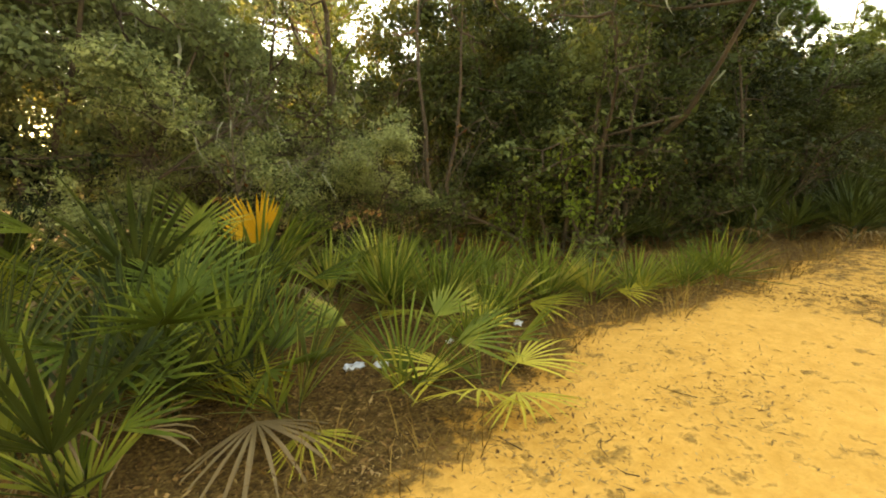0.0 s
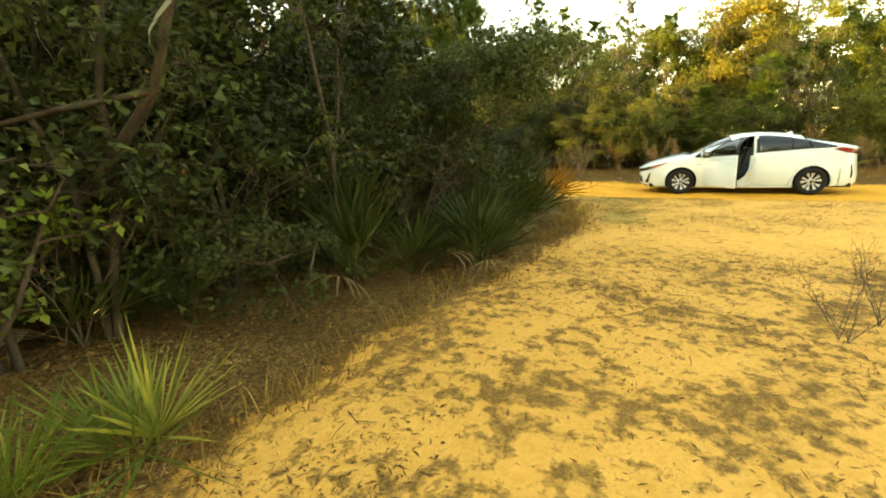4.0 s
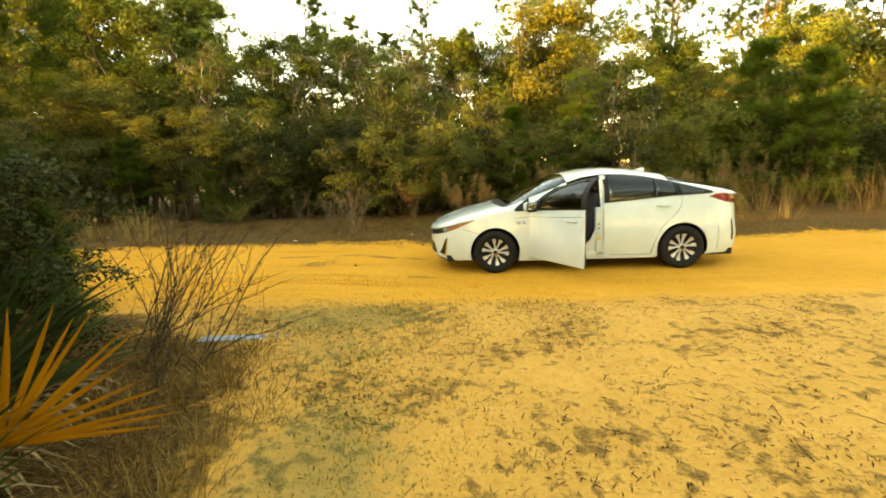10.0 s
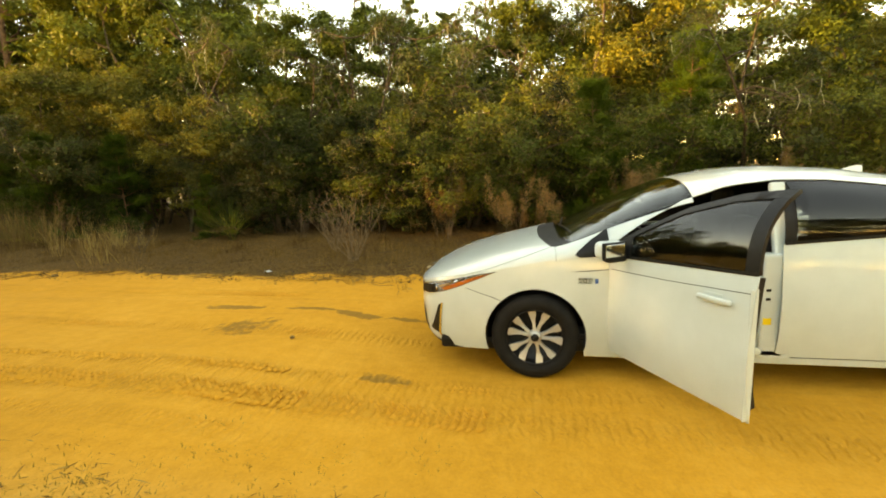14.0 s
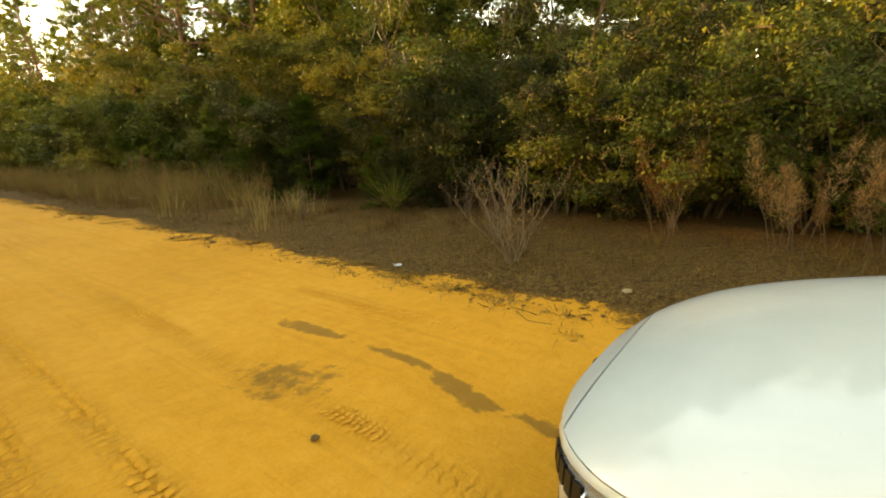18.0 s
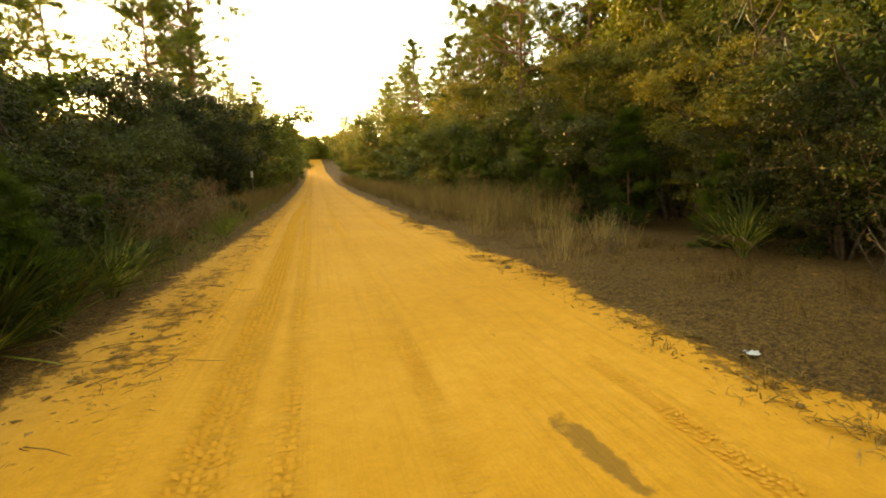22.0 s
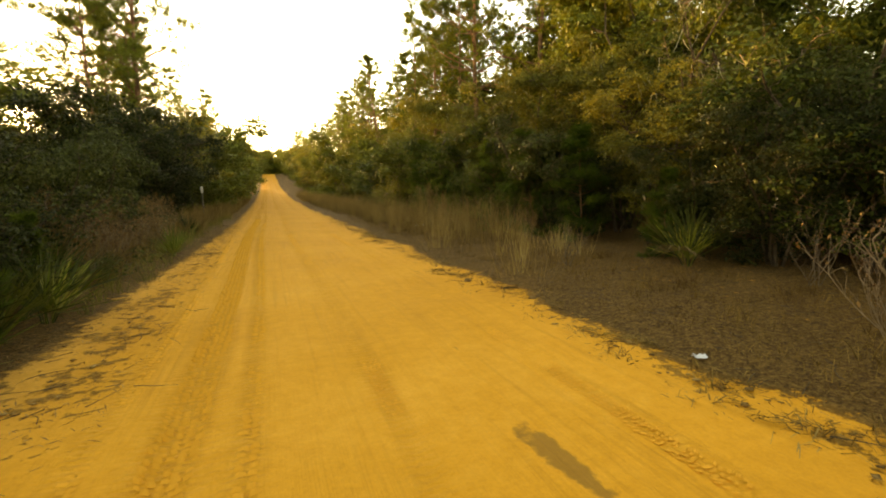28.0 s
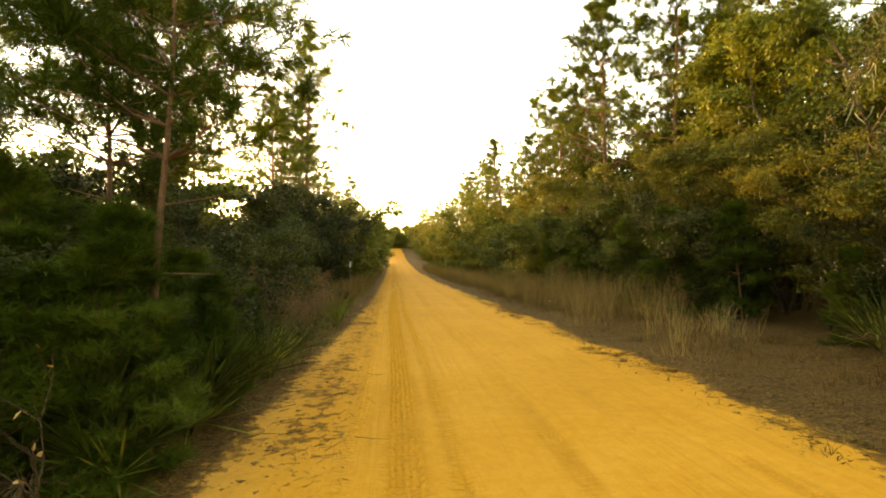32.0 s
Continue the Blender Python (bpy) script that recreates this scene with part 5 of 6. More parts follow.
# torn mats of roots and straw that lie out over the edge of the sand
rngm = np.random.default_rng(91)
for k in range(30):
    my = 1.2 + 0.44 * k + rngm.normal(scale=0.3)
    mx = 19.66 + rngm.normal(scale=0.15)
    count = int(rngm.uniform(40, 130))
    turn = rngm.normal(scale=0.6) + 1.9
    u, w = rngm.normal(scale=rngm.uniform(0.06, 0.16), size=count), rngm.normal(scale=rngm.uniform(0.03, 0.07), size=count)
    x, y = mx + u * math.cos(turn) - w * math.sin(turn), my + u * math.sin(turn) + w * math.cos(turn)
    bearing = turn + rngm.normal(scale=1.0, size=count)
    root = np.column_stack([x, y, height(x, y) + rngm.uniform(0.004, 0.03, count)])
    mat_mesh = quick_mesh("root_mat", *leaf_points(root, np.column_stack([np.cos(bearing), np.sin(bearing), rngm.normal(scale=0.12, size=count)]), rngm, 0.085, 0.007), ROOTS)
    tagged(new("root_mat", mat_mesh), "torn brown mat of roots and straw lying on yellow sand", "roots", kind="stuff")
fallen("verge_litter", "needles and dead leaves on the road shoulder", 24000, (19.3, 24.0, -8, 22), 0.085, 0.006, 3, 0.16, material=DUFF)
fallen("left_verge_litter", "needles and dead leaves beside the sand road", 14000, (12.8, 16.3, 1.6, 22), 0.085, 0.007, 4, 0.14)


def sticks(name, label, count, box, length, thick, seed, level):
    rng = np.random.default_rng(seed)
    x, y = rng.uniform(box[0], box[1], count * 4), rng.uniform(box[2], box[3], count * 4)
    keep = litter_mask(x, y) > rng.uniform(level, level + 0.6, count * 4)
    x, y = x[keep][:count], y[keep][:count]
    segs = []
    for px, py in zip(x, y):
        a, ln = rng.uniform(0, 6.28), length * rng.uniform(0.3, 1.5)
        p = np.array([px, py, float(height(px, py)) + 0.008])
        for k in range(2):
            a += rng.normal(scale=0.35)
            q = p + np.array([math.cos(a), math.sin(a), rng.normal(scale=0.04)]) * ln / 2
            segs.append((p, q, thick * (1 - 0.3 * k), thick * (0.7 - 0.3 * k)))
            p = q
    return tagged(new(name, quick_mesh(name, *tubes(segs, 3), BARK)), label, "twigs", kind="stuff")


sticks("path_twigs", "thin brown twigs and pine needles strewn on the sand", 650, (1.0, 15.8, -5.0, 2.2), 0.16, 0.003, 21, 0.12)
sticks("verge_twigs", "thin dead twigs on the road shoulder", 900, (19.2, 23.0, -7.0, 18.0), 0.3, 0.004, 22, 0.15)
sticks("left_twigs", "thin dead twigs beside the sand road", 500, (13.5, 16.0, 2.0, 16.0), 0.25, 0.0035, 23, 0.15)


# ---- the white hatchback with its driver's door open ----
from mathutils import geometry


def car_paint():
    m, nt, b, _ = nodes_of("pearl_white_paint")
    co = nt.nodes.new("ShaderNodeTexCoord").outputs["Object"]
    r = ramp(nt, noise_node(nt, co, 3.0, 4.0).outputs[0], [(0.3, (0.45, 0.52, 0.495)), (0.7, (0.52, 0.59, 0.565))])
    nt.links.new(r.outputs[0], b.inputs["Base Color"])
    b.inputs["Roughness"].default_value = 0.32
    b.inputs["Coat Weight"].default_value, b.inputs["Coat Roughness"].default_value = 1.0, 0.03
    dust = noise_node(nt, co, 40.0, 3.0)
    nt.links.new(calc(nt, "ADD", 0.22, calc(nt, "MULTIPLY", dust.outputs[0], 0.2)), b.inputs["Roughness"])
    return m


def tinted(name, tone, clear=1.0):
    m, nt, b, _ = nodes_of(name)
    b.inputs["Base Color"].default_value = (*tone, 1)
    b.inputs["Transmission Weight"].default_value = clear
    b.inputs["Roughness"].default_value, b.inputs["IOR"].default_value = 0.01, 1.5
    return m


PAINT = car_paint()
PRIVACY = tinted("privacy_glass", (0.10, 0.115, 0.11))
SCREEN = tinted("windscreen_glass", (0.62, 0.68, 0.65))
AMBER = tinted("amber_lens", (0.75, 0.18, 0.03), 0.5)
REDLENS = tinted("red_lens", (0.26, 0.010, 0.008), 0.4)
CLEARLENS = tinted("clear_lens", (0.85, 0.88, 0.88), 0.8)
BLACK = plain("black_trim", (0.005, 0.005, 0.005), (0.011, 0.011, 0.011), 30, 0.42, bumps=0.15)
RUBBER = plain("tyre_rubber", (0.005, 0.005, 0.005), (0.013, 0.012, 0.010), 18, 0.75, bumps=0.3)
ALLOY = plain("machined_alloy", (0.40, 0.40, 0.39), (0.53, 0.54, 0.53), 20, 0.34, 0.5, bumps=0.05)
DARKALLOY = plain("dark_alloy", (0.012, 0.012, 0.012), (0.03, 0.03, 0.03), 20, 0.4, 0.6, bumps=0.05)
CHROME = plain("chrome", (0.75, 0.75, 0.74), (0.85, 0.85, 0.84), 10, 0.1, 1.0, bumps=0.0)
FABRIC = plain("seat_fabric", (0.018, 0.018, 0.02), (0.05, 0.05, 0.052), 60, 0.95, bumps=0.4)
STICKER = plain("yellow_sticker", (0.72, 0.48, 0.03), (0.80, 0.56, 0.06), 30, 0.5, bumps=0.0)
BLUE = plain("blue_badge", (0.03, 0.10, 0.30), (0.05, 0.14, 0.38), 30, 0.3, bumps=0.0)

_yg = np.linspace(-4.2, 1.5, 1141)


def profile(points):
    pts = sorted(points)
    v = np.interp(_yg, [p[0] for p in pts], [p[1] for p in pts])
    k = np.exp(-0.5 * (np.arange(-24, 25) / 9.0) ** 2)
    v = np.convolve(np.pad(v, 24, mode="edge"), k / k.sum(), mode="valid")
    return lambda y: np.interp(y, _yg, v)


z_belt = profile([(0.97, 0.62), (0.8, 0.68), (0.5, 0.757), (0.2, 0.815), (-0.1, 0.867), (-0.5, 0.912), (-1.5, 0.977), (-2.5, 1.055), (-3.2, 1.085), (-3.55, 1.045), (-3.7, 1.0)])
z_top = profile([(0.97, 0.63), (0.9, 0.70), (0.8, 0.748), (0.6, 0.826), (0.3, 0.911), (0.0, 0.981), (-0.15, 1.01), (-0.25, 1.042), (-0.6, 1.226), (-0.9, 1.357), (-1.1, 1.421), (-1.4, 1.47),
                 (-1.7, 1.483), (-2.1, 1.453), (-2.5, 1.385), (-3.0, 1.25), (-3.4, 1.135), (-3.6, 1.08), (-3.7, 1.02)])
side_z = profile([(0.1, 0.915), (0.2, 0.94), (0.35, 0.985), (0.55, 1.0), (0.72, 0.985), (0.9, 0.965), (1.1, 0.925)])
FRONT_AT, FRONT_LEN, REAR_AT, REAR_LEN, HALF, P = 0.2, 0.77, -2.9, 0.80, 0.88, 2.6


def half_width(y):
    y = np.asarray(y, dtype=float)
    f = np.clip((y - FRONT_AT) / FRONT_LEN, 0, 1)
    r = np.clip((REAR_AT - y) / REAR_LEN, 0, 1)
    return HALF * (1 - f ** 2.7) ** (1 / 2.7) * (1 - r ** 3.0) ** (1 / 3.0)


def on_side(y, z):
    """Half the car's width at a place on its side."""
    zs, zt = z_belt(y), z_top(y)
    w = half_width(y)
    up = np.clip((z - zs) / np.maximum(zt - zs, 1e-3), 0, 1)
    return np.where(z <= zs, w * side_z(z), w * side_z(zs) * (1 - up ** P) ** (1 / P))


def on_top(a, y):
    """A place on bonnet, screen or roof; a in degrees from the middle line out to the shoulder at 90."""
    s, c = math.sin(radians(a)), max(0.0, math.cos(radians(a)))
    zs, zt, w = float(z_belt(y)), float(z_top(y)), float(half_width(y) * side_z(z_belt(y)))
    return (w * math.copysign(abs(s) ** (2 / P), s), y, zs + (zt - zs) * c ** (2 / P))


def angle_at(y, z):
    zs, zt = float(z_belt(y)), float(z_top(y))
    f = min(1.0, max(0.0, (z - zs) / max(zt - zs, 1e-3)))
    return math.degrees(math.acos(f ** (P / 2)))


def on_nose(a, t, end=1):
    """A place on the front (end 1) or rear (-1) bumper; a runs from 0 at the left side to 180 at the right, t from sill to shoulder."""
    s, c = max(0.0, math.sin(radians(a))), math.cos(radians(a))
    q = 2.7 if end > 0 else 3.0
    y = FRONT_AT + FRONT_LEN * s ** (2 / q) if end > 0 else REAR_AT - REAR_LEN * s ** (2 / q)
    x = -HALF * math.copysign(abs(c) ** (2 / q), c)
    z0 = 0.19 + 0.08 * s ** 3
    z = z0 + t * (float(z_belt(y)) - z0)
    k = float(np.interp(z, [0.19, 0.3, 0.5, 0.65, 1.0], [0.955, 0.985, 1.0, 0.985, 0.97] if end > 0 else [0.95, 1.0, 1.0, 0.965, 0.93]))
    mid = FRONT_AT if end > 0 else REAR_AT
    return (x * float(side_z(z)), mid + (y - mid) * k, z)


def cut_sheet(poly, du, dv, place, thick=0.006, proud=0.0):
    """A curved panel: a flat outline, cut into a grid, laid on the body by place() and given thickness."""
    rim = []
    for (u0, v0), (u1, v1) in zip(poly, [*poly[1:], poly[0]]):
        k = max(1, math.ceil(max(abs(u1 - u0) / du, abs(v1 - v0) / dv) - 1e-6))
        rim += [(u0 + (u1 - u0) * i / k, v0 + (v1 - v0) * i / k) for i in range(k)]
    us, vs = [p[0] for p in poly], [p[1] for p in poly]
    grid = [(min(us) + (i + 0.5) * du, min(vs) + (j + 0.5) * dv) for i in range(int((max(us) - min(us)) / du)) for j in range(int((max(vs) - min(vs)) / dv))]
    # u and v are brought to one scale, so that no sliver comes of degrees beside metres
    flat = [Vector((u / du, v / dv)) for u, v in rim + grid]
    edges = [(i, (i + 1) % len(rim)) for i in range(len(rim))]
    pts, _, tris, *_ = geometry.delaunay_2d_cdt(flat, edges, [], 1, 1e-5)
    bm = bmesh.new()
    vs = [bm.verts.new((p.x * du, p.y * dv, 0)) for p in pts]
    for t in tris:
        bm.faces.new([vs[i] for i in t])
    bmesh.ops.delete(bm, geom=[v for v in bm.verts if not v.link_faces], context="VERTS")
    for v in bm.verts:
        v.co = place(v.co.x, v.co.y)
    bm.normal_update()
    mid = Vector((0, -1.4, 0.55))
    out = sum((f.normal.dot(f.calc_center_median() - mid) * f.calc_area() for f in bm.faces))
    if out < 0:
        bmesh.ops.reverse_faces(bm, faces=bm.faces[:])
        bm.normal_update()
    if proud:
        for v in bm.verts:
            v.co += v.normal * proud
    outer, rim = bm.faces[:], [e for e in bm.edges if e.is_boundary]
    twin = {v: bm.verts.new(v.co - v.normal * thick) for v in bm.verts[:]}
    for e in rim:
        e.smooth = False
        lp = e.link_loops[0]
        a, b = lp.vert, lp.link_loop_next.vert
        bm.faces.new((b, a, twin[a], twin[b]))
    for f in outer:
        bm.faces.new([twin[v] for v in reversed(f.verts)])
    return bm


def side_place(sign):
    return lambda y, z: Vector((sign * float(on_side(y, z)), y, z))


def top_place(a, y):
    return Vector(on_top(a, y))


def arch(cy, r, a0, a1, n=22):
    return [(cy + r * math.cos(radians(a0 + (a1 - a0) * k / n)), 0.315 + r * math.sin(radians(a0 + (a1 - a0) * k / n))) for k in range(n + 1)]


def belt_run(y0, y1, n=10, lift=0.0):
    return [(y0 + (y1 - y0) * k / n, float(z_belt(y0 + (y1 - y0) * k / n)) + lift) for k in range(n + 1)]


WIN_TOP = ((-0.40, 0.908), (-0.72, 1.12), (-1.0, 1.265), (-1.3, 1.355), (-1.6, 1.386), (-1.9, 1.376), (-2.2, 1.337), (-2.55, 1.26), (-2.95, 1.155), (-3.12, 1.105))


def win_top(y):
    return float(np.interp(-y, [-p[0] for p in WIN_TOP], [p[1] for p in WIN_TOP]))


def win_run(y0, y1, n=10, lift=0.0):
    return [(y0 + (y1 - y0) * k / n, win_top(y0 + (y1 - y0) * k / n) + lift) for k in range(n + 1)]


def lathe(rows, n=40):
    """A turned shape round the x axis from rows of (x, radius)."""
    a = np.arange(n) / n * 2 * np.pi
    v = np.array([[(x, r * math.cos(t), r * math.sin(t)) for t in a] for x, r in rows]).reshape(-1, 3)
    f = [(i * n + k, i * n + (k + 1) % n, (i + 1) * n + (k + 1) % n, (i + 1) * n + k) for i in range(len(rows) - 1) for k in range(n)]
    return v, np.array(f)


def rounded(size, r=0.02, segs=2):
    bm = bmesh.new()
    bmesh.ops.create_cube(bm, size=1.0)
    for v in bm.verts:
        v.co = Vector((v.co.x * size[0], v.co.y * size[1], v.co.z * size[2]))
    bmesh.ops.bevel(bm, geom=bm.edges[:], offset=r, segments=segs, profile=0.6, affect="EDGES")
    return bm


def moved(bm, m):
    bmesh.ops.transform(bm, matrix=m, verts=bm.verts[:])
    return bm


def wheel_parts():
    tyre = quick_mesh("tyre", *lathe([(-0.02, 0.205), (0.0, 0.225), (0.006, 0.26), (0.0, 0.29), (-0.018, 0.309), (-0.045, 0.316), (-0.15, 0.316), (-0.178, 0.309), (-0.195, 0.285), (-0.19, 0.22), (-0.17, 0.205)], 56), RUBBER, True)
    rim = quick_mesh("rim", *lathe([(-0.17, 0.206), (-0.02, 0.206), (-0.006, 0.208), (-0.006, 0.2), (-0.03, 0.193), (-0.07, 0.185), (-0.075, 0.03), (-0.075, 0.001)], 48), DARKALLOY, True)
    bm = bmesh.new()
    for k in range(10):
        # five pairs of spokes that splay out from the hub and broaden to the rim
        c, lean = radians(72 * (k // 2)), (1 if k % 2 else -1)
        ring = [(0.036, -0.012), (0.10, -0.0105), (0.135, -0.016), (0.165, -0.030), (0.203, -0.027), (0.203, 0.027), (0.165, 0.020), (0.135, 0.016), (0.10, 0.0105), (0.036, 0.012)]
        if lean < 0:
            ring = [(d, -w) for d, w in ring[::-1]]
        pts = []
        for d, s in ring:
            a = c + lean * radians(9 + 8 * min(d, 0.17) / 0.17)
            pts.append((-0.012 - 0.018 * math.sin(d / 0.2 * 3.0), d * math.cos(a) - s * math.sin(a), d * math.sin(a) + s * math.cos(a)))
        front = [bm.verts.new(p) for p in pts]
        back = [bm.verts.new((p[0] - 0.022, p[1] * 0.99, p[2] * 0.99)) for p in pts]
        bm.faces.new(front[::-1])
        for i in range(10):
            bm.faces.new((front[i], front[(i + 1) % 10], back[(i + 1) % 10], back[i]))
    me = bpy.data.meshes.new("spokes")
    bm.normal_update()
    bm.to_mesh(me)
    bm.free()
    me.materials.append(ALLOY)
    cap = quick_mesh("hub_cap", *lathe([(-0.05, 0.050), (-0.016, 0.046), (-0.008, 0.034), (-0.006, 0.001)], 24), ALLOY, True)
    badge = quick_mesh("badge", *lathe([(-0.008, 0.030), (-0.003, 0.028), (-0.003, 0.001)], 20), DARKALLOY, True)
    disc = quick_mesh("brake_disc", *lathe([(-0.10, 0.13), (-0.09, 0.13), (-0.09, 0.001)], 24), DARKALLOY, True)
    return (("tyre", tyre), ("rim", rim), ("spokes", me), ("hub_cap", cap), ("badge", badge), ("brake_disc", disc))


def make_car():
    car = thing("car", "white plug-in hatchback parked on the sand with its driver's door open", "car")
    car.matrix_world = pose(17.775, -1.32, -0.104)
    for side, sign in (("left", -1), ("right", 1)):
        sp = side_place(sign)
        fender = [(0.5, 0.20), *belt_run(0.5, -0.505, 14), (-0.505, 0.20), (-0.345, 0.20), *arch(0, 0.36, 199, -19)]
        fd = part("front_fender", cut_sheet(fender, 0.06, 0.06, sp), PAINT, car, smooth=True)
        quarter = [(-2.258, 0.20), (-2.306, 0.40), (-2.366, 0.55), (-2.456, 0.68), (-2.586, 0.80), (-2.666, 0.92), (-2.686, float(z_belt(-2.686))), *belt_run(-2.686, -3.2, 10)[1:], (-3.2, 0.22), *arch(-2.70, 0.36, 199, -19)]
        part("rear_fender", cut_sheet(quarter, 0.06, 0.06, sp), PAINT, car, smooth=True)
        rear_door = [(-1.565, 0.225), (-1.565, float(z_belt(-1.565))), *belt_run(-1.565, -2.68, 12)[1:], (-2.66, 0.92), (-2.58, 0.80), (-2.45, 0.68), (-2.36, 0.55), (-2.30, 0.40), (-2.25, 0.225)]
        rd = part("rear_door", cut_sheet(rear_door, 0.07, 0.06, sp), PAINT, car, smooth=True)
        part("sill", cut_sheet([(-0.345, 0.17), (-0.345, 0.20), (-0.51, 0.217), (-2.25, 0.217), (-2.34, 0.20), (-2.34, 0.17)], 0.2, 0.05, sp), PAINT, car, smooth=True)
        part("handle", moved(rounded((0.022, 0.20, 0.028), 0.010, 3), pose(sign * float(on_side(-2.40, 0.90) + 0.022), -2.40, 0.925, 3, 0, 0)), PAINT, rd, smooth=True)
        # upper side: dark surround, panes
        lo = -1.575 if sign < 0 else -0.42
        part("window_surround", cut_sheet([*belt_run(lo, -3.11, 16, 0.003), *win_run(-3.11, lo, 16)], 0.1, 0.05, sp, 0.004, -0.008), BLACK, car, smooth=True)
        part("rear_side_window", cut_sheet([*belt_run(-1.64, -2.28, 8, 0.018), *win_run(-2.28, -1.64, 8, -0.012)], 0.08, 0.05, sp, 0.004, 0.001), PRIVACY, car, "dark tinted rear side window", smooth=True)
        part("quarter_window", cut_sheet([*belt_run(-2.31, -2.60, 4, 0.018), *win_run(-2.56, -2.31, 4, -0.012)], 0.08, 0.05, sp, 0.004, 0.001), PRIVACY, car, "dark tinted quarter window", smooth=True)
        part("corner_window", cut_sheet([*belt_run(-2.67, -3.0, 4, 0.018), *win_run(-3.0, -2.63, 4, -0.012)], 0.08, 0.05, sp, 0.004, 0.001), PRIVACY, car, "dark tinted corner window", smooth=True)
        part("belt_trim", cut_sheet([*belt_run(-1.575, -3.1, 16, -0.004), *belt_run(-3.1, -1.575, 16, 0.012)], 0.1, 0.05, sp, 0.004, 0.004), BLACK, car, smooth=True)
        # front pillar and roof rail, rear pillar
        win = [(sign * angle_at(y, z + 0.004), y) for y, z in win_run(-1.06, -0.42, 10)]
        pillar = [(sign * 57, -0.15), (sign * 53, -1.06), *win, (sign * 90, -0.40), (sign * 90, -0.15)]
        part("front_pillar", cut_sheet(pillar, 5, 0.06, top_place), PAINT, car, smooth=True)
        rear = [(sign * 54, -2.52), *[(sign * angle_at(y, z + 0.004), y) for y, z in win_run(-2.52, -3.11, 8)], (sign * 90, -3.115), (sign * 90, -3.66), (sign * 54, -3.66)]
        part("rear_pillar", cut_sheet(rear, 5, 0.06, top_place), PAINT, car, smooth=True)
        part("wing_top", cut_sheet([(sign * 55.6, -0.14), (sign * 90, -0.14), (sign * 90, 0.955), (sign * 73.4, 0.955), (sign * 73.4, 0.866), (sign * 80.4, 0.70), (sign * 86.0, 0.50), (sign * 82.0, 0.33), (sign * 72.8, 0.15), (sign * 61.4, -0.03), (sign * 55.6, -0.115)], 5, 0.05, top_place), PAINT, car, smooth=True)
        part("wing_corner", cut_sheet([(sign * 57, -0.147), (sign * 90, -0.147), (sign * 90, -0.14), (sign * 57, -0.14)], 5, 0.05, top_place), PAINT, car, smooth=True)
        sail = [(y, float(z_belt(y)) + up) for y, up in ((-0.275, 0.030), (-0.30, 0.055), (-0.39, 0.112), (-0.502, 0.172), (-0.505, 0.006), (-0.36, 0.005), (-0.31, 0.008))]
        part("pillar_window", cut_sheet(sail, 0.05, 0.04, sp, 0.004, 0.009), BLACK, car, "black triangular pillar window", smooth=True)
        # lamps
        fa = (lambda a: a) if sign < 0 else (lambda a: 180 - a)
        lamp_poly = [(fa(2), 0.995), (fa(8), 0.955), (fa(18), 0.895), (fa(32), 0.835), (fa(48), 0.80), (fa(62), 0.80), (fa(62), 0.96), (fa(46), 0.99), (fa(26), 1.0), (fa(8), 1.005)]
        lm = part("headlight", cut_sheet(lamp_poly, 3, 0.04, lambda a, t: Vector(on_nose(a, t)), 0.004, 0.004), CLEARLENS, car, "clear wrap-round headlight with an amber corner", smooth=True)
        part("headlight_bowl", cut_sheet(lamp_poly, 3, 0.04, lambda a, t: Vector(on_nose(a, t)), 0.003, 0.0012), BLACK, lm, smooth=True)
        part("turn_signal", cut_sheet([(fa(5), 0.983), (fa(9), 0.956), (fa(18), 0.905), (fa(31), 0.850), (fa(34), 0.885), (fa(22), 0.94), (fa(10), 0.978)], 3, 0.04, lambda a, t: Vector(on_nose(a, t)), 0.003, 0.0065), AMBER, lm, "amber turn signal", smooth=True)
        part("chrome_line", cut_sheet([(fa(6), 0.99), (fa(12), 0.982), (fa(24), 0.952), (fa(36), 0.908), (fa(37), 0.922), (fa(24), 0.966), (fa(12), 0.994)], 3, 0.04, lambda a, t: Vector(on_nose(a, t)), 0.003, 0.0066), CHROME, lm, smooth=True)
        for a in (41, 45.5, 50, 54.5, 59):
            part("lamp_rib", cut_sheet([(fa(a - 1.7), 0.82), (fa(a + 1.7), 0.815), (fa(a + 1.7), 0.95), (fa(a - 1.7), 0.955)], 1.7, 0.03, lambda q, t: Vector(on_nose(q, t)), 0.012, 0.014), BLACK, lm, smooth=False)
        seam = [(0.50, 0.672), (0.496, 0.674), (0.30, 0.615), (0.238, 0.588), (0.239, 0.585), (0.31, 0.6135)]
        part("bumper_seam", cut_sheet(seam, 0.04, 0.03, sp, 0.002, 0.0015), BLACK, car)
        # Black strip painted for the shade of the wing's character line.
        part("wing_slash", cut_sheet([(-0.24, 0.800), (-0.36, 0.803), (-0.50, 0.815), (-0.50, 0.820), (-0.36, 0.809)], 0.06, 0.03, sp, 0.002, 0.0015), BLACK, car)
        e = Vector(on_nose(fa(38), 0.90))
        v, f = lathe([(0.0, 0.001), (0.004, 0.02), (0.0, 0.026), (-0.004, 0.02)], 14)
        lens = child("lamp_lens", quick_mesh("lamp_lens", v, f, CHROME, True), lm)
        lens.matrix_local = pose(e.x, e.y + 0.005, e.z, 0, 0, 70 if sign < 0 else 110)
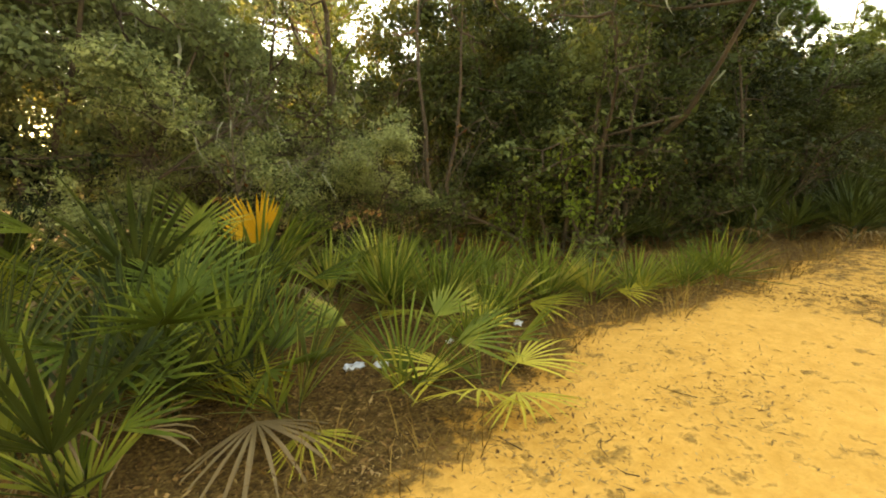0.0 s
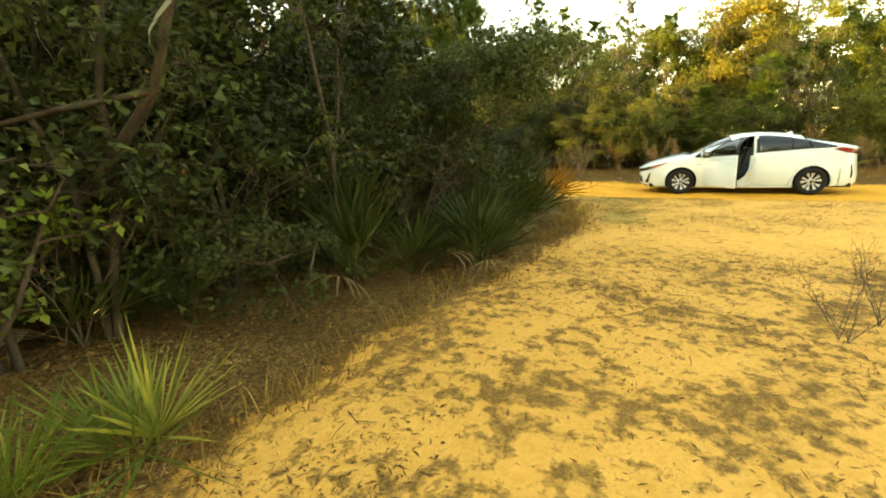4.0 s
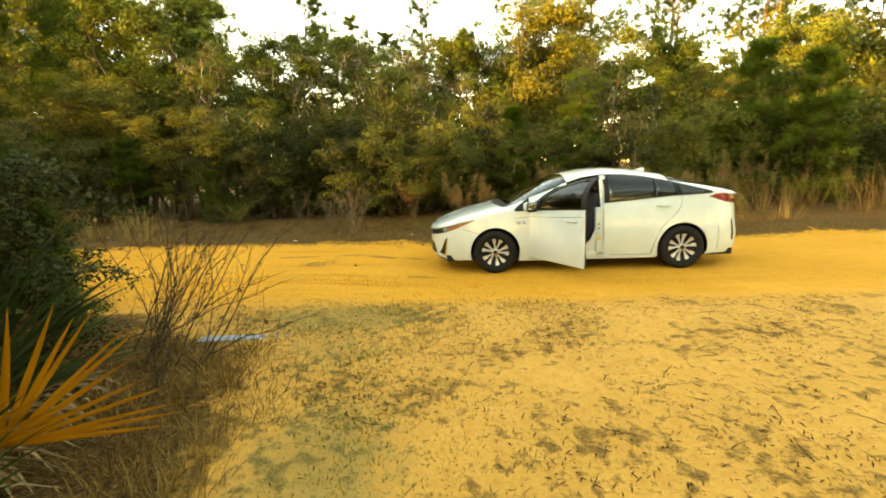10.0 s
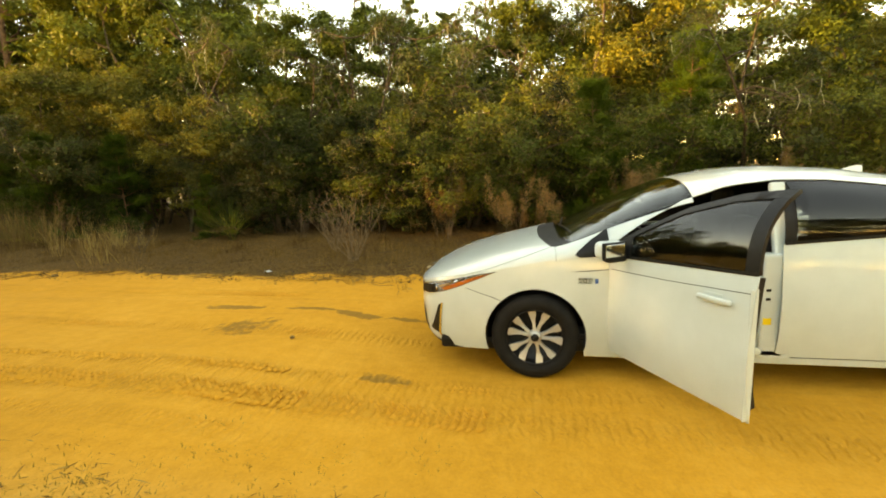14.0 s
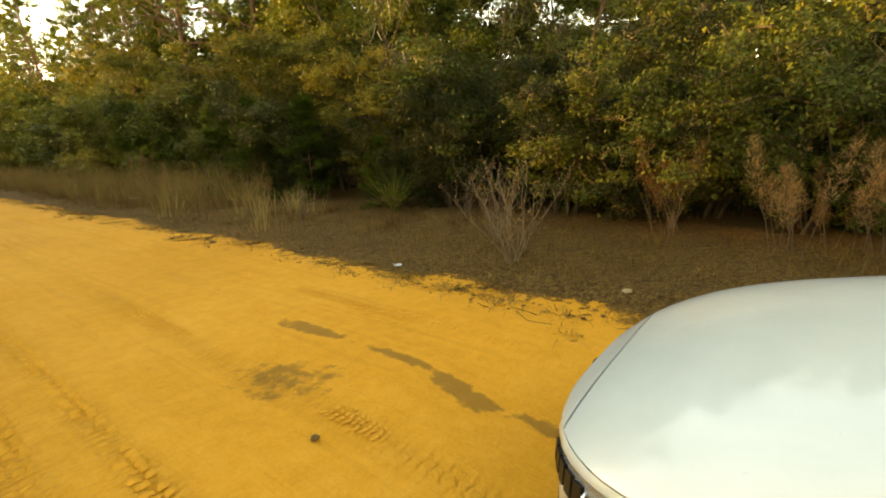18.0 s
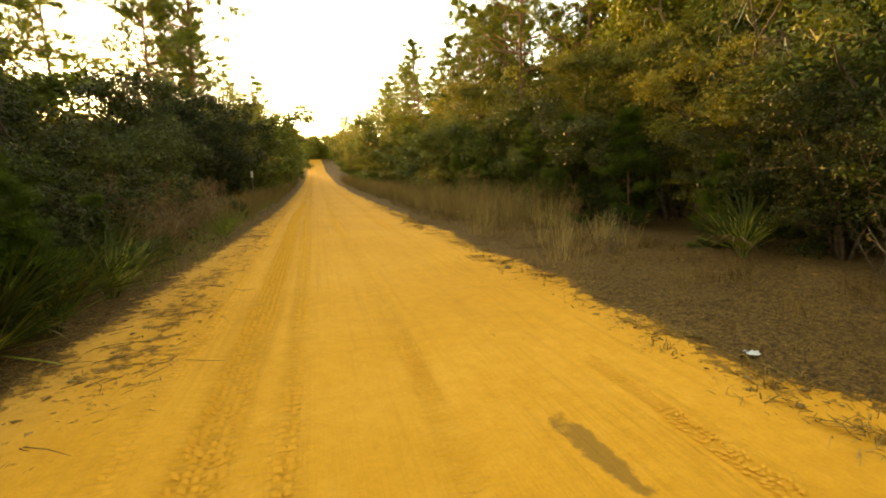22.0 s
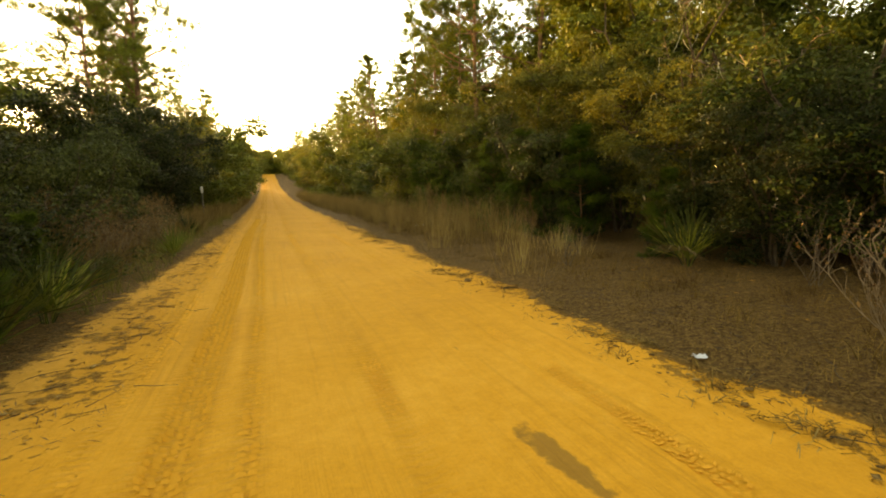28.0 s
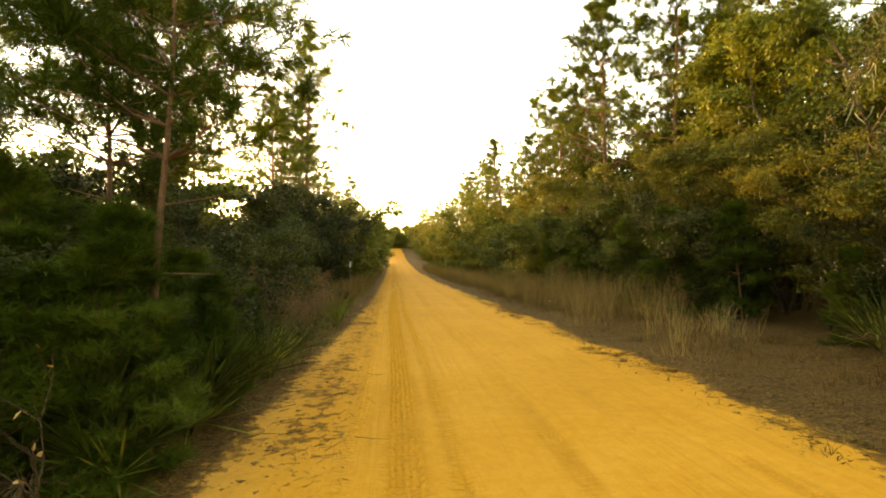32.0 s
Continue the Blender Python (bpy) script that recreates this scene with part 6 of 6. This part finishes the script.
        tail = [(fa(5), 0.945), (fa(14), 0.89), (fa(24), 0.86), (fa(60), 0.84), (fa(60), 0.94), (fa(24), 0.995), (fa(12), 0.985)]
        part("tail_lamp", cut_sheet(tail, 3, 0.04, lambda a, t: Vector(on_nose(a, t, -1)), 0.006, 0.006), REDLENS, car, "red tail lamp", smooth=True)
        fog = [(fa(33), 0.66), (fa(37), 0.62), (fa(44), 0.32), (fa(50), 0.14), (fa(38), 0.12), (fa(36), 0.32)]
        fg = part("fog_recess", cut_sheet(fog, 3, 0.06, lambda a, t: Vector(on_nose(a, t)), 0.004, 0.003), BLACK, car, smooth=True)
        part("fog_blade", cut_sheet([(fa(32.5), 0.66), (fa(34), 0.66), (fa(37), 0.32), (fa(39), 0.12), (fa(37), 0.10), (fa(35.5), 0.32)], 3, 0.06, lambda a, t: Vector(on_nose(a, t)), 0.006, 0.008), CHROME, fg, smooth=True)
        part("rear_reflector", cut_sheet([(fa(33), 0.22), (fa(33), 0.55), (fa(36), 0.58), (fa(38), 0.22)], 3, 0.06, lambda a, t: Vector(on_nose(a, t, -1)), 0.004, 0.003), BLACK, car, smooth=True)
        # wheels and dark wells behind them
        for cy in (0.0, -2.70):
            w = tagged(new("wheel"), "twin-spoke alloy wheel with a black tyre")
            w.parent = car
            w.matrix_local = pose(sign * 0.872, cy, 0.312, 25 if cy else 8, 0, 0 if sign > 0 else 180)
            for nm, me in WHEEL:
                child(nm, me, w)
            v, f = lathe([(0.0, 0.357), (-0.26, 0.357), (-0.27, 0.001)], 28)
            f = np.array([q for q in f if min(v[i][2] for i in q) > -0.12])
            well = child("wheel_well", quick_mesh("wheel_well", v, f, BLACK, True), car)
            well.matrix_local = pose(sign * (float(on_side(cy - 0.34, 0.45)) - 0.012 if cy else float(on_side(0.34, 0.45)) - 0.012), cy, 0.315, 0, 0, 0 if sign > 0 else 180)
    # bumpers, bonnet, screen, roof, hatch
    fr = part("front_bumper", cut_sheet([(16.3, 0.0), (163.7, 0.0), (163.7, 1.0), (16.3, 1.0)], 3, 0.1, lambda a, t: Vector(on_nose(a, t))), PAINT, car, smooth=True)
    part("upper_grille", cut_sheet([(60, 0.79), (120, 0.79), (120, 0.985), (60, 0.985)], 3, 0.05, lambda a, t: Vector(on_nose(a, t)), 0.004, 0.003), BLACK, fr, smooth=True)
    part("lower_grille", cut_sheet([(56, 0.08), (124, 0.08), (118, 0.48), (62, 0.48)], 3, 0.08, lambda a, t: Vector(on_nose(a, t)), 0.004, 0.003), BLACK, fr, smooth=True)
    part("chin", cut_sheet([(42, -0.07), (138, -0.07), (134, -0.005), (46, -0.005)], 3, 0.05, lambda a, t: Vector(on_nose(a, t)), 0.01, -0.01), BLACK, fr, smooth=True)
    v, f = lathe([(0.0, 0.05), (0.008, 0.045), (0.008, 0.03), (0.0, 0.028)], 24)
    e = Vector(on_nose(90, 0.9))
    child("badge", quick_mesh("badge", v, f, CHROME, True), fr).matrix_local = pose(e.x, e.y + 0.004, e.z, 0, 0, 90)
    part("rear_bumper", cut_sheet([(14.1, 0.02), (165.9, 0.02), (165.9, 1.0), (14.1, 1.0)], 3, 0.1, lambda a, t: Vector(on_nose(a, t, -1))), PAINT, car, smooth=True)
    part("bonnet", cut_sheet([(-54, -0.115), (-40, -0.075), (-20, -0.03), (0, -0.02), (20, -0.03), (40, -0.075), (54, -0.115), (60, -0.03), (71.4, 0.15), (80.6, 0.33), (84.6, 0.50), (79.0, 0.70), (72.0, 0.866), (-72.0, 0.866), (-79.0, 0.70), (-84.6, 0.50), (-80.6, 0.33), (-71.4, 0.15), (-60, -0.03)], 5, 0.05, top_place, 0.008), PAINT, car, smooth=True)
    part("bonnet_lip", cut_sheet([(-72, 0.874), (72, 0.874), (72, 0.955), (-72, 0.955)], 5, 0.02, top_place, 0.008), PAINT, car, smooth=True)
    part("cowl", cut_sheet([(-57, -0.27), (-30, -0.19), (0, -0.18), (30, -0.19), (57, -0.27), (55, -0.118), (40, -0.078), (20, -0.033), (0, -0.023), (-20, -0.033), (-40, -0.078), (-55, -0.118)], 5, 0.04, top_place, 0.004, -0.006), BLACK, car, smooth=True)
    part("windscreen", cut_sheet([(-56.5, -0.25), (-30, -0.175), (0, -0.165), (30, -0.175), (56.5, -0.25), (52.6, -1.06), (-52.6, -1.06)], 5, 0.06, top_place, 0.005, -0.002), SCREEN, car, "raked windscreen reflecting the evening sky", smooth=True)
    edge = [(y, z) for y, z in win_run(-1.065, -2.515, 14)]
    roof = [(angle_at(y, z + 0.004), y) for y, z in edge] + [(-angle_at(y, z + 0.004), y) for y, z in edge[::-1]]
    part("roof", cut_sheet(roof, 5, 0.08, top_place, 0.008), PAINT, car, smooth=True)
    part("rear_window", cut_sheet([(-53.6, -2.52), (53.6, -2.52), (53.6, -3.36), (-53.6, -3.36)], 5, 0.08, top_place, 0.005, -0.002), PRIVACY, car, "dark sloping rear window", smooth=True)
    part("spoiler", cut_sheet([(-53.6, -3.37), (53.6, -3.37), (53.6, -3.66), (-53.6, -3.66)], 5, 0.05, top_place, 0.012, 0.004), PAINT, car, smooth=True)
    for x0, x1, y0, y1 in ((-0.56, 0.0, -0.27, -0.20), (-0.08, 0.48, -0.21, -0.26)):
        def up(x, y):
            w = float(half_width(y) * side_z(z_belt(y)))
            return Vector((x, y, float(z_belt(y) + (z_top(y) - z_belt(y)) * (1 - abs(x / w) ** P) ** (1 / P)) + 0.008))
        run = [up(x0 + (x1 - x0) * k / 5, y0 + (y1 - y0) * k / 5) for k in range(6)]
        child("wiper", quick_mesh("wiper", *tubes([(a, b, 0.006, 0.005) for a, b in zip(run, run[1:])], 6), BLACK), car)
    bm = bmesh.new()
    rows = [[bm.verts.new((s * w, -2.28 - l, float(z_top(-2.28 - l)) + h)) for s, w, h in ((-1, 0.03, -0.01), (-1, 0.012, hh), (1, 0.012, hh), (1, 0.03, -0.01))] for l, hh in ((0.0, 0.004), (0.05, 0.022), (0.12, 0.055), (0.155, 0.058), (0.165, 0.0))]
    for a, b in zip(rows, rows[1:]):
        for k in range(3):
            bm.faces.new((a[k], a[k + 1], b[k + 1], b[k]))
    part("antenna_fin", bm, PAINT, car, smooth=False)
    # floor, cabin and seats
    part("underbody", moved(rounded((1.52, 4.2, 0.10), 0.03), pose(0, -1.38, 0.22)), BLACK, car)
    part("cabin_floor", moved(rounded((1.56, 2.5, 0.04), 0.01), pose(0, -1.5, 0.30)), FABRIC, car)
    part("dashboard", moved(rounded((1.42, 0.55, 0.36), 0.08, 3), pose(0, -0.52, 0.78)), BLACK, car)
    part("door_jamb", moved(rounded((0.10, 0.20, 0.72), 0.02, 2), pose(-0.79, -1.56, 0.56)), PAINT, car, "white painted door jamb")
    part("upper_jamb", moved(rounded((0.05, 0.085, 0.50), 0.015, 2), pose(-0.722, -1.575, 1.13, 0, 16, 0)), PAINT, car, "white painted centre pillar")
    gusset = [(-1.47, 0.90), (-1.455, 0.62), (-1.39, 0.45), (-1.26, 0.33), (-1.08, 0.272), (-1.08, 0.25), (-1.56, 0.25), (-1.56, 0.90)]
    part("jamb_gusset", cut_sheet(gusset, 0.08, 0.08, side_place(-1), 0.03, -0.045), PAINT, car, "white curved foot of the centre pillar", smooth=True)
    for jz in (0.62, 0.68):
        part("striker", moved(rounded((0.02, 0.03, 0.02), 0.006, 2), pose(-0.835, -1.50, jz)), BLACK, car)
    part("sill_step", moved(rounded((0.12, 1.15, 0.07), 0.02, 2), pose(-0.78, -1.05, 0.25)), PAINT, car)
    part("sticker", moved(rounded((0.002, 0.05, 0.045), 0.0008, 1), pose(-0.845, -1.50, 0.47)), STICKER, car, "round yellow warning sticker")
    for sx in (-0.38, 0.38):
        seat = part("front_seat", moved(rounded((0.50, 0.50, 0.16), 0.06, 3), pose(sx, -1.22, 0.46, 6)), FABRIC, car, smooth=True)
        part("backrest", moved(rounded((0.48, 0.15, 0.62), 0.06, 3), pose(sx, -1.53, 0.80, 14)), FABRIC, seat, smooth=True)
        part("headrest", moved(rounded((0.26, 0.10, 0.17), 0.045, 3), pose(sx, -1.62, 1.20, 10)), FABRIC, seat, smooth=True)
    bench = part("rear_seat", moved(rounded((1.30, 0.5, 0.18), 0.06, 3), pose(0, -2.15, 0.48)), FABRIC, car, smooth=True)
    part("backrest", moved(rounded((1.30, 0.16, 0.6), 0.06, 3), pose(0, -2.48, 0.80, 18)), FABRIC, bench, smooth=True)
    ring = [Vector((0.185 * math.cos(k / 24 * 6.2832), 0, 0.185 * math.sin(k / 24 * 6.2832))) for k in range(25)]
    sw = child("steering_wheel", quick_mesh("steering_wheel", *tubes([(a, b, 0.015, 0.015) for a, b in zip(ring, ring[1:])] + [(Vector((-0.18, 0, 0)), Vector((0.18, 0, 0)), 0.02, 0.02)], 6), BLACK, True), car)
    sw.matrix_local = pose(-0.38, -0.86, 0.88, -25)
    part("interior_mirror", moved(rounded((0.22, 0.03, 0.06), 0.012, 2), pose(0, -0.86, 1.24)), BLACK, car)
    # front doors
    for sign in (-1, 1):
        sp = side_place(sign)
        hinge = Vector((sign * (float(on_side(-0.51, 0.6)) - 0.03), -0.515, 0.0))
        back = Matrix.Translation(-hinge)
        skin = [(-0.512, 0.225), *belt_run(-0.512, -1.558, 10), (-1.558, 0.225)]
        door = part("front_door", moved(cut_sheet(skin, 0.07, 0.06, sp, 0.008), back), PAINT, car, "open white driver's door" if sign < 0 else "", smooth=True)
        inner = [(-0.55, 0.25), *belt_run(-0.55, -1.52, 6, -0.01), (-1.52, 0.25)]
        part("inner_panel", moved(cut_sheet(inner, 0.2, 0.1, sp, 0.05, -0.05), back), BLACK, door)
        part("door_edge", moved(rounded((0.05, 0.012, 0.68), 0.005, 1), back @ pose(sign * (float(on_side(-1.55, 0.5)) - 0.033), -1.548, 0.575)), PAINT, door)
        glass = [*belt_run(-0.66, -1.505, 8, 0.0), *win_run(-1.505, -0.66, 8, -0.025)]
        part("door_window", moved(cut_sheet(glass, 0.08, 0.05, sp, 0.004, -0.006), back), PRIVACY, door, "dark door window", smooth=True)
        # frame as strips round the pane
        for strip in ([*win_run(-0.45, -1.555, 12), *win_run(-1.555, -0.45, 12, -0.038)],
                      [(-1.485, float(z_belt(-1.49))), (-1.485, win_top(-1.49) - 0.02), (-1.556, win_top(-1.556)), (-1.556, float(z_belt(-1.556)))],
                      [(-0.47, float(z_belt(-0.47)) + 0.004), (-0.69, win_top(-0.69) - 0.02), (-0.70, float(z_belt(-0.70)) + 0.004)]):
            part("window_frame", moved(cut_sheet(strip, 0.1, 0.05, sp, 0.022, 0.0), back), BLACK, door, smooth=True)
        part("belt_trim", moved(cut_sheet([*belt_run(-0.55, -1.555, 10, -0.004), *belt_run(-1.555, -0.55, 10, 0.012)], 0.1, 0.05, sp, 0.004, 0.004), back), BLACK, door)
        # Black strip paints the shade of the door's crease; the skin has no fold.
        part("crease", moved(cut_sheet([(-0.53, 0.822), (-1.0, 0.845), (-1.55, 0.888), (-1.55, 0.892), (-1.0, 0.849), (-0.53, 0.826)], 0.1, 0.05, sp, 0.002, 0.0015), back), BLACK, door, "thin black strip painted as the shade of a fold")
        part("handle", moved(rounded((0.024, 0.20, 0.028), 0.011, 3), back @ pose(sign * float(on_side(-1.36, 0.80) + 0.024), -1.36, 0.825)), PAINT, door, smooth=True)
        part("handle_recess", moved(rounded((0.004, 0.10, 0.055), 0.0015, 1), back @ pose(sign * float(on_side(-1.34, 0.80) + 0.002), -1.34, 0.825)), PAINT, door)
        mirror = rounded((0.18, 0.10, 0.115), 0.045, 4)
        mx = sign * float(on_side(-0.66, 0.93) + 0.12)
        part("wing_mirror", moved(mirror, back @ pose(mx, -0.64, 0.985)), PAINT, door, "white door mirror with a black base", smooth=True)
        part("mirror_base", moved(rounded((0.15, 0.075, 0.06), 0.025, 3), back @ pose(mx - sign * 0.035, -0.655, 0.932)), BLACK, door, smooth=True)
        part("mirror_rim", moved(rounded((0.175, 0.02, 0.108), 0.008, 2), back @ pose(mx, -0.690, 0.985)), BLACK, door)
        part("mirror_glass", moved(rounded((0.145, 0.006, 0.08), 0.002, 1), back @ pose(mx, -0.702, 0.985)), CHROME, door)
        door.matrix_local = pose(*hinge, 0, 0, -60 if sign < 0 else 0)
    # the readable badge on the wing
    for k, word in enumerate(("PLUG-IN", "HYBRID")):
        cu = bpy.data.curves.new("badge_text", "FONT")
        cu.body, cu.size, cu.extrude, cu.align_x = word, 0.025, 0.002, "LEFT"
        ob = new("badge_text", cu)
        me = bpy.data.meshes.new_from_object(ob.evaluated_get(bpy.context.evaluated_depsgraph_get()))
        bpy.data.objects.remove(ob)
        me.materials.append(DARKALLOY)
        t = child("badge_text", me, car)
        y, z = -0.30, 0.742 - 0.023 * k
        t.matrix_local = Matrix(((0, 0, -1, -float(on_side(y, z)) - 0.003), (-1, 0, 0, y), (0, 1, 0, z), (0, 0, 0, 1)))
    part("badge_plug", moved(rounded((0.004, 0.022, 0.034), 0.0015, 1), pose(-float(on_side(-0.42, 0.73)) - 0.003, -0.422, 0.738)), BLUE, car, "small blue plug badge")
    return car


WHEEL = wheel_parts()
make_car()


# ---- small things on the ground ----
SCRAP = plain("white_scrap", (0.42, 0.43, 0.42), (0.64, 0.65, 0.63), 40, 0.6, bumps=0.3)
BOARD = plain("weathered_sheet", (0.16, 0.18, 0.20), (0.36, 0.39, 0.42), 16, 0.7, bumps=0.4)
CLOD = plain("damp_clod", (0.10, 0.056, 0.020), (0.26, 0.15, 0.055), 30, 0.95, bumps=0.8)
STONE = plain("pale_stone", (0.25, 0.16, 0.08), (0.38, 0.27, 0.14), 30, 0.85, bumps=0.5)
POST = plain("grey_post", (0.10, 0.09, 0.08), (0.22, 0.20, 0.17), 20, 0.9, bumps=0.5)


def scrap(x, y, size, seed, label="crumpled white paper scrap among fallen leaves"):
    rng = np.random.default_rng(seed)
    n = 7
    u, v = np.meshgrid(np.linspace(-0.5, 0.5, n), np.linspace(-0.5, 0.5, n), indexing="ij")
    top = np.stack([u * size * (1 + rng.normal(scale=0.08, size=u.shape)), v * size * 0.6 + rng.normal(scale=size * 0.05, size=u.shape), 0.01 + np.abs(rng.normal(scale=size * 0.12, size=u.shape))], -1)
    low = top - np.array([0, 0, 0.003])
    idx = np.arange(n * n).reshape(n, n)
    f = np.stack([idx[:-1, :-1], idx[1:, :-1], idx[1:, 1:], idx[:-1, 1:]], -1).reshape(-1, 4)
    rim = np.concatenate([idx[0], idx[1:, -1], idx[-1, -2::-1], idx[-2:0:-1, 0]])
    side = np.stack([rim, np.roll(rim, -1), np.roll(rim, -1) + n * n, rim + n * n], -1)
    ob = new("paper_scrap", quick_mesh("paper_scrap", np.concatenate([top.reshape(-1, 3), low.reshape(-1, 3)]), np.concatenate([f, f[:, ::-1] + n * n, side]), SCRAP))
    ob.matrix_world = pose(x, y, float(height(x, y)) + 0.005, 0, 0, rng.uniform(0, 360))
    return tagged(ob, label, "litter", "paper scraps")


for k, (x, y, s) in enumerate(((1.29, 2.5, 0.12), (1.42, 2.4, 0.10), (2.0, 2.4, 0.08), (2.28, 2.48, 0.11), (2.62, 2.3, 0.10))):
    scrap(x, y, s, 500 + k)
scrap(19.87, 2.66, 0.10, 520, "crumpled white scrap at the edge of the road")
scrap(21.45, 14.6, 0.3, 521, "pale crumpled bag in the verge grass")


def lump(name, label, category, x, y, size, material, seed, flat=0.6):
    bm = bmesh.new()
    bmesh.ops.create_icosphere(bm, subdivisions=3, radius=size)
    off = Vector((seed * 3.1, seed * 1.7, 0))
    for v in bm.verts:
        v.co *= 1 + 0.35 * noise.noise(v.co / size * 1.3 + off) + 0.15 * noise.noise(v.co / size * 4 + off)
        v.co.z *= flat
    me = bpy.data.meshes.new(name)
    bm.to_mesh(me)
    bm.free()
    me.materials.append(material)
    ob = new(name, me)
    ob.matrix_world = pose(x, y, float(height(x, y)) + size * flat * 0.35, 0, 0, seed * 40)
    return tagged(ob, label, category)


lump("pine_cone", "small dark pine cone lying on the sand", "pine cone", 19.5, 6.18, 0.05, CLOD, 2)
lump("clod", "dark clod of turf at the road edge", "clod", 19.75, 4.85, 0.045, CLOD, 3)
lump("stone", "small dark stone on the yellow sand", "stone", 17.31, 0.84, 0.022, CLOD, 4)
lump("stone", "pale stone half buried in the road shoulder", "stone", 20.16, 0.2, 0.045, STONE, 5, 0.4)


def tyre_track(name, x0, width, bars, y0, y1, pitch, rise, seed):
    """Low ridges of sand squeezed up by the blocks of a tyre, in slanted rows along the road."""
    rng = np.random.default_rng(seed)
    verts, faces = [], []
    for k in range(int((y1 - y0) / pitch)):
        for b in range(bars):
            y = y0 + k * pitch + rng.normal(scale=pitch * 0.10)
            if rng.random() < 0.16 or (16.4 < x0 < 17.7 and -0.7 < y < 0.5) or (17.3 < x0 < 17.7 and 1.0 < y < 2.8):
                continue
            x = x0 + 0.05 * math.sin(y * 0.3) + (b + 0.5 - bars / 2) * width / bars + rng.normal(scale=0.006)
            half, deep, slant = width / bars * rng.uniform(0.30, 0.48), pitch * rng.uniform(0.20, 0.32), (b - (bars - 1) / 2) * 0.35
            z = float(height(x, y)) - 0.004
            r = rise * rng.uniform(0.5, 1.2)
            at = len(verts)
            for u, v, w in ((-1, -1, 0), (1, -1, 0), (1, 1, 0), (-1, 1, 0), (-0.7, 0.1, r), (0.7, 0.1, r)):
                verts.append((x + u * half, y + v * deep + abs(u) * 0 + slant * u * half, z + w + (0.004 if w else 0)))
            faces += [(at, at + 1, at + 5, at + 4), (at + 2, at + 3, at + 4, at + 5)]
            faces += [(at + 1, at + 2, at + 5, at + 5), (at + 3, at, at + 4, at + 4)]
    quads = np.array([f for f in faces if len(set(f)) == 4])
    tris = np.array([f[:3] for f in faces if len(set(f)) == 3])
    return tagged(new(name, quick_mesh(name, verts, [quads, tris], TRACK, True)), "tyre tread pressed into the yellow sand road", "tyre track", kind="stuff")


tyre_track("tyre_track", 16.3, 0.27, 5, -1.0, 26.0, 0.055, 0.024, 61)
tyre_track("tyre_track", 16.68, 0.12, 2, -1.0, 22.0, 0.06, 0.018, 62)
tyre_track("tyre_track", 15.9, 0.10, 2, 0.5, 18.0, 0.06, 0.008, 63)
tyre_track("tyre_track", 17.52, 0.14, 4, 0.5, 22.0, 0.042, 0.003, 64)
tyre_track("tyre_track", 18.75, 0.13, 4, 1.5, 18.0, 0.036, 0.0012, 65)


def weathered_sheet():
    """A narrow flat strip with ribs, half covered by sand."""
    top = thing("plastic_strip", "weathered pale blue-grey ribbed strip lying in the sand", "strip")
    top.matrix_world = pose(14.17, 1.0, float(height(14.17, 1.0)) + 0.006, 1.0, 0, 5)
    part("sheet", rounded((0.13, 1.15, 0.008), 0.003, 1), BOARD, top)
    for k in range(11):
        part("rib", moved(rounded((0.12, 0.02, 0.008), 0.003, 1), pose(0, -0.5 + 0.1 * k, 0.007, 0, 0, 8)), BOARD, top)


weathered_sheet()


def marker_post(x, y):
    top = thing("marker_post", "slim grey trail marker post with a white plate", "post")
    top.matrix_world = pose(x, y, float(height(x, y)))
    part("post", moved(rounded((0.04, 0.04, 1.7), 0.008, 2), pose(0, 0, 0.8)), POST, top)
    part("plate", moved(rounded((0.10, 0.012, 0.28), 0.004, 1), pose(0, -0.037, 1.5)), SCRAP, top, "small white plate")


marker_post(14.15, 23.5)
